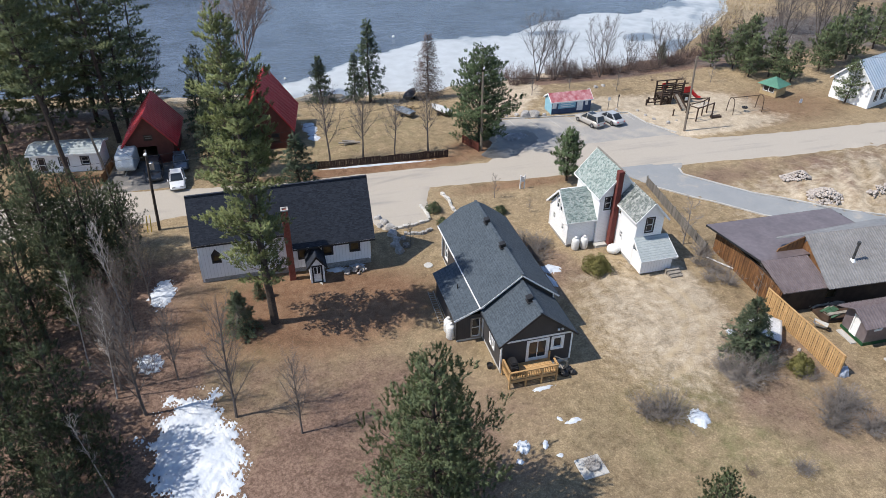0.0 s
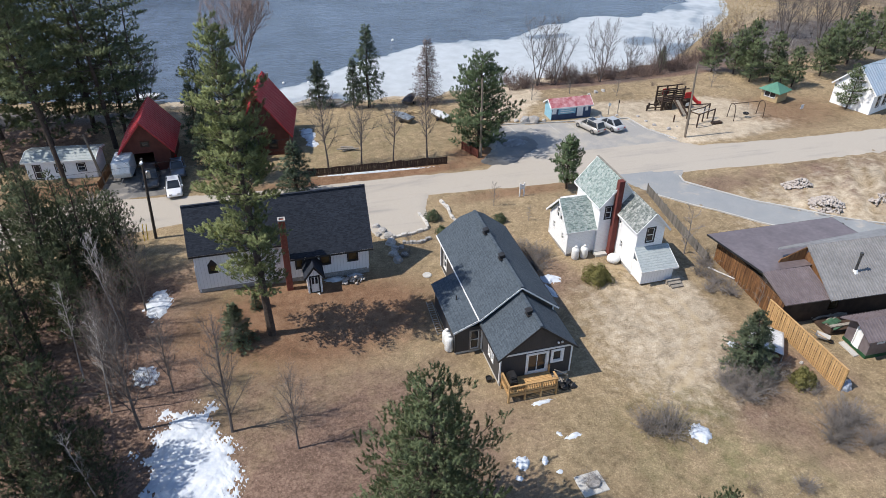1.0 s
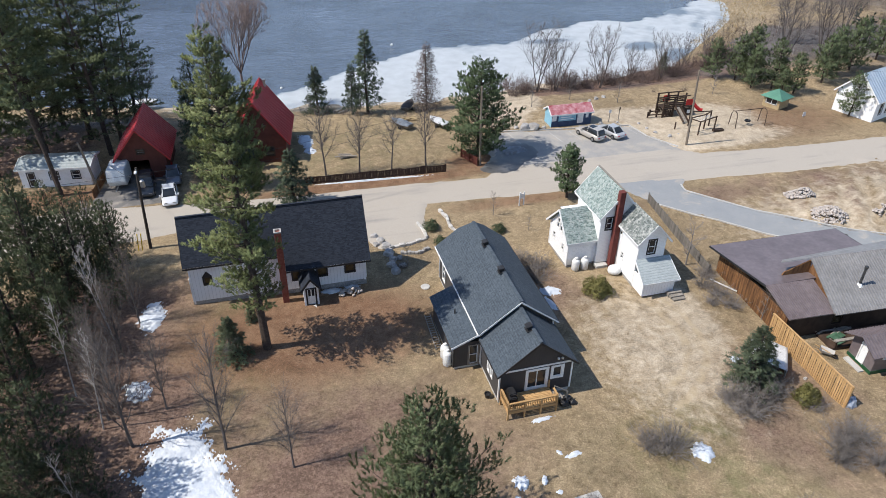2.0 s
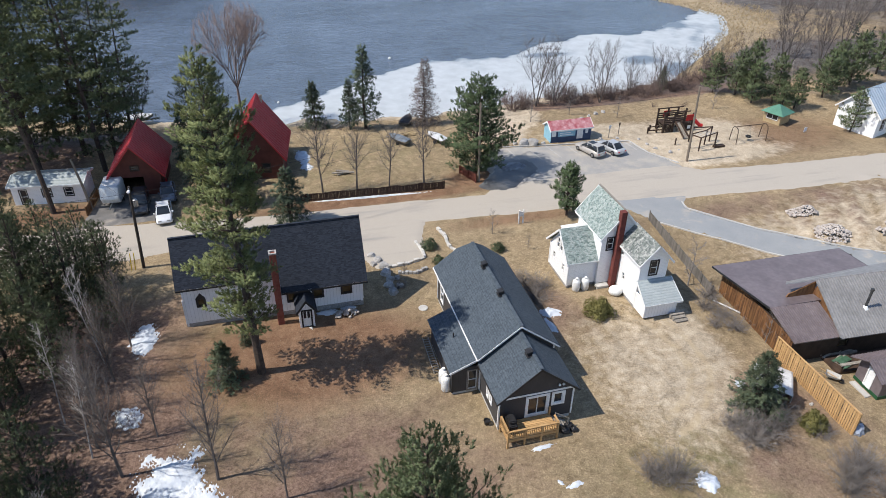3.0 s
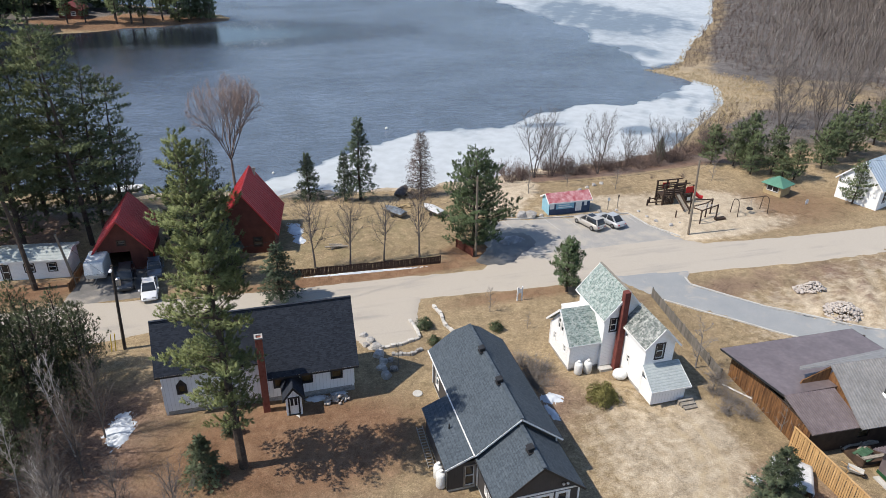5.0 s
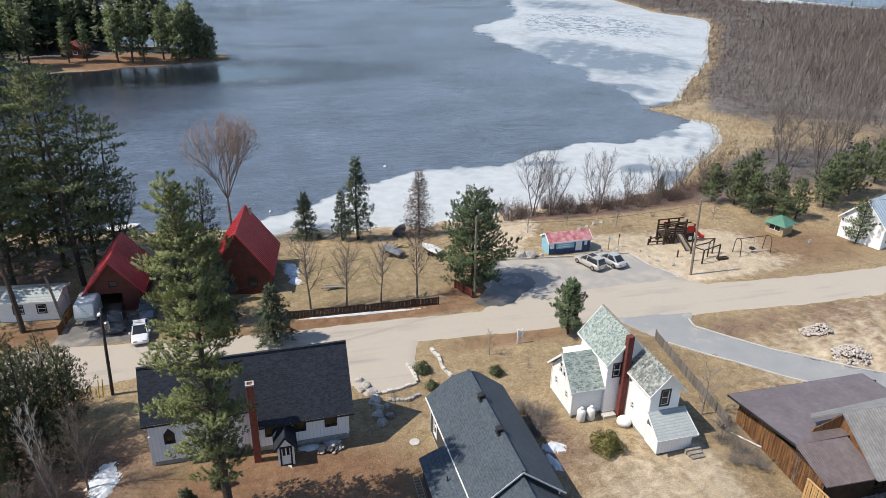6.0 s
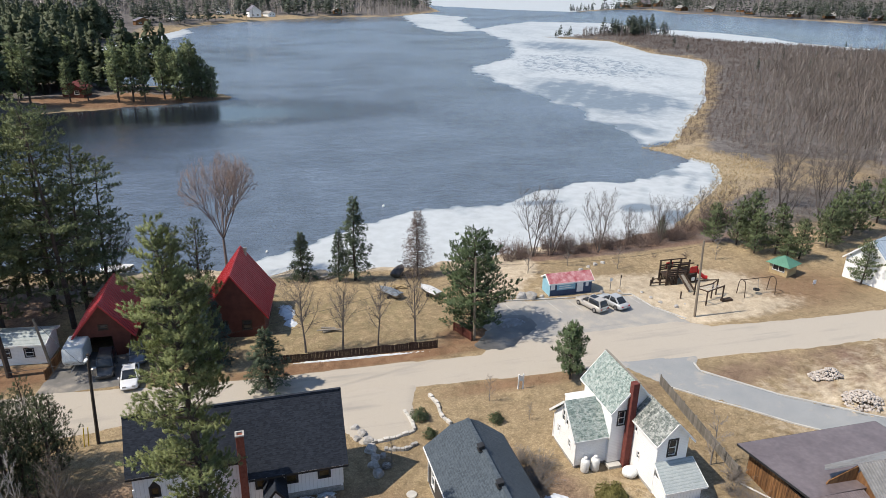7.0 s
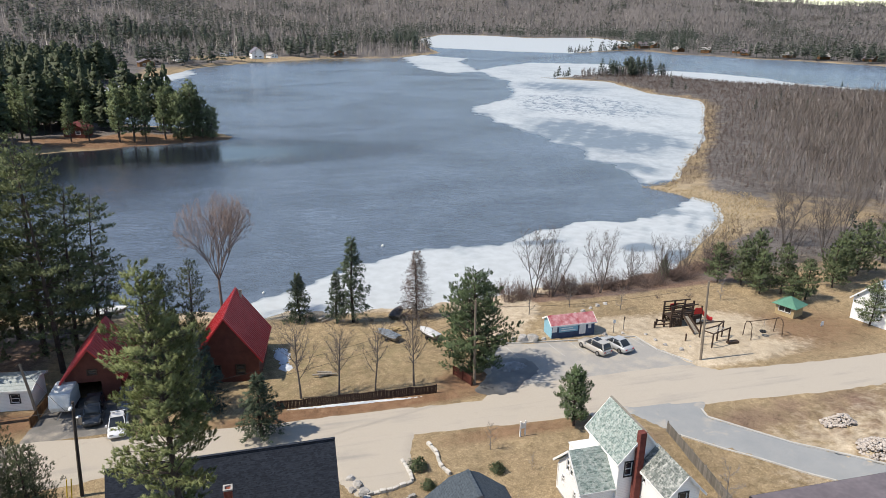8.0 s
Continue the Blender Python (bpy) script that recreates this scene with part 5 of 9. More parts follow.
def simple_house(name, m, size, eave, ridge, wall_mat, roof_mat, label, category="house", over=0.3, ribs=0, holes_s=(), holes_w=(), holes_e=(), trim=None, frame_mat=None, door=None):
    """A gabled house, ridge along local y, from a corner at the local origin."""
    w, l = size
    h = thing(name, m, label, category)
    c = w / 2
    wall(h, "wall", (0, 0), (w, 0), -0.3, eave, wall_mat, holes_s, (c, ridge - 0.08))
    for k in holes_s:
        if k[1] - k[0] < 2.2:
            window(h, (0, 0), (w, 0), k, frame_mat or M_TRIM, "window", (0, 1), 0.1)
    wall(h, "wall", (w, l), (0, l), -0.3, eave, wall_mat, (), (c, ridge - 0.08))
    wall(h, "wall", (0, l), (0, 0), -0.3, eave, wall_mat, holes_w)
    for k in holes_w:
        window(h, (0, l), (0, 0), k, frame_mat or M_TRIM, "window", (0, 1), 0.1)
    wall(h, "wall", (w, 0), (w, l), -0.3, eave, wall_mat, holes_e)
    for k in holes_e:
        window(h, (w, 0), (w, l), k, frame_mat or M_TRIM, "window", (0, 1), 0.1)
    s = (ridge - eave) / c
    for x, e in ((-over, eave - s * over), (w + over, eave - s * over)):
        roof_plane(h, [(x, -over, e), (x, l + over, e), (c, l + over, ridge), (c, -over, ridge)], roof_mat, 0.1, ribs=ribs, edge=trim)
    return h


build_bungalow()
build_deck()
for k in ((13.0, 42.7, 1.5), (13.05, 43.6, 1.35)):
    propane_tank(*k, "tall white propane tank against the bungalow wall")
build_white_house()
build_chapel()
build_brown_house()
simple_house("red_roofed_garage", pose(-15.4, 82.7, 0, 0, 0, -3), (5.3, 7.3), 3.2, 6.4, M_REDBROWN, M_METAL_RED, "dark red-brown garage with a red metal roof", "garage", 0.55, 16,
             [(0.9, 3.4, -0.2, 2.4), (2.2, 3.1, 3.2, 3.8)], (), (), M_METAL_RED, M_DARKWOOD)
simple_house("red_roofed_cottage", pose(-2.76, 84.1, 0, 0, 0, -8.5), (6.7, 8.0), 3.3, 7.9, M_REDBROWN, M_METAL_RED, "tall cottage with a steep red metal roof", "house", 0.5, 22,
             [(1.6, 2.6, 0.9, 2.1), (4.2, 5.2, 0.9, 2.1)], (), (), M_METAL_RED, M_DARKWOOD)
bm = bmesh.new()
tube(bm, [(2.3, 91.1, 6.3), (2.3, 91.1, 7.7)], 0.16, 10)
tube(bm, [(2.3, 91.1, 7.7), (2.3, 91.1, 7.95)], 0.24, 10)
part("stove_pipe", bm, M_STEEL, bpy.data.objects["red_roofed_cottage"], "steel stove pipe with cap").matrix_parent_inverse = bpy.data.objects["red_roofed_cottage"].matrix_world.inverted()
simple_house("white_trailer", pose(-25.7, 87.0, 0, 0, 0, -97), (3.6, 7.6), 2.5, 2.95, M_WHITE, M_SHINGLE_PALE, "low white cabin with a pale grey roof", "cabin", 0.3, 0,
             [(1.4, 2.1, 0.9, 1.9)], (), [(0.8, 1.6, 0.1, 1.9), (3.2, 4.2, 0.9, 1.9), (5.6, 6.5, 0.9, 1.9)], M_TRIM, M_BLACKTRIM)
hut = thing("green_roofed_hut", pose(75.3, 82.9, 0, 0, 0, 22) @ Matrix.Scale(0.85, 4), "tan board hut with a green pyramid roof", "hut")
hole = (0.5, 2.6, 0.7, 1.7)
wall(hut, "wall", (0, 0), (3.1, 0), -0.3, 2.0, M_YELLOW)
wall(hut, "wall", (0, 3.1), (0, 0), -0.3, 2.0, M_YELLOW, [hole])
window(hut, (0, 3.1), (0, 0), hole, M_GREYWOOD, "window", (1, 0), 0.1)
wall(hut, "wall", (3.1, 0), (3.1, 3.1), -0.3, 2.0, M_YELLOW)
wall(hut, "wall", (3.1, 3.1), (0, 3.1), -0.3, 2.0, M_YELLOW)
eaves = [(-0.5, -0.5), (3.6, -0.5), (3.6, 3.6), (-0.5, 3.6)]
for i in range(4):
    bm = bmesh.new()
    slab(bm, [(*eaves[i], 1.85), (*eaves[(i + 1) % 4], 1.85), (1.55, 1.55, 3.15)], 0.07)
    part("roof", bm, M_METAL_GREEN, hut)
simple_house("blue_roofed_house", pose(83.6, 81.5, 0, 0, 0, -72), (6.0, 10.0), 3.4, 6.4, M_WHITE, M_METAL_BLUE, "white house with a pale blue metal roof", "house", 0.35, 18,
             (), (), [(1.2, 2.0, 0.9, 2.6), (3.0, 3.8, 0.9, 2.6), (4.8, 5.6, 0.9, 2.6), (7.2, 8.0, 0.9, 2.6)], M_TRIM, M_BLACKTRIM)
kiosk = simple_house("kiosk", pose(46.0, 85.1, 0, 0, 0, 90), (2.4, 6.0), 2.0, 2.75, M_NAVY, M_RED_FADED, "navy beach kiosk with a faded red gabled roof", "kiosk", 0.22, 0, trim=M_TRIM)
[c for c in kiosk.children if c.name.startswith("wall")][1].data.materials[0] = M_PALEBLUE

# ---------- trees ----------
RNG = np.random.default_rng(7)


def unit(v):
    return v / np.maximum(np.linalg.norm(v, axis=-1, keepdims=True), 1e-9)


def blades(centers, axes, n, length, width, spread, rng, along=0.0):
    """n slim leaves fanned about each axis from each centre, set off along it."""
    m = len(centers)
    a = np.repeat(axes, n, axis=0)
    c = np.repeat(centers, n, axis=0) + a * rng.uniform(0, 1, size=(m * n, 1)) * along
    d = unit(a + spread * rng.normal(size=(m * n, 3)))
    side = unit(np.cross(d, rng.normal(size=(m * n, 3))))
    ln = length * rng.uniform(0.6, 1.25, size=(m * n, 1))
    w = width * rng.uniform(0.7, 1.3, size=(m * n, 1))
    v = np.stack([c - side * w * 0.5, c + d * ln * 0.5 + side * w * 0.6, c + d * ln], axis=1).reshape(-1, 3)
    return v, np.arange(len(v)).reshape(-1, 3)


def leafage(centers, axes, facing, n, length, width, spread, rng, along=0.0):
    """Needle sprays like blades(), turned to the outside of their bough so that it is shaded as one soft clump."""
    m = len(centers)
    a, face = np.repeat(axes, n, axis=0), np.repeat(facing, n, axis=0)
    c = np.repeat(centers, n, axis=0) + a * rng.uniform(0, 1, size=(m * n, 1)) * along
    d = unit(a + spread * rng.normal(size=(m * n, 3)))
    face = unit(face + 0.9 * (d - a * np.sum(d * a, axis=1, keepdims=True)))
    side = unit(np.cross(d, face + 0.3 * rng.normal(size=(m * n, 3))))
    ln = length * rng.uniform(0.6, 1.25, size=(m * n, 1))
    w = width * rng.uniform(0.7, 1.3, size=(m * n, 1))
    v = np.stack([c - side * w * 0.5, c + d * ln * 0.45 + side * w * 0.6, c + d * ln], axis=1).reshape(-1, 3)
    nrm = np.repeat(unit(face + 0.12 * rng.normal(size=(m * n, 3))), 3, axis=0)
    return v, np.arange(len(v)).reshape(-1, 3), nrm


def sticks(starts, ends, r0, r1):
    """Three-sided tapered twigs; those that taper strongly end in a point."""
    s, e = np.asarray(starts, float), np.asarray(ends, float)
    d = unit(e - s)
    u = unit(np.cross(d, np.array([0.31, 0.52, 0.8])))
    w = np.cross(d, u)
    r0, r1 = np.broadcast_to(np.asarray(r0, float).reshape(-1, 1), (len(s), 1)), np.broadcast_to(np.asarray(r1, float).reshape(-1, 1), (len(s), 1))
    ring = [math.cos(t) * u + math.sin(t) * w for t in (0, 2.094, 4.189)]
    fine = (r1 <= 0.62 * r0)[:, 0]
    v1 = np.stack([s + 1.15 * r0 * k for k in ring] + [e], axis=1)[fine].reshape(-1, 3)
    base = np.arange(int(fine.sum())).reshape(-1, 1) * 4
    f1 = [base + np.array([[i, (i + 1) % 3, 3]]) for i in range(3)]
    v2 = np.stack([s + r0 * k for k in ring] + [e + r1 * k for k in ring], axis=1)[~fine].reshape(-1, 3)
    base = np.arange(int((~fine).sum())).reshape(-1, 1) * 6 + len(v1)
    f2 = [base + np.array([t]) for i in range(3) for t in ((i, (i + 1) % 3, 3 + (i + 1) % 3), (i, 3 + (i + 1) % 3, 3 + i))]
    return np.concatenate([v1, v2]), np.concatenate(f1 + f2)


def stack(parts):
    vs, fs, k = [], [], 0
    for v, f in parts:
        vs.append(v)
        fs.append(f + k)
        k += len(v)
    return np.concatenate(vs), np.concatenate(fs)


def trunk_mesh(bm, H, r, lean, rng, segs=9, sides=8):
    pts = [(lean[0] * k * k + 0.12 * math.sin(k * 5 + r * 9), lean[1] * k * k + 0.1 * math.sin(k * 7), -0.4 + (H * 0.97 + 0.4) * k) for k in np.linspace(0, 1, segs)]
    tube(bm, pts, r, sides, 0.03)


def conifer(name, H, R, base, label, material, kind="pine", seed=1, whorl=0.7, per=5, tuft=8, blade=0.42, wide=0.1, density=1.0, lean=(0, 0), bark=None, gaps=0.0, r=None, leaves=9, along=0.3, power=0.62, bare_side=0.0, swing=(0.75, 1.2), rise=1.0, twigs=True, plume=(0.7, 0.58), spray=0.34):
    """A conifer: tapered trunk, whorled limbs, boughs of many small needle sprays."""
    rng = np.random.default_rng(seed)
    t = thing(name, pose(0, 0, 0), label, "tree")
    bm = bmesh.new()
    trunk_mesh(bm, H, r or 0.016 * H + 0.05, lean, rng)
    limbs_s, limbs_e, lr = [], [], []
    cen, axs, fac = [], [], []
    z = base * H
    while z < H * 0.985:
        k = (z - base * H) / (H * (1 - base))
        if kind == "white":
            prof = (0.62 + 0.38 * min(1, k / 0.25)) * (1 - k) ** power * rng.uniform(*swing) + 0.05
        else:
            prof = (1 - k) ** 0.85 + 0.03
        n = max(3, int(round(per * (1 if k < 0.85 else 0.7))))
        a0 = rng.uniform(0, 6.28)
        for i in range(n):
            if rng.uniform() < gaps:
                continue
            a = a0 + 6.283 * i / n + rng.uniform(-0.35, 0.35)
            L = R * prof * (rng.uniform(0.55, 1.2) if kind != "spruce" else rng.uniform(0.6, 1.15))
            if z < bare_side * H and math.cos(a) > 0.1:
                L *= 0.5
            up = (rng.uniform(0.05, 0.35) + 0.5 * k) * rise if kind != "spruce" else rng.uniform(-0.35, -0.05) + 0.75 * k
            zz = z + rng.uniform(-0.3, 0.3) * whorl
            kk = zz / H
            p0 = np.array([lean[0] * kk * kk, lean[1] * kk * kk, zz])
            d = np.array([math.cos(a), math.sin(a), up])
            p1 = p0 + d * L
            limbs_s.append(p0)
            limbs_e.append(p1)
            lr.append(0.012 * L + 0.012)
            flat = unit(np.array([d[0], d[1], 0.0]))
            tang = np.array([-flat[1], flat[0], 0.0])
            bough = rng.normal(size=3) * 0.3
            if kind == "white":
                bend = rng.uniform(-0.12, 0.2)
                for q in np.arange(rng.uniform(0.22, 0.4), 1.0, tuft / max(L, tuft)):
                    q = min(1.0, q + rng.uniform(-0.05, 0.05))
                    node = p0 + d * L * q + np.array([0, 0, bend * L * q * q])
                    for sd in (-1, 1, 0) if q > 0.75 else (-1, 1):
                        reach = (0.12 + spray * L * (1.08 - q)) * rng.uniform(0.5, 1.2) if sd else 0.15 * L * (1.1 - q) + 0.2
                        sh = unit(tang * sd * rng.uniform(0.6, 1.2) + flat * rng.uniform(0.5, 1.0) + np.array([0, 0, rng.uniform(-0.05, 0.35)]))
                        tip = node + sh * reach
                        if twigs and tuft < 0.4:
                            limbs_s.append(node)
                            limbs_e.append(tip)
                            lr.append(0.012)
                        for w in np.arange(1.0, 0.2, -tuft * 0.8 / max(reach, tuft)):
                            cen.append((node + (tip - node) * w + rng.normal(size=3) * 0.06)[None])
                            axs.append(unit(sh * plume[0] + np.array([0, 0, plume[1] * rng.uniform(0.6, 1.3)]) + rng.normal(size=3) * 0.2)[None])
                            fac.append(unit(flat * 0.75 + tang * sd * 0.55 * w + np.array([0, 0, 0.75]) + bough)[None])
                continue
            m = max(3, int(tuft * density * (L / R * 1.3 + 0.25) * 1.2))
            q = rng.uniform(0.12, 1.02, size=(m, 1)) ** 0.8
            off = tang * rng.normal(size=(m, 1)) * L * 0.2 * (1.25 - q) + np.array([0, 0, 1.0]) * rng.normal(size=(m, 1)) * 0.1 * (1 + L * 0.15)
            c = p0 + d * L * q + off - np.array([0, 0, 1.0]) * (0.04 * q * L)
            cen.append(c)
            axs.append(unit(d * 0.6 + off * 0.9 + np.array([0, 0, -0.12])))
            fac.append(unit(flat * 0.8 + off * 0.8 + np.array([0, 0, 0.6]) + bough))
        z += whorl * rng.uniform(0.8, 1.2) * (1 - 0.35 * k)
    v, f, nrm = leafage(np.concatenate(cen), np.concatenate(axs), np.concatenate(fac), leaves, blade, wide, 0.5 if kind == "white" else 0.7, rng, along)
    trunk = part("trunk", bm, bark or M_BARK, t)
    tagged(from_arrays("branchwork", *sticks(limbs_s, limbs_e, lr, [0.008]), bark or M_BARK, trunk), kind="stuff")
    from_arrays("crown", v, f, material, t, normals=nrm)
    return t


def bare_tree(name, H, R, label, seed=1, material=None, limbs=9, fork=0.3, twig=5, stems=1, r=None, spread=0.9, fat=1.0, leader=0.92):
    """A leafless tree: trunk, rising limbs, side shoots and fine twigs."""
    rng = np.random.default_rng(seed)
    t = thing(name, pose(0, 0, 0), label, "tree")
    bm = bmesh.new()
    S, E_, A, B = [], [], [], []
    r = r or 0.011 * H + 0.03

    def side(d, k):
        o = rng.normal(size=3)
        o = o - d * float(o @ d)
        return unit(d + k * unit(o) + np.array([0, 0, 0.15]))

    for sidx in range(stems):
        lean = np.array([rng.normal(), rng.normal()]) * H * (0.03 if stems == 1 else 0.22)
        pts = [np.array([lean[0] * k + 0.04 * math.sin(9 * k + sidx), lean[1] * k, -0.3 + (H * leader + 0.3) * k]) for k in np.linspace(0, 1, 7)]
        tube(bm, [tuple(p) for p in pts], r / (1 if stems == 1 else 1.3), 6, max(0.012, r * (1.05 - leader)))
        for i in range(limbs):
            k = fork + (0.97 - fork) * (i + rng.uniform(0, 0.9)) / limbs
            j = min(5, int(k * 6))
            p = pts[j] + (pts[j + 1] - pts[j]) * (k * 6 - j)
            a = i * 2.4 + rng.uniform(-0.5, 0.5)
            d = unit(np.array([math.cos(a) * spread, math.sin(a) * spread, rng.uniform(0.7, 1.1)]))
            L = min(R * (1.2 - 0.5 * k) * rng.uniform(0.8, 1.15), (H - p[2]) / max(0.3, d[2]) * 0.95)
            cur = p
            for sgm in range(4):
                nx = cur + d * L / 4
                rr = 0.34 * r * (1.15 - 0.7 * k) * (1 - sgm * 0.22)
                S.append(cur); E_.append(nx); A.append(rr); B.append(rr * 0.78)
                for tw in range(twig):
                    q = cur + (nx - cur) * rng.uniform(0, 1)
                    dd = side(d, rng.uniform(0.35, 0.8))
                    l2 = L * rng.uniform(0.22, 0.42) * (1.1 - 0.12 * sgm)
                    S.append(q); E_.append(q + dd * l2); A.append(min(rr * 0.7, 0.013 * fat + 0.004)); B.append(0.006 * fat)
                    for tw2 in range(3):
                        q3 = q + dd * l2 * rng.uniform(0.25, 0.95)
                        S.append(q3); E_.append(q3 + side(dd, rng.uniform(0.3, 0.7)) * l2 * rng.uniform(0.3, 0.6)); A.append(0.008 * fat); B.append(0.004 * fat)
                cur = nx
                d = unit(d + rng.normal(size=3) * 0.1 + np.array([0, 0, 0.12]))
    part("trunk", bm, material or M_TWIG, t)
    from_arrays("branch_crown", *sticks(S, E_, A, B), material or M_TWIG, t)
    return t


def round_tree(name, H, R, label, seed, material):
    """A leafless tree whose boughs fork again and again into a rounded crown."""
    rng = np.random.default_rng(seed)
    S, E_, A, B = [], [], [], []
    top = np.array([0.0, 0.0, 0.34])
    tips = [(top, unit(np.array([math.cos(a) * k, math.sin(a) * k, 1.0])), 0.26, 0.42) for a, k in ((0.3, 0.62), (1.5, 0.58), (2.9, 0.64), (4.1, 0.58), (5.3, 0.62), (0.9, 0.15), (3.6, 0.2), (5.9, 0.3))]
    for level in range(6):
        grown = []
        for p, d, ln, w in tips:
            q = p + d * ln * rng.uniform(0.75, 1.2)
            S.append(p); E_.append(q); A.append(w); B.append(w * 0.66)
            for k in range(3 if level else 4):
                o = rng.normal(size=3)
                o = unit(o - d * float(o @ d))
                at = q if k < 1 else p + (q - p) * rng.uniform(0.4, 0.9)
                fan_out = at * np.array([0.12, 0.12, 0]) + np.array([0, 0, 0.09])
                grown.append((at, unit(d + o * rng.uniform(0.25, 0.62) + fan_out), ln * rng.uniform(0.66, 0.84), w * 0.56))
        tips = grown
    S, E_ = np.array(S), np.array(E_)
    wide = R / np.percentile(np.hypot(E_[:, 0], E_[:, 1]), 88)
    scale = np.array([wide, wide, H / np.percentile(E_[:, 2], 96)])
    S, E_ = S * scale, E_ * scale
    mid, axes = np.array([0.0, 0.0, 0.6 * H]), np.array([R, R, 0.4 * H])
    for pts in (S, E_):
        far = np.linalg.norm((pts - mid) / axes, axis=1, keepdims=True)
        pts[:] = np.where((far > 1) & (pts[:, 2:] > 0.42 * H), mid + (pts - mid) * (1 + 0.25 * np.tanh(far - 1)) / np.maximum(far, 1e-6), pts)
    A, B = np.maximum(0.017, np.array(A) * 0.22), np.maximum(0.009, np.array(B) * 0.23)
    t = thing(name, pose(0, 0, 0), label, "tree")
    bm = bmesh.new()
    tube(bm, [(0, 0, -0.3), (0.08, 0, H * 0.12), tuple(top * scale)], 0.24, 8, 0.16)
    part("trunk", bm, material, t)
    from_arrays("branch_crown", *sticks(S, E_, A, B), material, t)
    return t


def bush(name, H, R, label, seed=1, material=None, n=60):
    """A leafless shrub: many arching stems from the ground, with a haze of fine twigs."""
    rng = np.random.default_rng(seed)
    S, E_, A, B = [], [], [], []
    for i in range(n):
        a, rad = rng.uniform(0, 6.283), rng.uniform(0, 0.45) * R
        cur = np.array([rad * math.cos(a), rad * math.sin(a), -0.1])
        out = rng.uniform(0.05, 0.95)
        d = unit(np.array([math.cos(a) * out, math.sin(a) * out, 1.0 - 0.4 * out]))
        L = H * rng.uniform(0.55, 1.0)
        for s in range(3):
            nx = cur + d * L / 3
            S.append(cur); E_.append(nx); A.append(0.016 - 0.0035 * s); B.append(0.0115 - 0.0035 * s)
            for w in range(8):
                q = cur + (nx - cur) * rng.uniform(0.1, 1)
                dd = unit(d * 0.6 + rng.normal(size=3) * 0.6 + np.array([0, 0, 0.15]))
                S.append(q); E_.append(q + dd * L * rng.uniform(0.12, 0.3)); A.append(0.0085); B.append(0.003)
            cur, d = nx, unit(d + rng.normal(size=3) * 0.25 + np.array([math.cos(a), math.sin(a), 0]) * 0.1)
    ob = from_arrays(name, *sticks(S, E_, A, B), material or M_TWIG)
    return tagged(ob, label, "bush")


def green_bush(name, H, R, label, material, seed=1, n=420, blade=0.22):
    rng = np.random.default_rng(seed)
    p = unit(rng.normal(size=(n, 3)))
    p[:, 2] = np.abs(p[:, 2])
    lump = 1 + 0.25 * np.sin(p[:, :1] * 5 + seed) * np.cos(p[:, 1:2] * 4)
    c = p * rng.uniform(0.45, 1.0, size=(n, 1)) * lump * np.array([R, R, H * 0.85]) + np.array([0, 0, 0.12])
    t = thing(name, pose(0, 0, 0), label, "bush")
    v, f, nrm = leafage(c, unit(p + np.array([0, 0, 0.4])), unit(p + np.array([0, 0, 0.3])), 7, blade, blade * 0.35, 0.6, rng)
    from_arrays("foliage", v, f, material, t, normals=nrm)
    S = np.zeros((14, 3))
    from_arrays("branchwork", *sticks(S - np.array([0, 0, 0.2]), c[:14] * 0.8, [0.03], [0.008]), M_TWIG, t)
    return t


def put(ob, x, y, s=1.0, turn=0.0, dz=0.0, tall=None):
    """Stands an original on the ground."""
    m = pose(x, y, float(land(x, y)) + dz, 0, 0, turn) @ Matrix.Diagonal((s, s, tall or s, 1))
    ob.matrix_world = m
    return ob


def again(ob, x, y, s=1.0, turn=0.0, tall=None, label=""):
    """Another of the same kind elsewhere on the ground."""
    c = copy_thing(ob, pose(x, y, float(land(x, y)), 0, 0, turn))
    c.scale = (s, s, tall or s)
    if label:
        tagged(c, label)
    return c


tall_pine = put(conifer("white_pine", 26.3, 3.9, 0.16, "tall slender white pine with an open ragged crown", M_PINE_LIGHT, "white", seed=3, whorl=0.75, per=8, tuft=0.32, blade=0.21, wide=0.042, lean=(-1.1, -0.3), gaps=0.2, r=0.36, leaves=36, along=0.32, bare_side=0.5, swing=(0.4, 1.35), rise=0.8, spray=0.42, plume=(0.6, 0.7)), -0.9, 48.1)
yard_pine = put(conifer("pine", 13.4, 5.4, 0.03, "full young white pine in the yard", M_YARD_PINE, "white", seed=5, whorl=0.68, per=9, tuft=0.42, blade=0.21, wide=0.045, gaps=0.08, leaves=36, along=0.42, power=0.75, swing=(0.6, 1.25), plume=(0.45, 0.95)), 7.1, 26.2)
wood_pine = put(conifer("pine", 13, 3.1, 0.2, "dark woodland pine with a ragged crown", M_WOOD_PINE, "white", seed=8, whorl=0.85, per=6, tuft=0.5, blade=0.27, wide=0.055, gaps=0.14, leaves=20, along=0.36, plume=(0.5, 0.8)), -15.5, 58.0, 0.85, 10)
wood_pine_b = put(conifer("pine", 12, 3.5, 0.12, "bushy green woodland pine", M_WOOD_PINE, "white", seed=9, whorl=0.8, per=6, tuft=0.5, blade=0.27, wide=0.055, gaps=0.12, leaves=20, along=0.36, power=0.75, plume=(0.5, 0.8)), -14.6, 37.0, 0.9, 40)
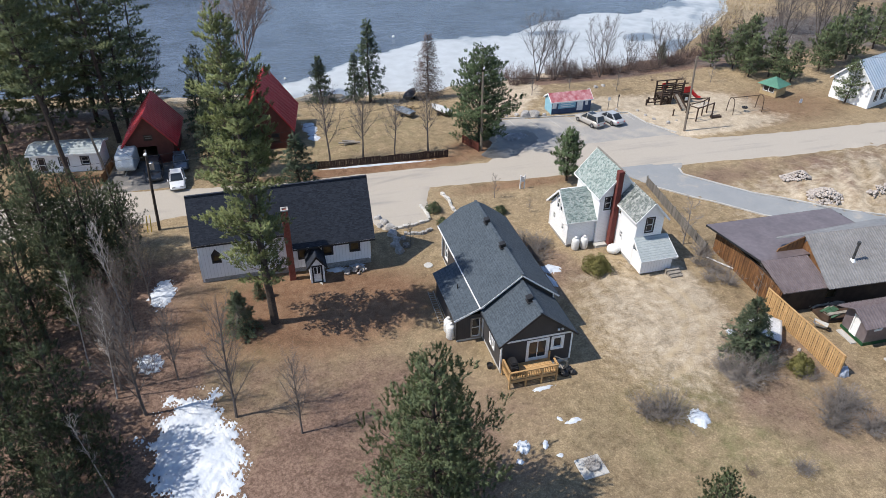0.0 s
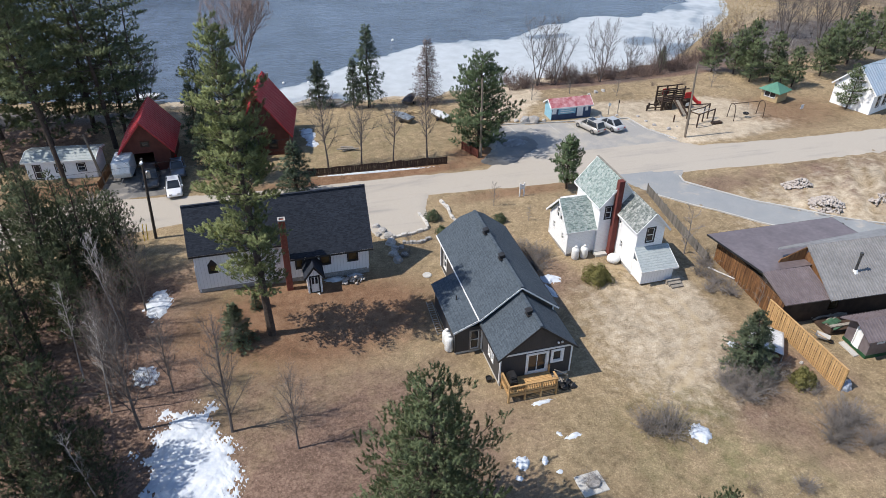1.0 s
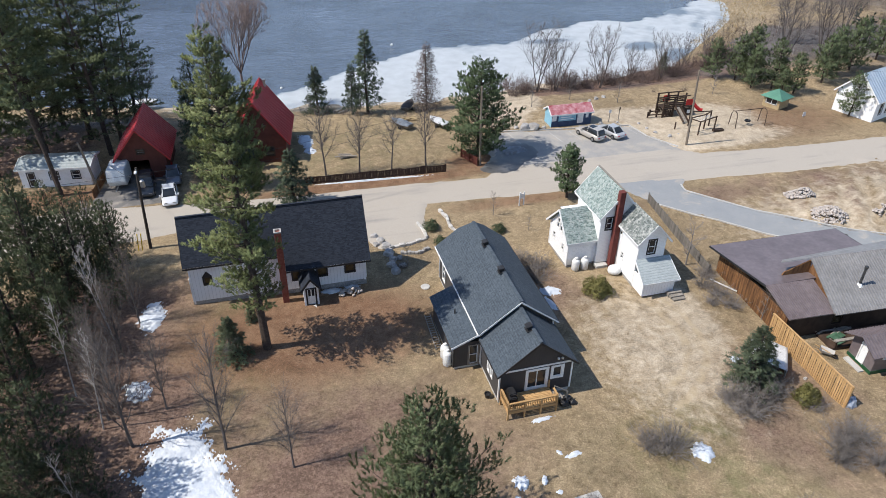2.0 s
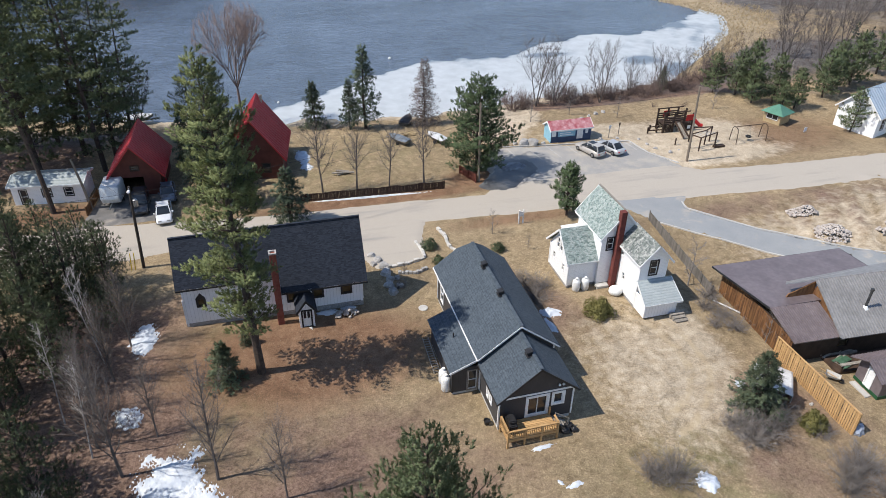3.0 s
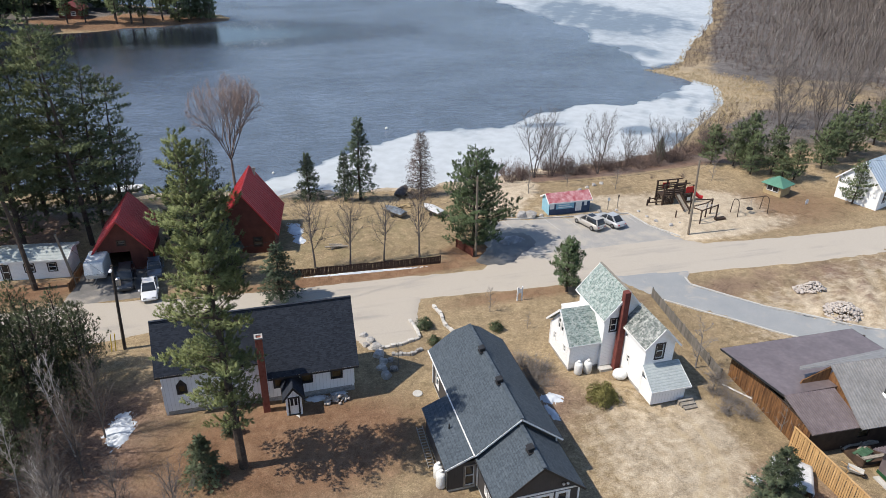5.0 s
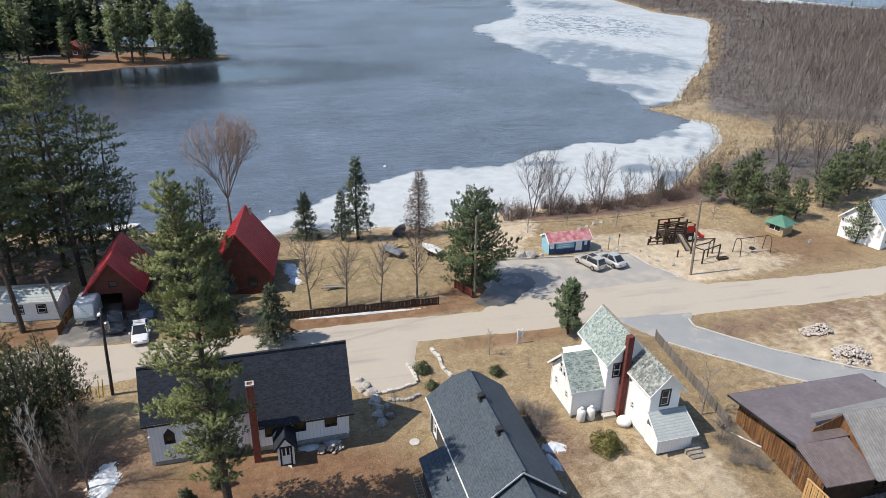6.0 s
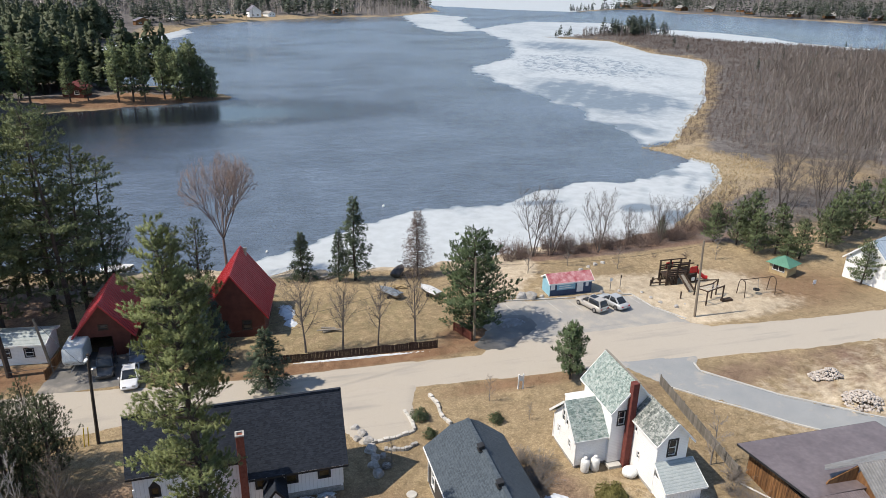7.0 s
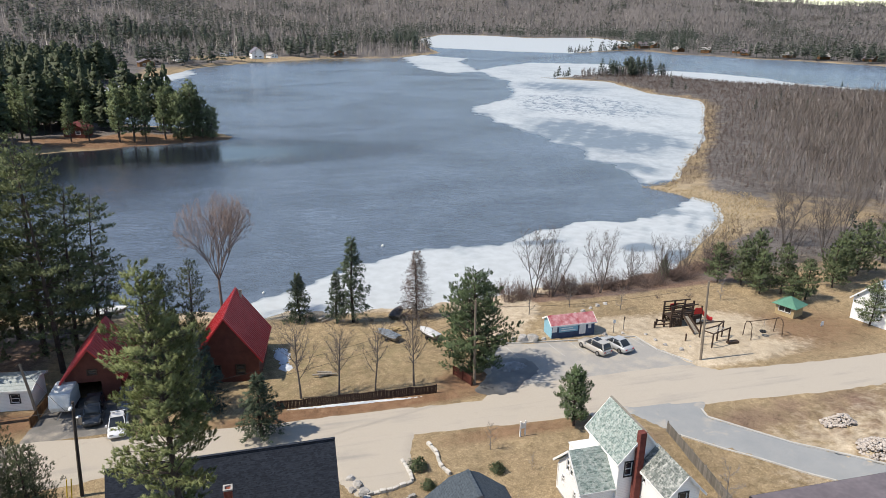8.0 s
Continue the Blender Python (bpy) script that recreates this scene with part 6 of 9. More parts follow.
leaning_pine = put(conifer("white_pine", 27, 5.4, 0.45, "tall leaning white pine with a long bare trunk", M_OLD_PINE, "white", seed=12, whorl=1.2, per=7, tuft=0.58, blade=0.42, wide=0.085, gaps=0.15, r=0.34, lean=(-3.2, 0.8), leaves=16, along=0.3, power=0.6, rise=0.4, spray=0.5), -21.7, 80.5, 0.9, 0)
old_pine = put(conifer("white_pine", 27, 5.8, 0.13, "tall old white pine with dark layered limbs", M_OLD_PINE, "white", seed=11, whorl=1.9, per=6, tuft=0.55, blade=0.36, wide=0.075, gaps=0.12, r=0.34, lean=(-1.6, 0.6), leaves=20, along=0.35, power=0.5, swing=(0.6, 1.3), rise=0.4, spray=0.5), -24.0, 88.5, 0.96, 0)
spruce = put(conifer("spruce", 12, 2.7, 0.16, "slim dark spruce on the shore", M_SPRUCE, "spruce", seed=13, whorl=0.62, per=7, tuft=12, blade=0.32, wide=0.085, leaves=9, along=0.25, gaps=0.15), 16.5, 97.6, 1.0)
small_spruce = put(conifer("spruce", 6, 1.9, 0.04, "young dense dark green spruce", M_YOUNG_SPRUCE, "spruce", seed=14, whorl=0.42, per=8, tuft=13, blade=0.22, wide=0.05, leaves=10, along=0.2, gaps=0.1), 9.6, 100.8, 1.15)
blue_spruce = put(conifer("blue_spruce", 9, 2.3, 0.05, "grey-green spruce beside the cottage", M_SPRUCE_BLUE, "spruce", seed=15, whorl=0.55, per=7, tuft=11, blade=0.3, wide=0.07, leaves=9, along=0.2, gaps=0.12), -1.6, 77.6, 1.0)
red_pine = put(conifer("pine", 8, 2.7, 0.12, "stocky pine by the playground", M_YARD_PINE, "white", seed=17, whorl=0.62, per=8, tuft=0.48, blade=0.27, wide=0.08, gaps=0.06, leaves=18, along=0.35, power=0.55, swing=(0.5, 1.3), plume=(0.5, 0.85)), 76.5, 95.5, 0.9)
column_pine = put(conifer("pine", 12.2, 5.0, 0.03, "dense broad pine beside the parking lot", M_LOT_PINE, "white", seed=19, whorl=0.75, per=9, tuft=0.42, blade=0.26, wide=0.056, gaps=0.05, leaves=28, along=0.34, power=0.6, plume=(0.6, 0.7), spray=0.42), 27.4, 79.2)
# woods west of the yard
for x, y, s, a, o in ((-19.5, 59.5, 0.95, 70, 0), (-13.6, 61.2, 0.66, 140, 0), (-17.6, 53, 0.78, 200, 1), (-21.5, 54, 0.95, 20, 0), (-13.2, 56.5, 0.5, 300, 1), (-23, 63, 1.0, 250, 0), (-16.4, 56.4, 0.8, 230, 1), (-18.4, 57, 0.95, 15, 0), (-20.2, 61.8, 0.9, 190, 1), (-15.2, 60.2, 0.75, 95, 1), (-22.5, 50.5, 0.95, 295, 1), (-19.2, 50.8, 0.8, 345, 0), (-24, 46, 1.0, 25, 1), (-18.2, 45.2, 0.8, 75, 0), (-20.5, 41.2, 0.9, 165, 0), (-15.4, 49.6, 0.62, 35, 0), (-16.5, 51.8, 0.7, 145, 1), (-16.8, 35.2, 0.9, 125, 0), (-25.5, 58, 1.05, 310, 1), (-21, 47.5, 0.85, 110, 0), (-27, 51, 1.1, 50, 1),
                      (-14.8, 33.2, 0.8, 160, 1), (-13.2, 29.2, 0.75, 220, 1), (-12.4, 34.6, 0.55, 280, 1), (-17.8, 30, 1.1, 20, 1), (-19, 38, 1.0, 330, 0), (-16.2, 25.5, 0.95, 80, 1), (-22.5, 34, 1.1, 190, 1), (-23.5, 42, 1.0, 95, 1)):
    again(wood_pine if o == 0 else wood_pine_b, x, y, s, a)
for x, y, s, a in ((-13.6, 63.6, 0.62, 15), (-15.6, 64.4, 0.72, 115), (-18.4, 64.0, 0.8, 215)):
    again(wood_pine_b, x, y, s, a)
# old pines behind the white cabin
for x, y, s, a in ((-17.4, 90.3, 0.96, 10), (-16.6, 94.2, 0.8, 200), (-20.5, 96, 1.0, 150), (-25.5, 92.5, 1.0, 230), (-29.5, 87, 0.95, 310), (-32, 97, 1.05, 20), (-24.5, 101, 0.95, 100), (-14.8, 98, 0.72, 200), (-36, 91, 1.0, 280), (-29, 104, 0.9, 330), (-38, 101, 1.0, 45)):
    again(old_pine, x, y, s, a)
for x, y, s, a in ((14.4, 98.2, 0.62, 60), (3.6, 71.9, 0.95, 10), (-7.3, 88.5, 0.72, 130), (-5.2, 89.5, 0.58, 210), (-4.6, 83.5, 0.7, 70), (-6.2, 81.0, 0.6, 290), (-3.0, 86.6, 0.62, 20), (-5.6, 86.2, 0.66, 100), (-4.2, 78.6, 0.5, 160), (-2.6, 82.2, 0.55, 240)):
    again(spruce, x, y, s, a, tall=0.56 if 3 < x < 4 else None, label="dark spruce between the red-roofed buildings" if x < 3 else ("sparse dark spruce at the roadside" if x < 10 else ""))
again(wood_pine, -3.4, 94.0, 0.85, 33, label="green pine behind the cottage")
again(wood_pine, -7.0, 97.5, 0.75, 93, label="green pine behind the cottage")
again(wood_pine_b, -3.8, 80.0, 0.62, 93, label="green pine in front of the cottage")
again(small_spruce, -3.7, 47.7, 0.88, 20, tall=0.66, label="small spruce beside the tall pine")
again(small_spruce, -2.0, 51.9, 0.34, 80, label="low spruce shrub beside the tall pine")
# pines by the playground and the blue-roofed house
for x, y, s, a in ((79.5, 96.3, 1.05, 40), (80.3, 91.0, 0.95, 120), (82.3, 88.4, 0.78, 190), (79.2, 87.6, 0.55, 260), (90, 91.5, 0.95, 330), (99, 95.5, 1.1, 10), (94, 94, 1.0, 75), (84.2, 78.6, 0.8, 150), (73.8, 97.5, 0.8, 210), (104, 90, 1.1, 280), (77.0, 92.0, 0.85, 300), (108, 99, 1.0, 50)):
    again(red_pine, x, y, s, a, label="stocky pine beside the pale-roofed house" if x > 83 else "")
again(red_pine, 24.2, 21.6, 0.55, 66, label="small pine at the yard's end")
put(conifer("pine", 6.4, 1.9, 0.15, "dark upswept pine at the farmhouse corner", M_LOT_PINE, "white", seed=71, whorl=0.5, per=8, tuft=0.36, blade=0.24, wide=0.042, gaps=0.12, leaves=24, along=0.34, power=0.7, plume=(0.5, 0.9)), 33.8, 66.1)
again(small_spruce, 35.5, 34.6, 1.2, 45, tall=0.92, label="young spruce among the shrubs by the fence")
again(small_spruce, 36.4, 34.9, 0.42, 145, label="young spruce among the shrubs by the fence")
again(small_spruce, 68.5, 104.0, 0.62, 145, label="lone small conifer on the shore")

# bare trees
maple = put(round_tree("maple", 18.2, 5.1, "large leafless maple on the lake shore", 21, M_MAPLE), -0.5, 103.2)
street_tree = put(bare_tree("bare_tree", 9.5, 3.6, "slim leafless tree along the road fence", 22, M_TWIG_DARK, 15, 0.3, 5, 1, 0.13, 0.62, 1.2, 0.85), 7.9, 78.2)
for x, y, s, a in ((11.9, 77.8, 0.92, 80), (15.9, 77.9, 0.86, 160), (20.2, 77.8, 1.0, 240)):
    again(street_tree, x, y, s, a)
yard_tree = put(bare_tree("bare_tree", 10.8, 4.0, "slender leafless maple in the yard", 23, M_TWIG_DARK, 20, 0.17, 5, 1, 0.12, 0.42, 0.75), -4.5, 38.5)
again(yard_tree, 0.0, 35.5, 0.68, 100)
again(yard_tree, -10.9, 40.6, 1.05, 200)
again(yard_tree, -8.7, 43.5, 0.7, 300)
for x, y, s, a in ((-13.3, 46.5, 0.8, 20), (-12.2, 50, 0.75, 170), (-11.3, 54.0, 0.75, 60), (-16, 61.5, 0.8, 130), (-12.8, 43.6, 0.8, 110)):
    again(yard_tree, x, y, s, a, label="thin leafless tree at the wood's edge")
birch = put(bare_tree("birch", 10.5, 1.7, "slim pale-barked birch at the wood's edge", 26, M_PALE_TWIG, 9, 0.45, 4, 1, 0.075, 0.45, 0.8), -13.2, 52.4)
for x, y, s, a in ((-13.1, 42.8, 0.95, 100), (-15.4, 46.6, 0.9, 200), (-12.4, 33.6, 0.8, 300), (-14.2, 55.5, 0.85, 40), (-15.8, 62.5, 0.8, 150)):
    again(birch, x, y, s, a)
shore_tree = put(bare_tree("shore_tree", 10.0, 4.0, "leafless many-stemmed tree on the shore", 24, M_TWIG_DARK, 8, 0.25, 5, 4, 0.11, 0.6, 0.95), 44.5, 101.2, 1.1)
for x, y, s, a in ((47.5, 101, 0.8, 60), (55, 100, 0.95, 140), (66.5, 101, 0.75, 220), (62, 103, 0.6, 300), (72, 104, 0.65, 30), (-22, 104, 1.2, 10), (-18.5, 106, 1.0, 120), (102, 106, 1.2, 200), (92, 103, 1.0, 280), (112, 112, 1.3, 20), (-14.5, 99.5, 1.0, 70), (78, 106, 0.7, 77), (98, 111, 1.2, 177)):
    again(shore_tree, x, y, s, a)
lone = put(bare_tree("bare_tree", 4.2, 1.2, "small leafless park tree", 25, None, 9, 0.2, 4, 1, 0.06), 40.2, 93.0)
for x, y, s, a in ((46.8, 94, 1.0, 80), (53.5, 91.5, 0.85, 160), (24.4, 64.4, 0.75, 240), (69.5, 91, 0.9, 30), (27.0, 60.5, 0.45, 10), (13.2, 57.8, 0.6, 200), (39.8, 50.5, 1.3, 90), (41.7, 41.2, 0.8, 120), (41.8, 39.9, 0.7, 220)):
    again(lone, x, y, s, a, label="small leafless ornamental tree")
larch = put(conifer("larch", 9.8, 2.7, 0.06, "bare brown larch on the shore", M_TWIG_RED, "spruce", seed=31, whorl=0.36, per=9, tuft=10, blade=0.3, wide=0.03, leaves=6, along=0.3, r=0.12), 25.2, 97.2)

# shrubs
grey_bush = put(bush("bush", 2.3, 1.5, "tangled grey leafless shrub in the yard", 41, M_TWIG, 90), 26.2, 30.3, 1.0)
for x, y, s, a in ((24.8, 30.9, 0.8, 40), (33.6, 31.9, 0.95, 90), (35.4, 32.4, 0.95, 170), (36.6, 33.6, 0.9, 250), (33.2, 33.2, 0.9, 330), (38.2, 27.0, 1.0, 20), (39.6, 27.8, 0.9, 110), (37.2, 26.2, 0.8, 200), (32.2, 23.3, 0.5, 280), (24.4, 52.0, 0.9, 60), (25.3, 53.8, 0.85, 150), (24.1, 55.2, 0.7, 240), (18.7, 27.5, 0.42, 10),
                   (40.3, 43.6, 0.7, 80), (40.1, 45.5, 0.7, 120), (40.6, 48.4, 0.7, 200), (39.4, 46.9, 0.6, 300), (38.8, 44.4, 0.5, 40), (36.8, 35.6, 0.8, 77), (39.5, 25.2, 0.8, 177), (38.9, 31.0, 0.6, 277), (12.6, 57.2, 0.4, 20)):
    again(grey_bush, x, y, s, a)
red_bush = put(bush("bush", 2.6, 1.4, "reddish leafless shoreline thicket", 42, M_TWIG_RED, 22), 50, 101.5, 1.0)
rs = np.random.default_rng(5)
for i in range(105):
    x = rs.uniform(40, 84)
    y = 101.5 + rs.uniform(-2.0, 3.5) + max(0, x - 66) * 0.3
    size = rs.uniform(0.6, 1.15)
    again(red_bush, x, y, size, rs.uniform(0, 360), tall=size * rs.uniform(1.0, 1.5))
for x, y, s in ((-13.5, 47.6, 0.8), (-11.8, 47.0, 0.8), (-14, 51, 0.8), (-10.6, 45.4, 0.7), (-14.2, 41.6, 0.9), (-12.5, 44.6, 0.8), (13, 98, 0.35), (17, 97, 0.35), (19, 97.5, 0.35), (15, 98.8, 0.3), (66, 93.5, 0.5), (61, 94, 0.4), (28.6, 24.2, 0.42)):
    again(red_bush, x, y, s, x * 37 % 360, label="reddish leafless brush in the wood" if x < -5 or x > 60 else "low russet brush on the lawn")
put(green_bush("cedar_bush", 1.6, 1.35, "round olive-green cedar bush in the lawn", M_CEDAR, 51, 1500, 0.17), 29.3, 48.6)
b = put(green_bush("shrub", 1.15, 0.85, "trimmed dark green rounded shrub", M_PINE, 52, 460, 0.16), 17.0, 63.2)
again(b, 17.3, 60.4, 0.75, 40)
again(b, 23.9, 61.0, 0.85, 100, label="low green shrub on the lawn")
put(green_bush("cedar_bush", 1.7, 0.95, "upright olive-green shrub by the board fence", M_CEDAR, 53, 1100, 0.17), 38.7, 31.8)

# ---------- snow ----------


def snow_patch(name, x, y, rx, ry, turn, label, seed, h=0.22, material=None, cell=0.16):
    """A melting drift with a ragged rim that thins into the ground."""
    cell = min(cell, 0.09 * max(rx, ry))
    n = int(2.6 * max(rx, ry) / cell)
    u = np.linspace(-1.3, 1.3, n)
    a, b = np.meshgrid(u * rx, u * ry, indexing="ij")
    c, s = math.cos(radians(turn)), math.sin(radians(turn))
    gx, gy = x + c * a - s * b, y + s * a + c * b
    d = np.sqrt((a / rx) ** 2 + (b / ry) ** 2)
    k = min(rx, ry)
    rim = 0.78 + 0.16 * wavy(gx, gy, 2.2 * k + 0.6, seed) + 0.11 * wavy(gx, gy, 0.8 * k + 0.3, seed + 3) + 0.12 * wavy(gx, gy, 0.75, seed + 6) + 0.1 * wavy(gx, gy, 0.34, seed + 8)
    f = rim - d
    up = h * np.clip(f * 3.0 * min(1, k), -0.5, 1.0) * (0.85 + 0.25 * wavy(gx, gy, 1.4, seed + 1))
    z = land(gx, gy) + np.where(f > 0, up + 0.015, -0.1)
    faces = grid_faces(n, n)
    keep = (f.ravel()[faces] > -0.02).any(axis=1)
    ob = from_arrays(name, np.stack([gx.ravel(), gy.ravel(), z.ravel()], axis=1), faces[keep], material or M_SNOW)
    ob.data.polygons.foreach_set("use_smooth", np.ones(len(ob.data.polygons), dtype=bool))
    return tagged(ob, label, "snow", "snow patches")


for i, k in enumerate(((-7.3, 35.8, 3.9, 7.6, 14, "long drift of dirty old snow under the trees"), (-10.9, 45.9, 1.3, 1.6, 30, "small drift of old snow at the wood's edge"), (-10.3, 54.6, 1.35, 2.5, -8, "oval patch of icy snow beside the chapel"),
                      (28.1, 29.4, 1.0, 1.15, 20, "white snow patch beside a grey shrub"), (19.1, 31.5, 0.75, 0.3, 10, "thin scrap of snow on the lawn"), (14.7, 30.2, 0.8, 0.7, 40, "scrap of snow beside the yard pine"), (16.3, 30.0, 0.5, 0.3, 70, "thin scrap of snow on the lawn"),
                      (18.2, 31.9, 0.35, 0.2, 120, "thin scrap of snow on the lawn"), (18.2, 35.2, 1.2, 0.28, 6, "strip of snow in front of the deck"), (25.0, 49.9, 0.9, 1.3, 70, "melting snow beside the bungalow wall"), (24.3, 48.2, 0.5, 1.4, 8, "grey slush under the bungalow eave"),
                      (5.4, 54.9, 1.4, 0.55, 0, "snow piled beside the chapel entrance"), (7.2, 55.1, 0.9, 0.5, 10, "snow piled beside the chapel wall"), (36.2, 37.2, 0.5, 0.6, 0, "snow beneath the young spruce"),
                      (6.6, 88.6, 1.2, 2.6, 5, "icy snow in the cottage's shade"), (6.8, 85.5, 1.0, 1.3, 5, "icy snow in the cottage's shade"), (13.2, 75.75, 8.6, 0.3, -3.4, "thin ridge of snow along the road fence"), (14.0, 29.0, 0.3, 0.3, 0, "thin scrap of snow on the lawn"), (16.9, 28.9, 0.3, 0.22, 0, "thin scrap of snow on the lawn"))):
    snow_patch("snow_patch", *k, 1.3 * i + 0.5)
snow_patch("slush_mound", 32.2, 79.3, 2.3, 1.5, 10, "dirty grey slush pile in the lot's shade", 9.0, 0.3, mottled("dirty_slush", (0.16, 0.16, 0.165), (0.34, 0.35, 0.37), 0.8, 0.6, grain=6))

# ---------- far woods ----------


def far_pine(rng, whorls, per, ragged):
    """Triangles of a far conifer of height 1 and radius 1: whorls of drooping or level plates; ragged ones are bare below and blunt on top."""
    tri, nrm = [], []
    low = 0.06 + 0.2 * ragged
    for i in range(whorls):
        u = (i + rng.uniform(0, 0.6)) / whorls
        z = low + (0.96 - low) * u
        prof = (1 - u) ** 0.9 * (1 - ragged) + ragged * (0.6 + 0.4 * min(1, u / 0.3)) * (1 - u) ** 0.5
        for k in range(per):
            a = rng.uniform(0, 6.283)
            rad = prof * rng.uniform(0.5, 1.2) + 0.06
            out, across = np.array([math.cos(a), math.sin(a), 0]), np.array([-math.sin(a), math.cos(a), 0])
            lift = rng.uniform(-0.02, 0.05) if ragged else rng.uniform(-0.06, -0.01)
            tip = out * rad + np.array([0, 0, z + lift])
            wide = rad * rng.uniform(0.2, 0.38) * (6 / max(6, per)) ** 0.8 + 0.03
            root = out * rad * rng.uniform(0.0, 0.25) + np.array([0, 0, z + rng.uniform(0.03, 0.07)])
            for sd in (-1, 1):
                edge = out * rad * rng.uniform(0.45, 0.8) + across * wide * sd + np.array([0, 0, z + rng.uniform(-0.04, 0.03)])
                t = [root, tip, edge] if sd > 0 else [root, edge, tip]
                tri.append(t)
                nrm.append(unit(out * 0.8 + across * 0.4 * sd + np.array([0, 0, 0.6]) + rng.normal(size=3) * 0.2))
    tri.append([np.array([-0.05, 0, 0]), np.array([0.05, 0, 0]), np.array([0, 0, 0.8])])
    nrm.append(np.array([0, -1.0, 0.1]))
    return np.array(tri).reshape(-1, 3), np.repeat(np.array(nrm), 3, axis=0)


def far_conifers(x, y, h, r, rng, whorls=12, per=6, ragged=0.8, kinds=4):
    """Many far conifers in one sheet of triangles, each turned and sized by itself."""
    z0 = land(x, y) - 0.3
    which = rng.integers(0, kinds, len(x))
    vs, ns = [], []
    for k in range(kinds):
        v, n = far_pine(rng, whorls, per, ragged)
        p = which == k
        a = rng.uniform(0, 6.283, p.sum())
        c, s = np.cos(a)[:, None], np.sin(a)[:, None]
        rx, hh = r[p][:, None], h[p][:, None]
        out = np.stack([x[p][:, None] + (v[:, 0] * c - v[:, 1] * s) * rx, y[p][:, None] + (v[:, 0] * s + v[:, 1] * c) * rx, z0[p][:, None] + v[:, 2] * hh], axis=2)
        nn = np.stack([n[:, 0] * c - n[:, 1] * s, n[:, 0] * s + n[:, 1] * c, np.broadcast_to(n[:, 2], (p.sum(), len(n)))], axis=2)
        vs.append(out.reshape(-1, 3))
        ns.append(nn.reshape(-1, 3))
    v = np.concatenate(vs)
    return v, np.arange(len(v)).reshape(-1, 3), np.concatenate(ns)


def far_bare(x, y, h, r, rng, n_twigs=12, w=0.16, low=0.25):
    """Leafless far trees: a stem and rising twigs, each a slim blade."""
    n = len(x)
    w = np.broadcast_to(w, (n,))
    z0 = land(x, y) - 0.2
    out = [np.stack([np.stack([x - w * 1.2, y, z0], 1), np.stack([x + w * 1.2, y, z0], 1), np.stack([x + rng.uniform(-0.1, 0.1, n) * h * 0.4, y, z0 + h * 0.95], 1)], 1)]
    for k in range(n_twigs):
        a = rng.uniform(0, 6.283, n)
        zb = h * rng.uniform(low, 0.7, n)
        zt = np.minimum(h, zb + h * rng.uniform(0.25, 0.5, n))
        rad = r * rng.uniform(0.3, 1.0, n)
        ww = w * rng.uniform(0.5, 1.0, n)
        b = rng.uniform(0, 6.283, n)
        p0 = np.stack([x + ww * np.sin(b), y - ww * np.cos(b), z0 + zb], 1)
        p1 = np.stack([x - ww * np.sin(b), y + ww * np.cos(b), z0 + zb], 1)
        p2 = np.stack([x + rad * np.cos(a), y + rad * np.sin(a), z0 + zt], 1)
        out.append(np.stack([p0, p1, p2], 1))
    v = np.stack(out, 1).reshape(-1, 3)
    # rounded stems catch the light on no one side
    turn = rng.uniform(0, 6.283, len(v) // 3)
    nrm = np.stack([0.7 * np.cos(turn), 0.7 * np.sin(turn), np.full(len(turn), 0.71)], 1)
    return v, np.arange(len(v)).reshape(-1, 3), np.repeat(nrm, 3, 0)


def forest(name, made, material, label, category="forest"):
    v, f, *n = made
    return tagged(from_arrays(name, v, f, material, normals=n[0] if n else None), label, category, kind="stuff")


def fan(n, r0, r1, rng, power=1.0, a0=-24, a1=56):
    """Points over the country ahead, thinner with distance."""
    a = np.radians(rng.uniform(a0, a1, n))
    r = r0 + (r1 - r0) * rng.uniform(0, 1, n) ** power
    return r * np.sin(a), r * np.cos(a)


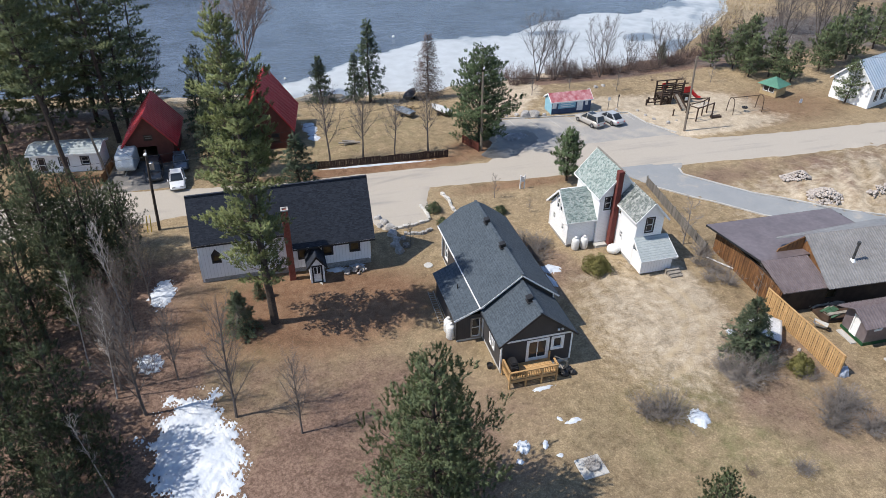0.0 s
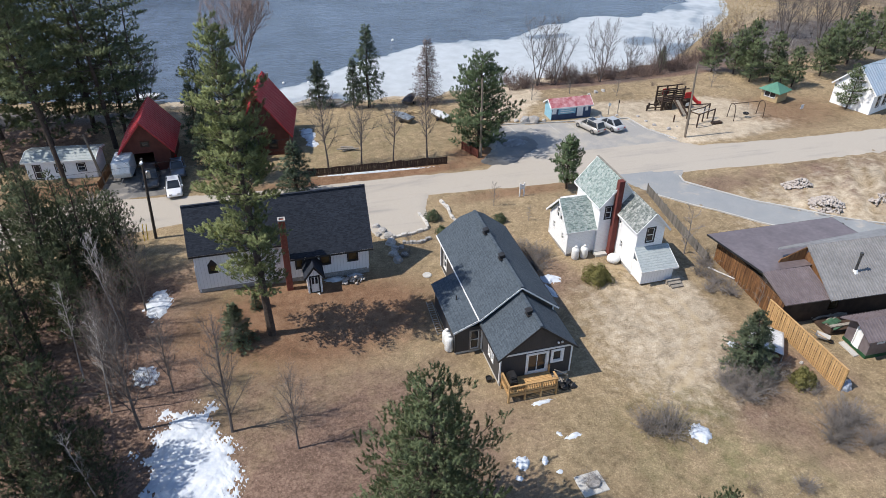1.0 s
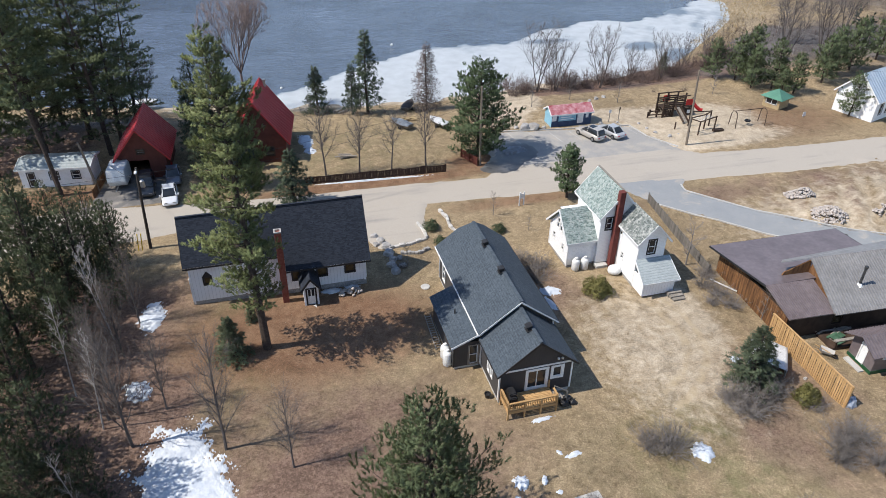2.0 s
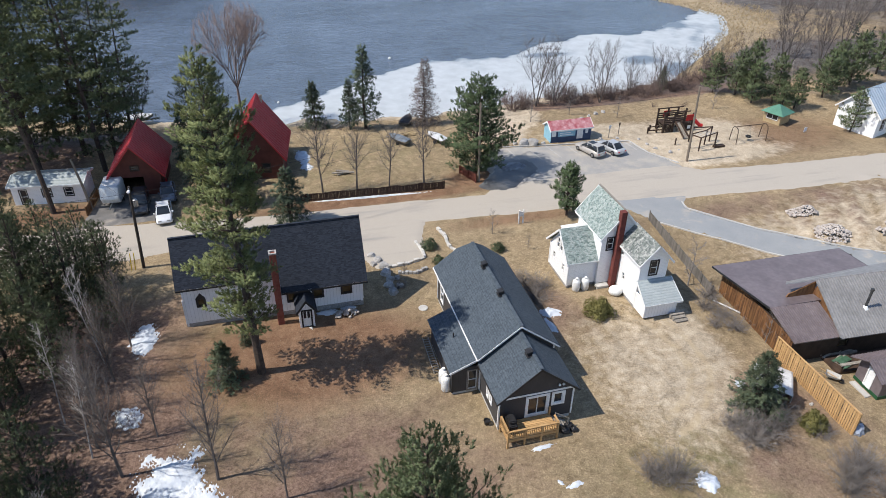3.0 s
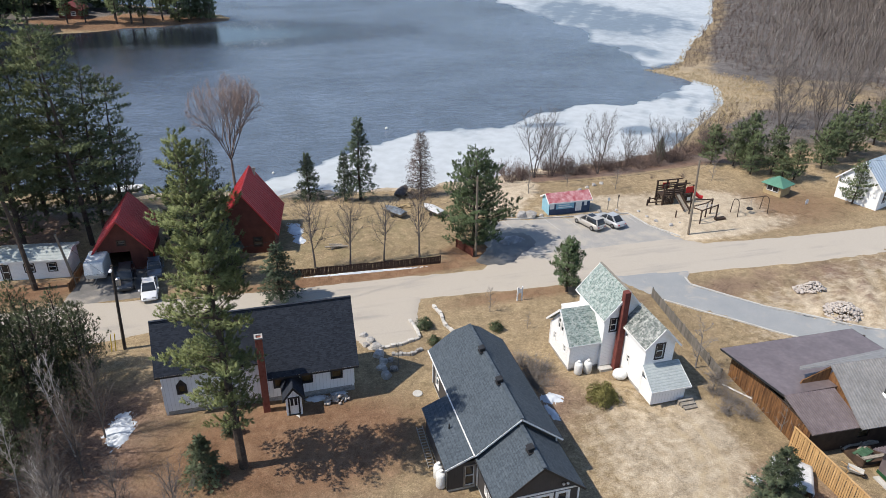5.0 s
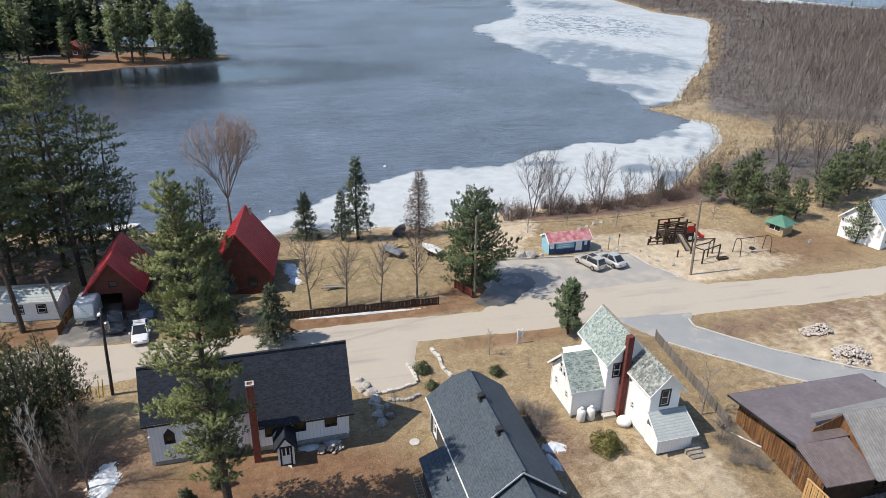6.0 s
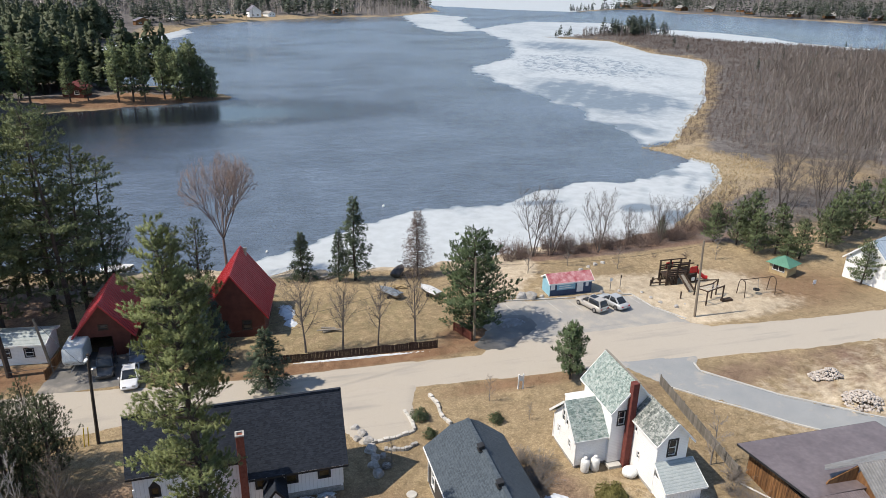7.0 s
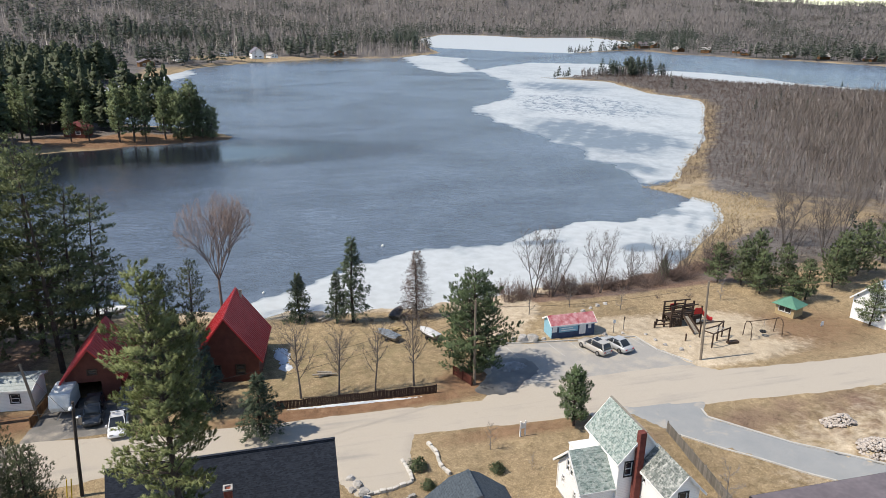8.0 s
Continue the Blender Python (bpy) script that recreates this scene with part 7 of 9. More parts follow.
def build_far_woods():
    rng = np.random.default_rng(77)
    x, y = fan(54000, 225, 3300, rng, 1.0, -18, 49)
    d = outside(LAKE, x, y)
    lawn = blob(x, y, -52, 525, 26, 55, 0.3) + blob(x, y, 20, 660, 60, 20, 0.3)
    east = (x > 60) & (y < 535) & (x < 600) & (y < 700 - 0.4 * x)
    dist = np.hypot(x, y)
    ok = (d > 7) & (lawn < 0.4) & ~east & (blob(x, y, -32, 252, 38, 17, 0.1) < 0.5) & (y > 60)
    x, y, d, dist = x[ok], y[ok], d[ok], dist[ok]
    patch = wavy(x, y, 420, 1.0) + 0.8 * wavy(x, y, 150, 4.0) + 0.4 * wavy(x, y, 47, 2.0)
    bank = (x < 40) & (y < 470)
    con = patch + rng.normal(size=len(x)) * 0.16 + 0.7 * (d < 45) + 1.3 * bank + 0.35 * (d < 160) * (x > 450) + 0.4 * step(0, 500, 300 - x) * (dist > 480) > 0.6
    grow = 1 + np.clip(dist - 700, 0, 2600) / 1500
    for near, far_, whorls, per, lb in ((0, 480, 15, 12, "tall dark pines on the far bank"), (480, 900, 8, 5, "dark conifers round the far shore"), (900, 4000, 4, 3, "dark conifer forest over the far hills")):
        sel = con & (dist >= near) & (dist < far_) & ((near > 0) | (rng.uniform(size=len(x)) < 0.62))
        xc, yc, k = x[sel], y[sel], grow[sel]
        h = rng.uniform(9, 17, len(xc)) * k ** 0.35 * (1.4 if near == 0 else 1.15)
        half = rng.uniform(size=len(xc)) < 0.7
        lots = [far_conifers(xc[p], yc[p], h[p], h[p] * rng.uniform(0.2, 0.3, p.sum()) * k[p] ** 0.35, rng, whorls, per, rg) for p, rg in ((half, 0.9), (~half, 0.15))]
        v, f = stack([m[:2] for m in lots])
        forest("conifer_forest", (v, f, np.concatenate([m[2] for m in lots])), M_FAR_NEEDLES if near else M_WOOD_PINE, lb)
    bare = ~con
    for near, far_, twigs, w, lb in ((0, 650, 15, 0.07, "grey leafless trees on the far bank"), (650, 4000, 7, 0.24, "grey leafless hardwood forest over the far hills")):
        sel = bare & (dist >= near) & (dist < far_)
        xb, yb, k = x[sel], y[sel], grow[sel]
        for pale in (0, 1):
            p = (rng.uniform(size=len(xb)) + 0.35 * wavy(xb, yb, 130, 3.0) > 0.9) == bool(pale)
            h = rng.uniform(9, 15, p.sum()) * k[p] ** 0.4
            forest("bare_forest", far_bare(xb[p], yb[p], h, h * 0.24 * k[p] ** 0.3, rng, twigs, w * k[p] ** 0.8, 0.15), M_PALE_TWIG if pale else M_FAR_TWIG, lb if not pale else "pale leafless aspens among the far woods")
    # thicket and young trees on the eastern marsh
    x, y = fan(52000, 118, 640, rng, 0.85, 26, 51)
    d = outside(LAKE, x, y)
    ok = (d > 3.5 - 2.4 * step(158, 172, y)) & (y < 545) & (y > 104) & ~((np.hypot(x - 116, y - 143) < 19) & (d < 14))
    open_ = blob(x, y, 128, 128, 16, 12, 0.5) + blob(x, y, 112, 118, 14, 9, 0.5)
    ok &= rng.uniform(size=len(x)) > open_ * 0.2
    x, y, d, open_ = x[ok], y[ok], d[ok], open_[ok]
    dist = np.hypot(x, y)
    inland = (1 - np.clip(open_, 0, 1)) * np.clip((d - 14 - 6 * wavy(x, y, 40, 2.0)) / 30, 0, 1) * (1 - step(260, 350, y))
    tall = rng.uniform(size=len(x)) < inland * (0.6 + 0.35 * wavy(x, y, 26, 3.0))
    keep = tall | (rng.uniform(size=len(x)) < 0.75 - 0.45 * inland)
    x, y, d, dist, tall = x[keep], y[keep], d[keep], dist[keep], tall[keep]
    h = np.where(tall, rng.uniform(4.5, 8.5, len(x)) * (1 + 0.15 * wavy(x, y, 50, 1.0)), rng.uniform(1.0, 2.4, len(x)))
    thick = 0.012 + dist / 11000
    for sel, mat, nm, lb, n, wd, lo in ((tall, M_MARSH_TWIG, "marsh_saplings", "crowded grey-brown leafless saplings on the marsh", 13, 0.2, 0.3), (~tall, M_TWIG_RED, "red_thicket", "low reddish-brown leafless scrub on the marsh", 9, 0.7, 0.0)):
        for pale in (0, 1) if n == 13 else (0,):
            p = sel & ((rng.uniform(size=len(x)) < 0.13) == bool(pale))
            forest(nm, far_bare(x[p], y[p], h[p], h[p] * wd * rng.uniform(0.7, 1.3, p.sum()), rng, 5 if pale else n, thick[p] * (1.25 if pale else 1.0), lo), M_PALE_TWIG if pale else mat, lb if not pale else "pale birch stems among the saplings", "thicket")
    x, y = fan(1500, 140, 620, rng, 0.9, 27, 56)
    d = outside(LAKE, x, y)
    ok = (d > 14) & (y < 540) & (rng.uniform(size=len(x)) < 0.045)
    x, y = x[ok], y[ok]
    h = rng.uniform(3.5, 7.5, len(x))
    forest("marsh_conifers", far_conifers(x, y, h, h * 0.24, rng, 11, 6, 0.5), M_FAR_NEEDLES, "scattered small conifers on the marsh", "trees")
    # spit and islet trees
    spots = [(rng.normal(272, 9), rng.normal(470, 5)) for i in range(34)] + [(rng.normal(290, 9), rng.normal(486, 5)) for i in range(34)] + [(rng.normal(219, 4), rng.normal(468, 2.5)) for i in range(9)]
    spots += [(378 + 1.35 * k + rng.normal() * 4, 786 + 0.85 * k + rng.normal() * 2) for k in np.linspace(3, 90, 60)]
    x, y = np.array([s[0] for s in spots]), np.array([s[1] for s in spots])
    ok = outside(LAKE, x, y) > 0.5
    x, y = x[ok], y[ok]
    h = rng.uniform(5, 14.5, len(x)) * np.where(x < 235, 0.6, 1.0) * np.where(x > 370, 0.7, 1.0)
    forest("spit_conifers", far_conifers(x, y, h, h * 0.27, rng, 11, 6, 0.6), M_FAR_NEEDLES, "conifers crowding the low spit", "trees")
    x, y = rng.normal(268, 16, 260), rng.normal(474, 8, 260)
    ok = outside(LAKE, x, y) > 1
    forest("spit_brush", far_bare(x[ok], y[ok], rng.uniform(3, 8, ok.sum()), rng.uniform(1.0, 2.0, ok.sum()), rng, 12, 0.16, 0.0), M_FAR_TWIG, "grey brush among the conifers of the spit", "thicket")
    # reed bed
    x, y = rng.uniform(84, 140, 15000), rng.uniform(112, 178, 15000)
    d = outside(LAKE, x, y)
    ok = (d > -0.3) & (d < 6 + 4 * wavy(x, y, 14, 2.0) - 4.5 * step(155, 172, y) - 3 * step(114, 126, x) + 7 * blob(x, y, 112, 142, 9, 11, 0.6))
    x, y = x[ok], y[ok]
    c = np.stack([x, y, land(x, y)], 1)
    tagged(from_arrays("reed_bed", *blades(c, np.tile([0.05, 0, 1.0], (len(c), 1)), 4, 0.55, 0.07, 0.6, rng), M_REED), "straw-coloured dry reeds round the point", "reeds", kind="stuff")
    x, y = rng.uniform(100, 262, 60000), rng.uniform(163, 480, 60000)
    d = outside(LAKE, x, y) + 1.2 * wavy(x, y, 23, 0.4)
    ok = (d > -0.2) & (d < 0.9 + 1.5 * wavy(x, y, 31, 1.0)) & (y > 1.1 * x + 40)
    c = np.stack([x[ok], y[ok], land(x[ok], y[ok])], 1)
    tagged(from_arrays("reed_margin", *blades(c, np.tile([0.05, 0, 1.0], (len(c), 1)), 5, 0.7, 0.08, 0.6, rng), M_REED), "narrow band of dry reeds along the marsh shore", "reeds", kind="stuff")


build_far_woods()

point_pine = put(conifer("pine", 14, 2.7, 0.16, "tall pine on the wooded point", M_YARD_PINE, "white", seed=61, whorl=0.95, per=6, tuft=0.8, blade=0.75, wide=0.24, gaps=0.12, leaves=7, along=0.4, power=0.6, swing=(0.6, 1.25), twigs=False), -47, 249.5, 0.9, 0)
point_pine_b = put(conifer("pine", 12.5, 3.3, 0.04, "broad bushy pine on the wooded point", M_YARD_PINE, "white", seed=62, whorl=0.8, per=7, tuft=0.8, blade=0.75, wide=0.24, gaps=0.05, leaves=7, along=0.4, power=0.5, twigs=False), -5.5, 254.5, 0.8, 0)
for x, y, s, a, o in ((-33, 249, 1.15, 150, 0), (-34, 254, 1.1, 200, 0), (-29, 250, 1.25, 250, 0), (-25.5, 249.5, 0.95, 300, 0), (-20, 253, 1.15, 20, 0), (-15, 252, 1.2, 70, 1), (-11.5, 255, 1.3, 120, 1), (-42, 250, 0.85, 10, 0),
                      (-8.5, 255, 1.0, 170, 1), (-12, 262, 1.2, 220, 0), (-19, 263, 1.2, 270, 0), (-27, 264, 1.15, 40, 0), (-36, 268, 1.2, 90, 0), (-57, 246, 1.2, 140, 0), (-63, 243, 1.2, 190, 0), (-62, 256, 1.3, 240, 0), (-50, 272, 1.2, 290, 0), (-56, 266, 1.3, 330, 0)):
    again(point_pine if o == 0 else point_pine_b, x, y, s, a)
simple_house("lake_cottage", pose(-50.5, 257, float(land(-48, 259)), 0, 0, -12), (6.5, 6), 2.6, 4.6, M_REDBROWN, mottled("dull_red_roof", (0.2, 0.05, 0.05), (0.27, 0.09, 0.085), 1, 0.7), "red-roofed cottage under the pines on the point", "cottage", 0.5, 0, [(1, 2.2, 0.8, 1.9), (3.8, 5.2, 0.8, 1.9)])
for i, (x, y, w, l, e, r, a, pale) in enumerate(((17, 652, 10, 12, 5, 9, 10, 1), (33, 660, 7, 8, 2.6, 4.2, 30, 1), (-38, 618, 11, 9, 3, 5, 60, 1), (-62, 560, 10, 8, 3, 5, 20, 0), (95, 705, 8, 8, 3, 5, 0, 0), (-5, 690, 9, 8, 3, 5.5, 40, 1),
                      (575, 722, 13, 9, 3, 6, 40, 0), (602, 684, 14, 10, 3, 6.5, 30, 0), (622, 650, 14, 10, 3, 6.5, 60, 0), (640, 612, 15, 10, 3, 6, 20, 0), (562, 778, 18, 10, 3.5, 6.5, 45, 1), (532, 800, 12, 9, 3, 6, 10, 1), (540, 880, 22, 12, 4, 9, 80, 1), (505, 875, 16, 10, 3, 6, 70, 1), (560, 900, 14, 10, 4, 8, 20, 1), (600, 770, 12, 9, 3, 6, 35, 1))):
    simple_house("far_house", pose(x, y, float(land(x, y)) + 0.2, 0, 0, a), (w, l), e, r, M_WHITE if pale and x < 200 else M_TIMBER_OLD, M_ROOF_FAR if i % 3 else M_METAL_BROWN, "white lakeside house on the far shore" if pale and x < 200 else "brown lakeside cottage with a pale roof", "house", 0.6, 0, [(w * 0.2, w * 0.4, 0.9, 2.0), (w * 0.6, w * 0.8, 0.9, 2.0)])

# ---------- fences and kerbs ----------


def board_fence(name, p0, p1, h, material, label, board=0.14, gap=0.03, post_gap=2.4, rails=(0.3, 0.85), wave=0.0, th=0.025, cap=None, post_mat=None):
    p0, p1 = Vector(p0), Vector(p1)
    L = (p1 - p0).length
    u = (p1 - p0) / L
    ang = math.degrees(math.atan2(u.y, u.x))
    f = thing(name, pose(p0.x, p0.y, float(land(p0.x, p0.y)), 0, 0, ang), label, "fence")
    n = int(L / (board + gap))
    bm = bmesh.new()
    box(bm, -board / 2, board / 2, -th / 2, th / 2, -0.15, h)
    first = None
    for i in range(n):
        x = (i + 0.5) * L / n
        if first is None:
            first = part("board", bm, material, f)
            o = first
        else:
            o = mesh_object("board", first.data, None, f)
        o.location = (x, -0.04 if i % 2 else -0.046, wave * math.sin(x * 1.9) + wave * 0.6 * math.sin(x * 4.1))
        o.rotation_euler = (0, 0.012 * math.sin(i * 2.3), 0)
    k = max(1, round(L / post_gap))
    bm = bmesh.new()
    box(bm, -0.05, 0.05, -0.015, 0.085, -0.4, h + 0.04)
    first = None
    for i in range(k + 1):
        if first is None:
            first = part("post", bm, post_mat or material, f)
            o = first
        else:
            o = mesh_object("post", first.data, None, f)
        o.location = (i * L / k, 0, 0)
    for r in rails:
        bm = bmesh.new()
        box(bm, 0, L, -0.02, 0.015, h * r - 0.045, h * r + 0.045)
        part("rail", bm, material, f)
    if cap:
        bm = bmesh.new()
        box(bm, -0.03, L + 0.03, -0.1, 0.06, h + 0.045, h + 0.085)
        part("cap_rail", bm, cap, f)
    return f


M_NETTING = mottled("dark_brown_slats", (0.035, 0.02, 0.016), (0.06, 0.034, 0.025), 1.2, 0.85, grain=18, vary=0.25)
board_fence("road_fence", (5.2, 76.45), (22.2, 75.75), 1.0, M_NETTING, "sagging dark brown slat fence along the road", 0.13, 0.012, 3.0, (0.2, 0.85), 0.05)
board_fence("side_fence", (26.4, 76.3), (25.2, 79.2), 1.1, M_REDBROWN, "short red-brown board fence by the big pine", 0.14, 0.02, 1.9)
board_fence("yard_fence", (41.05, 39.5), (41.1, 30.4), 2.1, M_TIMBER, "new pine board fence with a flat cap rail", 0.15, 0.04, 2.3, (0.15, 0.5, 0.85), 0.0, 0.025, M_TIMBER)
board_fence("grey_fence", (42.6, 63.0), (41.05, 48.6), 1.1, M_GREYDARK, "weathered grey board fence beside the farmhouse", 0.16, 0.02, 2.4)
board_fence("cabin_fence", (-18.0, 79.0), (-17.4, 83.4), 1.1, M_TIMBER_OLD, "rough brown board fence beside the driveway", 0.16, 0.03, 2.2)


def kerb(name, pts, label, w=0.16, h=0.14):
    k = thing(name, pose(0, 0, 0), label, "kerb", kind="structure")
    for a, b in zip(pts, pts[1:]):
        n = max(1, round(math.dist(a, b) / 2.4))
        for i in range(n):
            p = [a[j] + (b[j] - a[j]) * (i + 0.004) / n for j in (0, 1)]
            q = [a[j] + (b[j] - a[j]) * (i + 0.996) / n for j in (0, 1)]
            bm = bmesh.new()
            beam(bm, (*p, float(land(*p)) + 0.06), (*q, float(land(*q)) + 0.06), w, h)
            part("kerb_stone", bm, M_CONCRETE, k)


kerb("kerb", [(48.5, 65.7), (48.2, 64.2), (53.4, 58.0), (58.9, 52.5), (64.5, 49.6), (70.2, 47.0)], "pale concrete kerb along the driveway")
kerb("kerb", [(43.1, 62.3), (48.0, 57.0), (52.9, 52.1)], "pale concrete kerb along the driveway")
kerb("lot_edging", [(31.6, 85.5), (40, 84.3), (50.9, 83.1), (51.6, 79.0), (53.9, 75.2)], "pale timber edging round the parking lot", 0.14, 0.2)
for i in range(7):
    x = 33.4 + 2.75 * i
    bm = bmesh.new()
    a, b = Vector((x, 84.7 - 0.09 * i, 0.066)), Vector((x + 0.7, 80.2, 0.066))
    d = Vector((0.035, 0, 0))
    for q in range(6):
        p0, p1 = a.lerp(b, q / 6), a.lerp(b, (q + 1) / 6)
        bm.faces.new([bm.verts.new(v + Vector((0, 0, float(land(v.x, v.y))))) for v in (p0 - d, p1 - d, p1 + d, p0 + d)])
    bmesh.ops.remove_doubles(bm, verts=bm.verts, dist=0.001)
    tagged(part("bay_line", bm, M_CONCRETE), "faded white parking bay line", "road marking", "bay lines", "structure")

# ---------- stones ----------


def boulder(seed, label):
    bm = bmesh.new()
    bmesh.ops.create_icosphere(bm, subdivisions=2, radius=0.5)
    for v in bm.verts:
        for cut in (Vector((1, 0.3, 0.2)), Vector((-0.7, 0.8, 0.3)), Vector((-0.4, -1, 0.1)), Vector((0.6, -0.7, 0.4)), Vector((0.1, 0.1, 1))):
            n = (cut + 0.4 * noise.noise_vector(cut * 3 + Vector((seed, 0, 0)))).normalized()
            over = v.co.dot(n) - 0.33
            if over > 0:
                v.co -= n * over
        v.co *= 1 + 0.1 * noise.noise(v.co * 4 + Vector((seed, 0, 0)))
        v.co = Vector((v.co.x * 1.35, v.co.y * 1.2, v.co.z * 0.95 + 0.18))
    return tagged(part("boulder", bm, M_STONE), label, "boulder", "boulders")


rock = [put(boulder(3.1, "pale rounded boulder on the lot's edge"), 36.3, 85.6, 1.4, 20), put(boulder(7.7, "pale flat boulder on the lot's edge"), 37.6, 85.4, 1.5, 80)]
for i, (x, y, s) in enumerate(((39.0, 85.2, 0.8), (35.2, 86.0, 0.9), (33.7, 86.2, 0.7), (34.0, 87.6, 0.8), (47.3, 84.6, 0.8), (49.8, 84.4, 0.6), (52.6, 83.4, 0.55), (53.3, 80.0, 0.7), (54.6, 78.4, 0.8), (52.9, 81.6, 0.6), (46.5, 91.5, 0.7), (48.0, 92.2, 0.8), (49.6, 93, 0.7), (51.0, 93.6, 0.9), (52.4, 93.9, 0.8), (30.2, 83.6, 0.6), (31.6, 88.4, 0.7),
                             (28.5, 33.6, 0.18), (56.2, 78.9, 0.35), (40.3, 33.8, 0.4), (39.6, 36.6, 0.35))):
    again(rock[i % 2], x, y, s * 0.72, i * 47, label="pale boulder at the park's edge")
for i, (x, y, s) in enumerate(((10.9, 63.2, 1.0), (11.4, 62.2, 1.1), (11.7, 61.0, 1.3), (11.7, 59.8, 1.35), (11.9, 58.7, 1.1), (11.6, 57.7, 1.2), (11.8, 56.5, 1.25), (12.6, 57.4, 0.9), (12.6, 58.8, 0.8), (10.8, 61.6, 0.8))):
    again(rock[i % 2], x, y, s * 0.75, i * 71, label="grey boulder in the bank beside the chapel")


def stone_row(name, pts, label, size, material):
    """Low rough blocks laid end to end."""
    t = thing(name, pose(0, 0, 0), label, "stone wall")
    r = random.Random(5)
    for a, b in zip(pts, pts[1:]):
        n = max(1, int(math.dist(a, b) / size))
        for i in range(n):
            k = (i + 0.5) / n
            x, y = a[0] + (b[0] - a[0]) * k, a[1] + (b[1] - a[1]) * k
            bm = bmesh.new()
            ang = math.degrees(math.atan2(b[1] - a[1], b[0] - a[0]))
            L = math.dist(a, b) / n
            box(bm, -L * 0.47, L * 0.47, -0.13 - 0.06 * r.random(), 0.13 + 0.06 * r.random(), -0.2, 0.2 + 0.14 * r.random(), pose(x, y, float(land(x, y)), 0, 0, ang + r.uniform(-6, 6)))
            bmesh.ops.bevel(bm, geom=bm.edges[:], offset=0.04, segments=1, affect="EDGES")
            part("stone", bm, material, t)


M_PALESTONE = mottled("pale_wall_stone", (0.42, 0.4, 0.37), (0.56, 0.54, 0.5), 2, 0.9, grain=10, bump=0.5, vary=0.15)
M_FIELDSTONE = mottled("field_stone", (0.33, 0.29, 0.26), (0.52, 0.47, 0.43), 1.5, 0.9, grain=10, bump=0.5)
stone_row("garden_wall", [(11.9, 60.7), (14.2, 60.9), (16.1, 61.5), (16.2, 62.6), (15.9, 64.8)], "low pale stone wall edging the pull-in", 0.55, M_PALESTONE)
stone_row("garden_edging", [(18.9, 66.8), (19.3, 65.0), (19.1, 63.4), (19.6, 61.6)], "pale stone edging beside the lawn", 0.6, M_PALESTONE)
stone_row("flower_bed_edging", [(12.9, 59.6), (14.6, 59.0), (15.9, 59.6)], "ring of small stones round a flower bed", 0.35, M_STONE)


def rock_pile(x, y, rx, ry, n, seed, label):
    rng = np.random.default_rng(seed)
    g = (1 + 5 ** 0.5) / 2
    ico = unit(np.array([(-1, g, 0), (1, g, 0), (-1, -g, 0), (1, -g, 0), (0, -1, g), (0, 1, g), (0, -1, -g), (0, 1, -g), (g, 0, -1), (g, 0, 1), (-g, 0, -1), (-g, 0, 1)], float))
    tri = np.array([(0, 11, 5), (0, 5, 1), (0, 1, 7), (0, 7, 10), (0, 10, 11), (1, 5, 9), (5, 11, 4), (11, 10, 2), (10, 7, 6), (7, 1, 8), (3, 9, 4), (3, 4, 2), (3, 2, 6), (3, 6, 8), (3, 8, 9), (4, 9, 5), (2, 4, 11), (6, 2, 10), (8, 6, 7), (9, 8, 1)])
    pts = []
    for i in range(n):
        a, q = rng.uniform(0, 6.283), rng.uniform(0, 1) ** 0.6
        cx, cy = x + rx * q * math.cos(a), y + ry * q * math.sin(a)
        s = rng.uniform(0.09, 0.23) * np.array([1, rng.uniform(0.6, 1), rng.uniform(0.5, 0.9)])
        pts.append((ico * (1 + 0.25 * rng.normal(size=(12, 1)))) * s @ np.array(Euler((0, 0, rng.uniform(0, 6))).to_matrix()) + np.array([cx, cy, float(land(cx, cy)) + 0.1 + 0.75 * (1 - q) * rng.uniform(0.2, 1)]))
    v = np.concatenate(pts)
    f = (np.arange(n).reshape(-1, 1, 1) * 12 + tri).reshape(-1, 3)
    tagged(from_arrays("rock_pile", v, f, M_FIELDSTONE), label, "rocks", kind="stuff")


rock_pile(60.3, 59.6, 1.9, 1.2, 300, 1, "heap of pale field stones on bare soil")
rock_pile(60.2, 54.6, 2.1, 1.7, 380, 2, "heap of pale field stones beside the driveway")
rock_pile(66.5, 53.5, 1.6, 0.9, 60, 3, "scattered pale stones on bare soil")
rock_pile(6.9, 54.2, 1.3, 0.5, 50, 4, "small stones round a flower bed by the chapel")

# ---------- poles and lines ----------


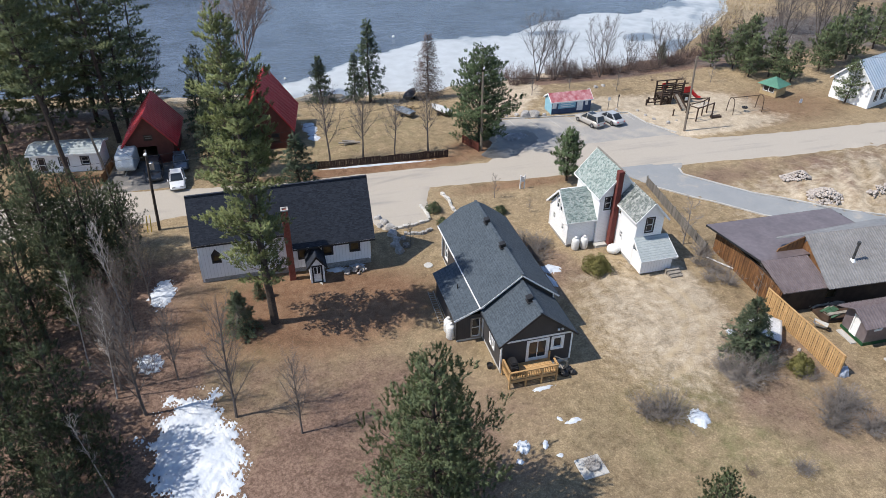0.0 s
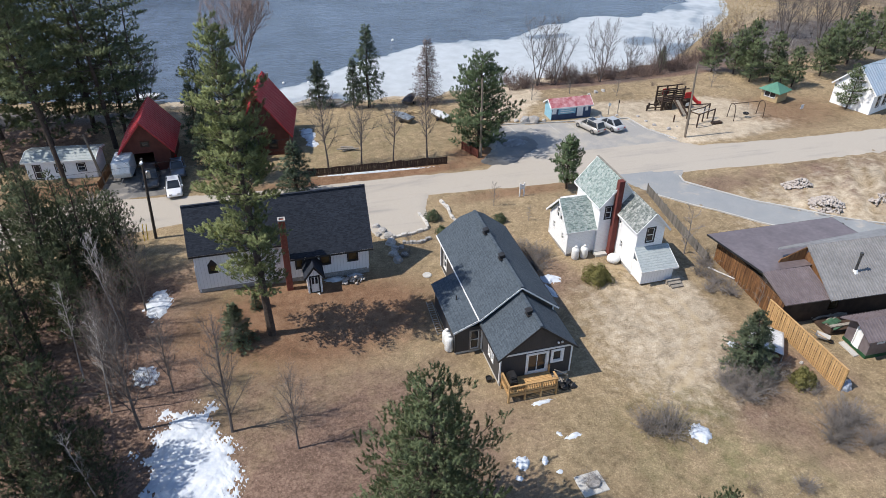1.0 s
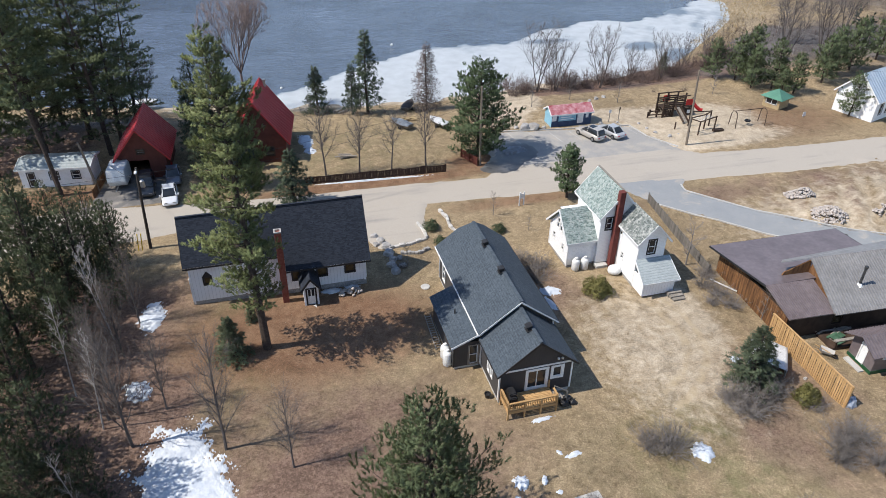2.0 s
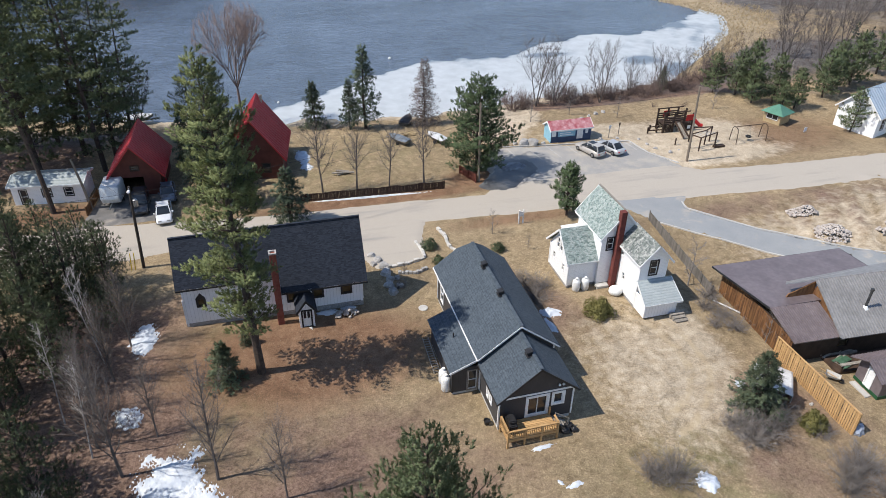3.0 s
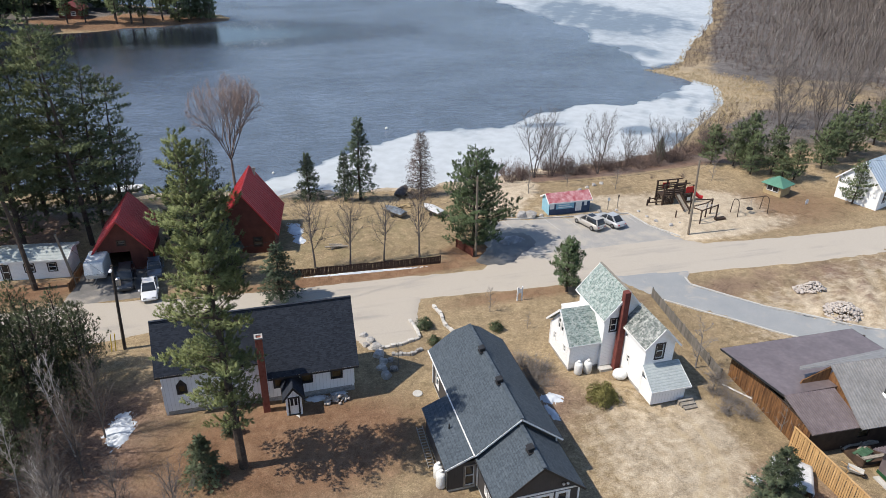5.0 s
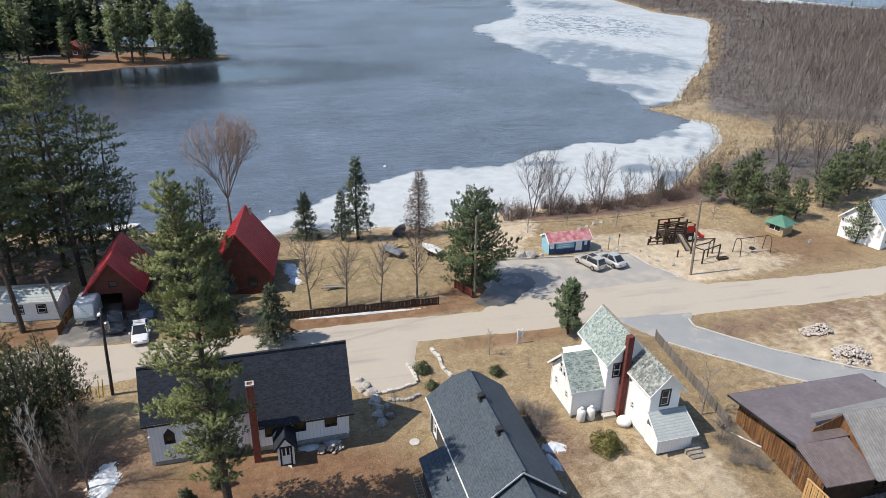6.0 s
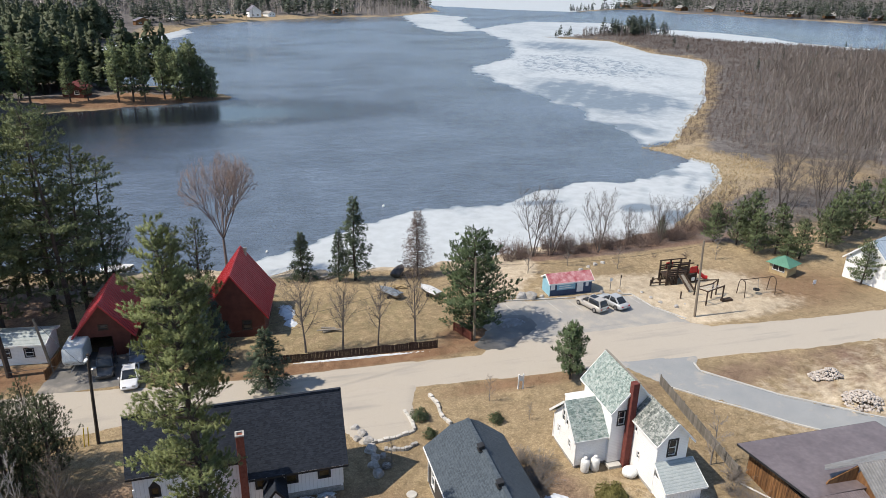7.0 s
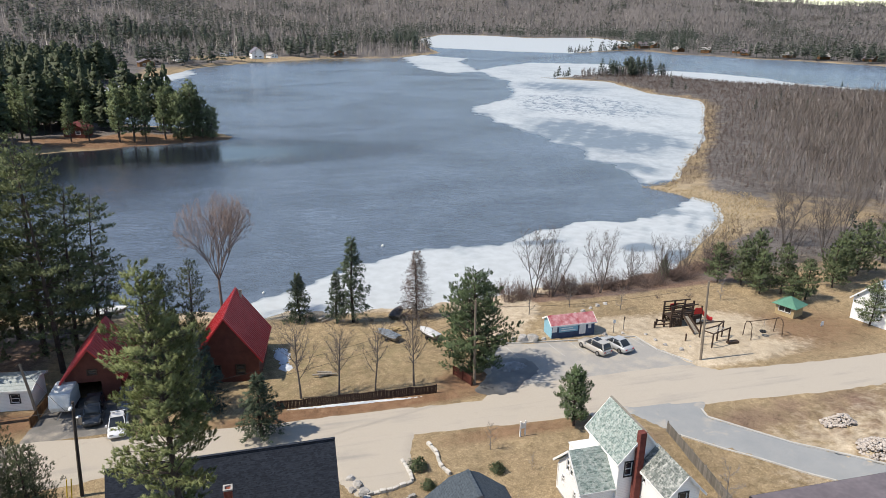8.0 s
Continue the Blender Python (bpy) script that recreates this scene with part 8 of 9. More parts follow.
def utility_pole(x, y, top, material, label, lamp=False, arm=False):
    z0 = float(land(x, y))
    p = thing("utility_pole", pose(x, y, z0), label, "pole", "utility poles")
    bm = bmesh.new()
    tube(bm, [(0, 0, -0.5), tuple(top[i] * 0.5 for i in range(3)), top], 0.16, 10, 0.11)
    part("shaft", bm, material, p)
    tx, ty, tz = top
    if arm:
        bm = bmesh.new()
        box(bm, tx - 0.06, tx + 0.06, ty - 0.9, ty + 0.9, tz - 0.5, tz - 0.38)
        part("crossarm", bm, M_GREYWOOD, p)
        for k in (-0.8, 0.0, 0.8):
            bm = bmesh.new()
            lathe(bm, [(0.04, 0), (0.06, 0.06), (0.04, 0.14)], (tx, ty + k, tz - 0.38), 8)
            part("insulator", bm, M_STEEL, p)
    if lamp:
        bm = bmesh.new()
        tube(bm, [(tx, ty, tz - 0.3), (tx + 0.1, ty - 0.6, tz + 0.1), (tx + 0.15, ty - 1.3, tz + 0.2)], 0.035, 8)
        part("lamp_arm", bm, M_STEEL, p)
        bm = bmesh.new()
        box(bm, tx + 0.02, tx + 0.28, ty - 1.75, ty - 1.2, tz + 0.14, tz + 0.28)
        bmesh.ops.bevel(bm, geom=bm.edges[:], offset=0.05, segments=2, affect="EDGES")
        part("lamp_head", bm, M_TANK, p, "pale street lamp head")
    return p


pole_a = utility_pole(-11.3, 66.7, (0.5, -0.1, 9.0), M_POLE_DARK, "dark leaning utility pole with a street lamp", True)
bm = bmesh.new()
lathe(bm, [(0.2, 0), (0.22, 0.1), (0.22, 0.7), (0.1, 0.8)], (0.75, -0.1, 6.9), 12)
part("transformer", bm, M_STEEL, pole_a)
utility_pole(26.85, 76.6, (-0.35, -0.4, 10.3), M_POLE, "grey utility pole beside the big pine")
utility_pole(55.35, 75.5, (-0.5, 0.0, 10.2), M_POLE, "weathered grey utility pole by the playground")
utility_pole(-17.7, 80.6, (-0.8, 0.0, 6.2), M_POLE, "short leaning grey service pole")


def cable(a, b, sag, label="thin dark overhead cable"):
    bm = bmesh.new()
    a, b = Vector(a), Vector(b)
    tube(bm, [a.lerp(b, k / 14) - Vector((0, 0, sag * 4 * (k / 14) * (1 - k / 14))) for k in range(15)], 0.016, 4)
    tagged(part("overhead_cable", bm, M_BLACK), label, "cable", "overhead cables")


cable((-10.8, 66.6, 8.3), (26.5, 76.2, 9.6), 0.9)
cable((-10.8, 66.6, 7.4), (26.5, 76.2, 8.4), 1.0)
cable((26.5, 76.2, 9.6), (54.85, 75.5, 9.6), 0.8)
cable((54.85, 75.5, 9.6), (120, 72, 9.6), 1.2)
cable((-10.8, 66.6, 8.3), (-60, 68, 8.6), 0.8)
cable((-10.8, 66.6, 7.4), (-18.5, 80.6, 6.1), 0.3)
cable((54.85, 75.5, 8.8), (71.4, 89.5, 7.6), 0.4)
cable((26.5, 76.2, 9.0), (30.5, 79.5, 0.1), 0.05, "steel guy wire of the pole")
for k in (0, 0.35):
    bm = bmesh.new()
    tube(bm, [(-12.4 + k, 66.5, -0.1), (-12.2 + k, 66.55, 1.9)], 0.045, 8)
    tagged(part("guy_guard", bm, mottled("yellow_plastic", (0.6, 0.42, 0.02), (0.5, 0.36, 0.02), 2, 0.5)), "bright yellow guy wire guard post", "guard")

# ---------- vehicles ----------


def loft(bm, stations):
    """Rings (x, half width low, half width high, z low, z high) joined along x."""
    rings = []
    for x, w0, w1, z0, z1 in stations:
        zm = z0 + (z1 - z0) * 0.55
        pr = [(-w0 * 0.9, z0), (-w0, z0 + 0.1 * (z1 - z0)), (-w0, zm), (-w1, z1 - 0.06 * (z1 - z0)), (-w1 * 0.85, z1), (w1 * 0.85, z1), (w1, z1 - 0.06 * (z1 - z0)), (w0, zm), (w0, z0 + 0.1 * (z1 - z0)), (w0 * 0.9, z0)]
        rings.append([bm.verts.new((x, y, z)) for y, z in pr])
    for a, b in zip(rings, rings[1:]):
        for k in range(10):
            bm.faces.new((a[k], a[(k + 1) % 10], b[(k + 1) % 10], b[k]))
    bm.faces.new(rings[0][::-1])
    bm.faces.new(rings[-1])


def car_paint(name, c):
    s = Shader(name, 0.28, 0.2, 0.5)
    s.bsdf.inputs["Coat Weight"].default_value = 0.6
    s.color(s.mix(s.ramp(s.noise(3, 5), (0.4, 0.0), (0.75, 0.3)), c, tuple(v * 0.6 + 0.08 for v in c)))
    return s.mat


def car(m, paint, label, L=4.6, W=1.82, H=1.48, tall=False, sunroof=False):
    c = thing("car", m, label, "car", "parked cars")
    h, w = L / 2, W / 2
    bm = bmesh.new()
    bz = 0.95 if tall else 0.86
    loft(bm, [(-h, w * 0.78, w * 0.7, 0.38, bz - 0.12), (-h + 0.18, w * 0.94, w * 0.88, 0.28, bz), (-h * 0.55, w, w * 0.93, 0.24, bz + 0.04), (h * 0.3, w, w * 0.93, 0.24, bz), (h * 0.62, w, w * 0.88, 0.24, bz - 0.06), (h - 0.2, w * 0.92, w * 0.8, 0.28, bz - 0.2), (h, w * 0.74, w * 0.66, 0.36, bz - 0.32)])
    body = part("body", bm, paint, c, smooth=True)
    bm = bmesh.new()
    back = -h + (0.12 if tall else 0.55)
    loft(bm, [(back, w * 0.82, w * 0.66, bz - 0.05, bz + 0.06), (back + (0.28 if tall else 0.65), w * 0.86, w * 0.7, bz - 0.05, H - 0.03), (0.05, w * 0.88, w * 0.72, bz - 0.05, H - 0.015), (h * 0.14, w * 0.88, w * 0.72, bz - 0.05, H - 0.06), (h * 0.46, w * 0.86, w * 0.7, bz - 0.05, bz + 0.03)])
    part("glasshouse", bm, M_GLASS, c, "dark tinted windows", smooth=True)
    bm = bmesh.new()
    slab(bm, [(back + (0.34 if tall else 0.75), -w * 0.66, H - 0.02), (h * 0.1, -w * 0.68, H - 0.03), (h * 0.1, w * 0.68, H - 0.03), (back + (0.34 if tall else 0.75), w * 0.66, H - 0.02)], -0.035)
    part("roof", bm, paint, c)
    for s in (-1, 1):
        for p, q, k in (((back + (0.34 if tall else 0.75), s * w * 0.68, H - 0.02), (back + 0.02, s * w * 0.8, bz + 0.02), 0.14), ((h * 0.1, s * w * 0.7, H - 0.03), (h * 0.46, s * w * 0.83, bz + 0.02), 0.08), ((-0.15, s * w * 0.72, H - 0.03), (-0.15, s * w * 0.9, bz + 0.02), 0.1)):
            bm = bmesh.new()
            beam(bm, p, q, k)
            part("pillar", bm, paint, c)
        bm = bmesh.new()
        box(bm, h * 0.32, h * 0.42, s * w * 1.0 - 0.02, s * (w + 0.16), bz + 0.0, bz + 0.14)
        part("mirror", bm, paint, c)
    if sunroof:
        bm = bmesh.new()
        box(bm, -0.75, 0.1, -0.45, 0.45, H + 0.0, H + 0.024)
        part("sunroof", bm, M_GLASS, c)
    for sx in (-0.6, 0.62):
        for s in (-1, 1):
            bm = bmesh.new()
            tube(bm, [(sx * h, s * (w - 0.2), 0.33), (sx * h, s * (w + 0.015), 0.33)], 0.33, 16)
            tyre = part("wheel", bm, M_BLACK, c)
            bm = bmesh.new()
            tube(bm, [(sx * h, s * (w + 0.015), 0.33), (sx * h, s * (w + 0.03), 0.33)], 0.2, 12)
            part("rim", bm, M_STEEL, tyre)
    for s in (-1, 1):
        bm = bmesh.new()
        box(bm, h - 0.13, h - 0.02, s * w * 0.5 - 0.17, s * w * 0.5 + 0.17, 0.56, 0.66)
        part("headlight", bm, M_STEEL, c)
        bm = bmesh.new()
        box(bm, -h - 0.005, -h + 0.1, s * w * 0.62 - 0.13, s * w * 0.62 + 0.13, 0.62, 0.76)
        part("tail_light", bm, M_REDPLASTIC, c)
    bm = bmesh.new()
    box(bm, -h - 0.012, -h + 0.02, -0.24, 0.24, 0.48, 0.6)
    part("number_plate", bm, M_TRIM, c)
    return c


P_SILVER, P_WHITE = car_paint("silver_car_paint", (0.42, 0.43, 0.44)), car_paint("white_car_paint", (0.72, 0.73, 0.74))
P_CHAMPAGNE, P_DARK = car_paint("champagne_car_paint", (0.46, 0.43, 0.39)), car_paint("dark_blue_car_paint", (0.02, 0.026, 0.035))
car(pose(43.9, 80.9, 0.06, 0, 0, 108), P_CHAMPAGNE, "champagne crossover with a dark sunroof in the lot", 4.5, 1.82, 1.6, True, True)
car(pose(46.9, 80.9, 0.06, 0, 0, 106), P_SILVER, "silver sedan parked nose-in in the lot", 4.5, 1.78, 1.44)
car(pose(-9.8, 76.7, 0.06, 0, 0, -86), P_WHITE, "white sedan parked in the driveway", 4.5, 1.76, 1.44)
car(pose(-12.4, 79.4, 0.06, 0, 0, -88), P_DARK, "dark off-road car parked before the garage", 4.4, 1.85, 1.8, True)
car(pose(-9.6, 81.5, 0.06, 0, 0, -86), car_paint("grey_blue_car_paint", (0.09, 0.11, 0.14)), "grey-blue sedan behind the white car", 4.4, 1.76, 1.45)


def camper(m):
    c = thing("camper_trailer", m, "small pale grey box trailer in the driveway", "trailer")
    bm = bmesh.new()
    f = [(-1.6, 0.5), (1.3, 0.5), (1.75, 1.2), (1.35, 2.5), (-1.5, 2.6)]
    a = [bm.verts.new((x, -1.0, z)) for x, z in f]
    b = [bm.verts.new((x, 1.0, z)) for x, z in f]
    bm.faces.new(a)
    bm.faces.new(b[::-1])
    for i in range(5):
        bm.faces.new((a[i], b[i], b[(i + 1) % 5], a[(i + 1) % 5]))
    bmesh.ops.bevel(bm, geom=bm.edges[:], offset=0.08, segments=2, affect="EDGES")
    part("body", bm, M_TANK, c)
    for s in (-1, 1):
        bm = bmesh.new()
        tube(bm, [(-0.2, s * 0.8, 0.32), (-0.2, s * 1.0, 0.32)], 0.32, 14)
        part("wheel", bm, M_BLACK, c)
    bm = bmesh.new()
    beam(bm, (1.3, 0, 0.5), (2.7, 0, 0.45), 0.1)
    part("tongue", bm, M_STEEL, c)
    bm = bmesh.new()
    box(bm, -0.6, 0.5, -1.02, -1.0, 1.3, 1.9)
    part("window_pane", bm, M_GLASS, c)


camper(pose(-15.4, 81.6, 0.06, 0, 0, -95))


def boat(m, label, cover):
    t = thing("boat", m, label, "boat", "laid-up boats")
    bm = bmesh.new()
    rings = []
    for x, w, k, d in ((-2.1, 0.85, 0.35, 0.95), (-1.0, 0.95, 0.3, 0.95), (0.4, 0.92, 0.3, 1.0), (1.5, 0.6, 0.4, 1.08), (2.2, 0.06, 0.75, 1.18)):
        rings.append([bm.verts.new((x, y, z)) for y, z in ((-w, d), (-w * 0.85, k + 0.25), (0, k), (w * 0.85, k + 0.25), (w, d))])
    for a, b in zip(rings, rings[1:]):
        for k in range(4):
            bm.faces.new((a[k], a[k + 1], b[k + 1], b[k]))
    bm.faces.new(rings[0])
    part("hull", bm, M_STEEL, t, smooth=True)
    bm = bmesh.new()
    rings = []
    for x, w, d, r in ((-2.12, 0.86, 0.95, 0.15), (-1.0, 0.97, 0.96, 0.45), (0.4, 0.94, 1.0, 0.5), (1.5, 0.62, 1.09, 0.2), (2.22, 0.07, 1.19, 0.02)):
        rings.append([bm.verts.new((x, y * w, d + r * z)) for y, z in ((-1.02, -0.1), (-0.6, 0.6), (0, 1), (0.6, 0.6), (1.02, -0.1))])
    for a, b in zip(rings, rings[1:]):
        for k in range(4):
            bm.faces.new((a[k], a[k + 1], b[k + 1], b[k]))
    part("cover", bm, cover, t, smooth=True)
    for s in (-1, 1):
        bm = bmesh.new()
        tube(bm, [(-0.4, s * 0.85, 0.28), (-0.4, s * 1.05, 0.28)], 0.28, 12)
        part("trailer_wheel", bm, M_BLACK, t)
    bm = bmesh.new()
    beam(bm, (-1.8, 0.5, 0.38), (2.0, 0.1, 0.38), 0.08)
    beam(bm, (-1.8, -0.5, 0.38), (2.0, -0.1, 0.38), 0.08)
    beam(bm, (2.0, 0, 0.38), (3.2, 0, 0.35), 0.08)
    beam(bm, (-0.4, -0.85, 0.3), (-0.4, 0.85, 0.3), 0.08)
    part("trailer_frame", bm, M_STEEL, t)


boat(pose(19.9, 90.2, float(land(19.9, 90.2)), 0, 0, 125) @ Matrix.Scale(0.8, 4), "small boat on a trailer under a grey-blue cover", mottled("grey_blue_tarp", (0.1, 0.13, 0.17), (0.2, 0.23, 0.26), 1.5, 0.6))
boat(pose(25.0, 89.4, float(land(25.0, 89.4)), 0, 0, 118) @ Matrix.Scale(0.8, 4), "white motorboat on a trailer beside the pine", mottled("pale_tarp", (0.4, 0.42, 0.44), (0.55, 0.56, 0.57), 1.5, 0.6))
boat(pose(22.8, 98.6, float(land(22.8, 98.6)), 0, 0, 60) @ Matrix.Scale(0.8, 4), "dark open boat drawn up near the shore", mottled("dark_tarp", (0.05, 0.04, 0.04), (0.12, 0.1, 0.09), 1.5, 0.7))

# ---------- playground ----------


def build_playground():
    p = thing("play_structure", pose(0, 0, float(land(59, 85.5))), "dark timber climbing tower with red plastic slide", "playground")
    for x in (57.0, 58.6, 60.2, 61.6):
        for y in (84.6, 86.4):
            bm = bmesh.new()
            box(bm, x - 0.09, x + 0.09, y - 0.09, y + 0.09, -0.3, 3.0 - 0.35 * (x > 61))
            part("post", bm, M_DARKWOOD, p)
    for x0, x1, z in ((57.0, 58.6, 1.3), (58.6, 60.2, 1.5), (60.2, 61.6, 1.3)):
        bm = bmesh.new()
        box(bm, x0 - 0.05, x1 + 0.05, 84.5, 86.5, z - 0.06, z)
        part("platform", bm, M_DARKWOOD, p)
        for k in range(3):
            for y in (84.5, 86.5):
                bm = bmesh.new()
                box(bm, x0 + 0.1, x1 - 0.1, y - 0.03, y + 0.03, z + 0.2 + 0.3 * k, z + 0.38 + 0.3 * k)
                part("rail_board", bm, M_DARKWOOD, p)
    for x0, x1 in ((57.1, 58.5), (60.3, 61.5)):
        for k in range(6):
            for y in (84.55, 86.45):
                bm = bmesh.new()
                x = x0 + (x1 - x0) * (k + 0.5) / 6
                box(bm, x - 0.09, x + 0.09, y - 0.025, y + 0.025, 0.05, 1.2)
                part("wall_slat", bm, M_DARKWOOD, p)
    for y in (84.6, 86.4):
        bm = bmesh.new()
        box(bm, 56.8, 61.0, y - 0.06, y + 0.06, 2.9, 3.04)
        part("top_beam", bm, M_DARKWOOD, p)
    bm = bmesh.new()
    slab(bm, [(58.75, 81.9, 0.12), (59.5, 81.9, 0.12), (59.5, 84.5, 1.45), (58.75, 84.5, 1.45)], 0.08)
    part("ramp", bm, M_GREYWOOD, p)
    for x in (58.72, 59.53):
        bm = bmesh.new()
        beam(bm, (x, 81.8, 0.3), (x, 84.5, 1.65), 0.06, 0.3)
        part("ramp_side", bm, M_DARKWOOD, p)
    for x, y in ((60.4, 84.42), (58.0, 86.58)):
        bm = bmesh.new()
        box(bm, x, x + 1.1, y - 0.03, y + 0.03, 1.6, 2.5)
        bmesh.ops.bevel(bm, geom=bm.edges[:], offset=0.02, segments=1, affect="EDGES")
        part("panel", bm, M_REDPLASTIC, p)
    bm = bmesh.new()
    box(bm, 60.8, 61.3, 84.36, 84.385, 0.4, 0.9)
    part("sign_panel", bm, M_TANK, p)
    bm = bmesh.new()
    tube(bm, [(61.6, 85.6, 1.7), (62.3, 85.5, 1.45), (62.9, 85.3, 0.8), (63.4, 85.2, 0.38), (63.8, 85.1, 0.32)], 0.26, 10)
    part("slide", bm, M_REDPLASTIC, p, "red plastic tube slide")
    for x, y in ((54.9, 85.0), (55.6, 85.7), (56.3, 85.0)):
        bm = bmesh.new()
        box(bm, x - 0.09, x + 0.09, y - 0.09, y + 0.09, -0.2, 0.9)
        part("post", bm, M_DARKWOOD, p)
    bm = bmesh.new()
    beam(bm, (54.9, 85.0, 0.4), (56.9, 84.7, 0.5), 0.14)
    beam(bm, (55.6, 85.7, 0.6), (57.0, 85.6, 0.7), 0.12)
    part("balance_beam", bm, M_DARKWOOD, p)
    s = thing("climbing_frame", pose(0, 0, float(land(60, 79))), "open timber climbing frame with hanging bars", "playground")
    for x, y, h in ((57.9, 79.0, 2.2), (58.6, 77.9, 2.0), (59.0, 81.0, 2.2), (60.6, 79.6, 2.3), (61.6, 78.7, 2.2), (61.9, 80.4, 2.3), (56.6, 80.5, 1.0)):
        bm = bmesh.new()
        box(bm, x - 0.07, x + 0.07, y - 0.07, y + 0.07, -0.2, h)
        part("post", bm, M_DARKWOOD, s)
    for a, b in (((57.9, 79.0, 2.15), (60.6, 79.6, 2.15)), ((58.6, 77.9, 1.95), (61.6, 78.7, 2.1)), ((60.6, 79.6, 2.2), (61.9, 80.4, 2.2)), ((59.0, 81.0, 2.1), (61.9, 80.4, 2.2)), ((57.9, 79.0, 2.0), (58.6, 77.9, 1.95))):
        bm = bmesh.new()
        beam(bm, a, b, 0.12)
        part("bar", bm, M_DARKWOOD, s)
    for k in range(6):
        q = (k + 0.5) / 6
        bm = bmesh.new()
        tube(bm, [(57.9 + 2.7 * q, 79.0 + 0.6 * q, 2.12), (58.6 + 3.0 * q, 77.9 + 0.8 * q, 2.05)], 0.03, 6)
        part("rung", bm, M_STEEL, s)
    bm = bmesh.new()
    box(bm, 61.4, 62.9, 78.2, 78.8, -0.1, 0.3)
    part("step_block", bm, M_DARKWOOD, s)
    w = thing("swing_set", pose(0, 0, float(land(67.4, 79.4))), "steel arch swing set with a tyre seat", "swing")
    for x in (65.0, 69.8):
        bm = bmesh.new()
        tube(bm, [(x, 78.6, -0.2), (x, 78.75, 1.7), (x, 78.95, 2.15), (x, 79.4, 2.3), (x, 79.85, 2.15), (x, 80.05, 1.7), (x, 80.2, -0.2)], 0.055, 8)
        part("arch", bm, M_DARKWOOD, w)
    bm = bmesh.new()
    tube(bm, [(65.0, 79.4, 2.3), (69.8, 79.4, 2.3)], 0.055, 8)
    part("top_bar", bm, M_DARKWOOD, w)
    bm = bmesh.new()
    for a in range(12):
        t0, t1 = a * math.pi / 6, (a + 1) * math.pi / 6
        tube(bm, [(67.4 + 0.32 * math.cos(t0), 79.4 + 0.32 * math.sin(t0), 0.65), (67.4 + 0.32 * math.cos(t1), 79.4 + 0.32 * math.sin(t1), 0.65)], 0.12, 7, cap=False)
    part("tyre_seat", bm, M_BLACK, w)
    for a in range(3):
        bm = bmesh.new()
        tube(bm, [(67.4 + 0.3 * math.cos(a * 2.1), 79.4 + 0.3 * math.sin(a * 2.1), 0.7), (67.4, 79.4, 2.25)], 0.012, 4)
        part("chain", bm, M_STEEL, w)


build_playground()


def post_sign(x, y, h, label, size=(0.35, 0.45), mat=None, post=None):
    s = thing("sign_post", pose(x, y, float(land(x, y))), label, "sign", "signs")
    bm = bmesh.new()
    box(bm, -0.04, 0.04, -0.04, 0.04, -0.3, h)
    part("post", bm, post or M_GREYWOOD, s)
    bm = bmesh.new()
    box(bm, -size[0] / 2, size[0] / 2, -0.065, -0.042, h - size[1] - 0.05, h - 0.05)
    part("sign_board", bm, mat or M_TRIM, s)


post_sign(48.7, 84.9, 1.9, "small white sign on a thin post by the lot")
post_sign(50.4, 85.3, 2.0, "small dark sign on a thin post by the lot", (0.2, 0.4), M_DARKWOOD)
post_sign(77.2, 79.8, 0.9, "small white sign board in the grass", (0.5, 0.6))
post_sign(57.2, 78.0, 0.8, "low sign post by the pole", (0.2, 0.2), M_DARKWOOD)
s = thing("house_sign", pose(28.2, 65.7, 0), "white post-and-board sign at the lawn's edge", "sign")
for k in (-0.25, 0.25):
    bm = bmesh.new()
    box(bm, k - 0.06, k + 0.06, -0.06, 0.06, -0.3, 1.7)
    part("post", bm, M_TRIM, s)
bm = bmesh.new()
box(bm, -0.19, 0.19, -0.03, 0.03, 0.9, 1.5)
part("sign_board", bm, M_TRIM, s)

# kiosk front
k = kiosk
for x0, x1, z0, z1, mat, nm in ((1.0, 3.6, 0.8, 1.85, M_PALEBLUE, "menu_board"), (3.85, 4.75, 0.3, 1.75, M_TRIM, "notice_board"), (5.1, 5.5, 1.0, 1.7, M_TRIM, "window_sash"), (0.1, 0.7, 0.9, 1.7, M_TRIM, "notice")):
    bm = bmesh.new()
    box(bm, -0.05, -0.012, 6 - x1, 6 - x0, z0, z1)
    part(nm, bm, mat, k)
for i in range(3):
    bm = bmesh.new()
    box(bm, -0.058, -0.052, 2.7 + 0.4 * (i % 2), 4.7, 1.55 - 0.28 * i, 1.66 - 0.28 * i)
    part("text_bar", bm, M_TRIM, k)

# ---------- odds and ends ----------
t = thing("ladder", pose(13.0, 49.2, float(land(13, 47)) + 0.05, 0, 0, -92), "pale weathered wooden ladder lying along the bungalow's wall", "ladder")
for y in (-0.25, 0.25):
    bm = bmesh.new()
    box(bm, 0, 4.6, y - 0.03, y + 0.03, 0, 0.08)
    part("stile", bm, M_GREYWOOD, t)
for i in range(14):
    bm = bmesh.new()
    box(bm, 0.2 + i * 0.32, 0.27 + i * 0.32, -0.22, 0.22, 0.02, 0.06)
    part("rung", bm, M_GREYWOOD, t)
bm = bmesh.new()
lathe(bm, [(0.42, -0.05), (0.45, 0.05), (0.4, 0.1), (0.1, 0.11)], (0, 0, 0), 16)
put(tagged(part("well_cover", bm, M_CONCRETE), "round concrete well cover in the lawn", "cover"), 13.9, 53.4)
bm = bmesh.new()
box(bm, -0.95, 0.95, -0.85, 0.85, -0.1, 0.09)
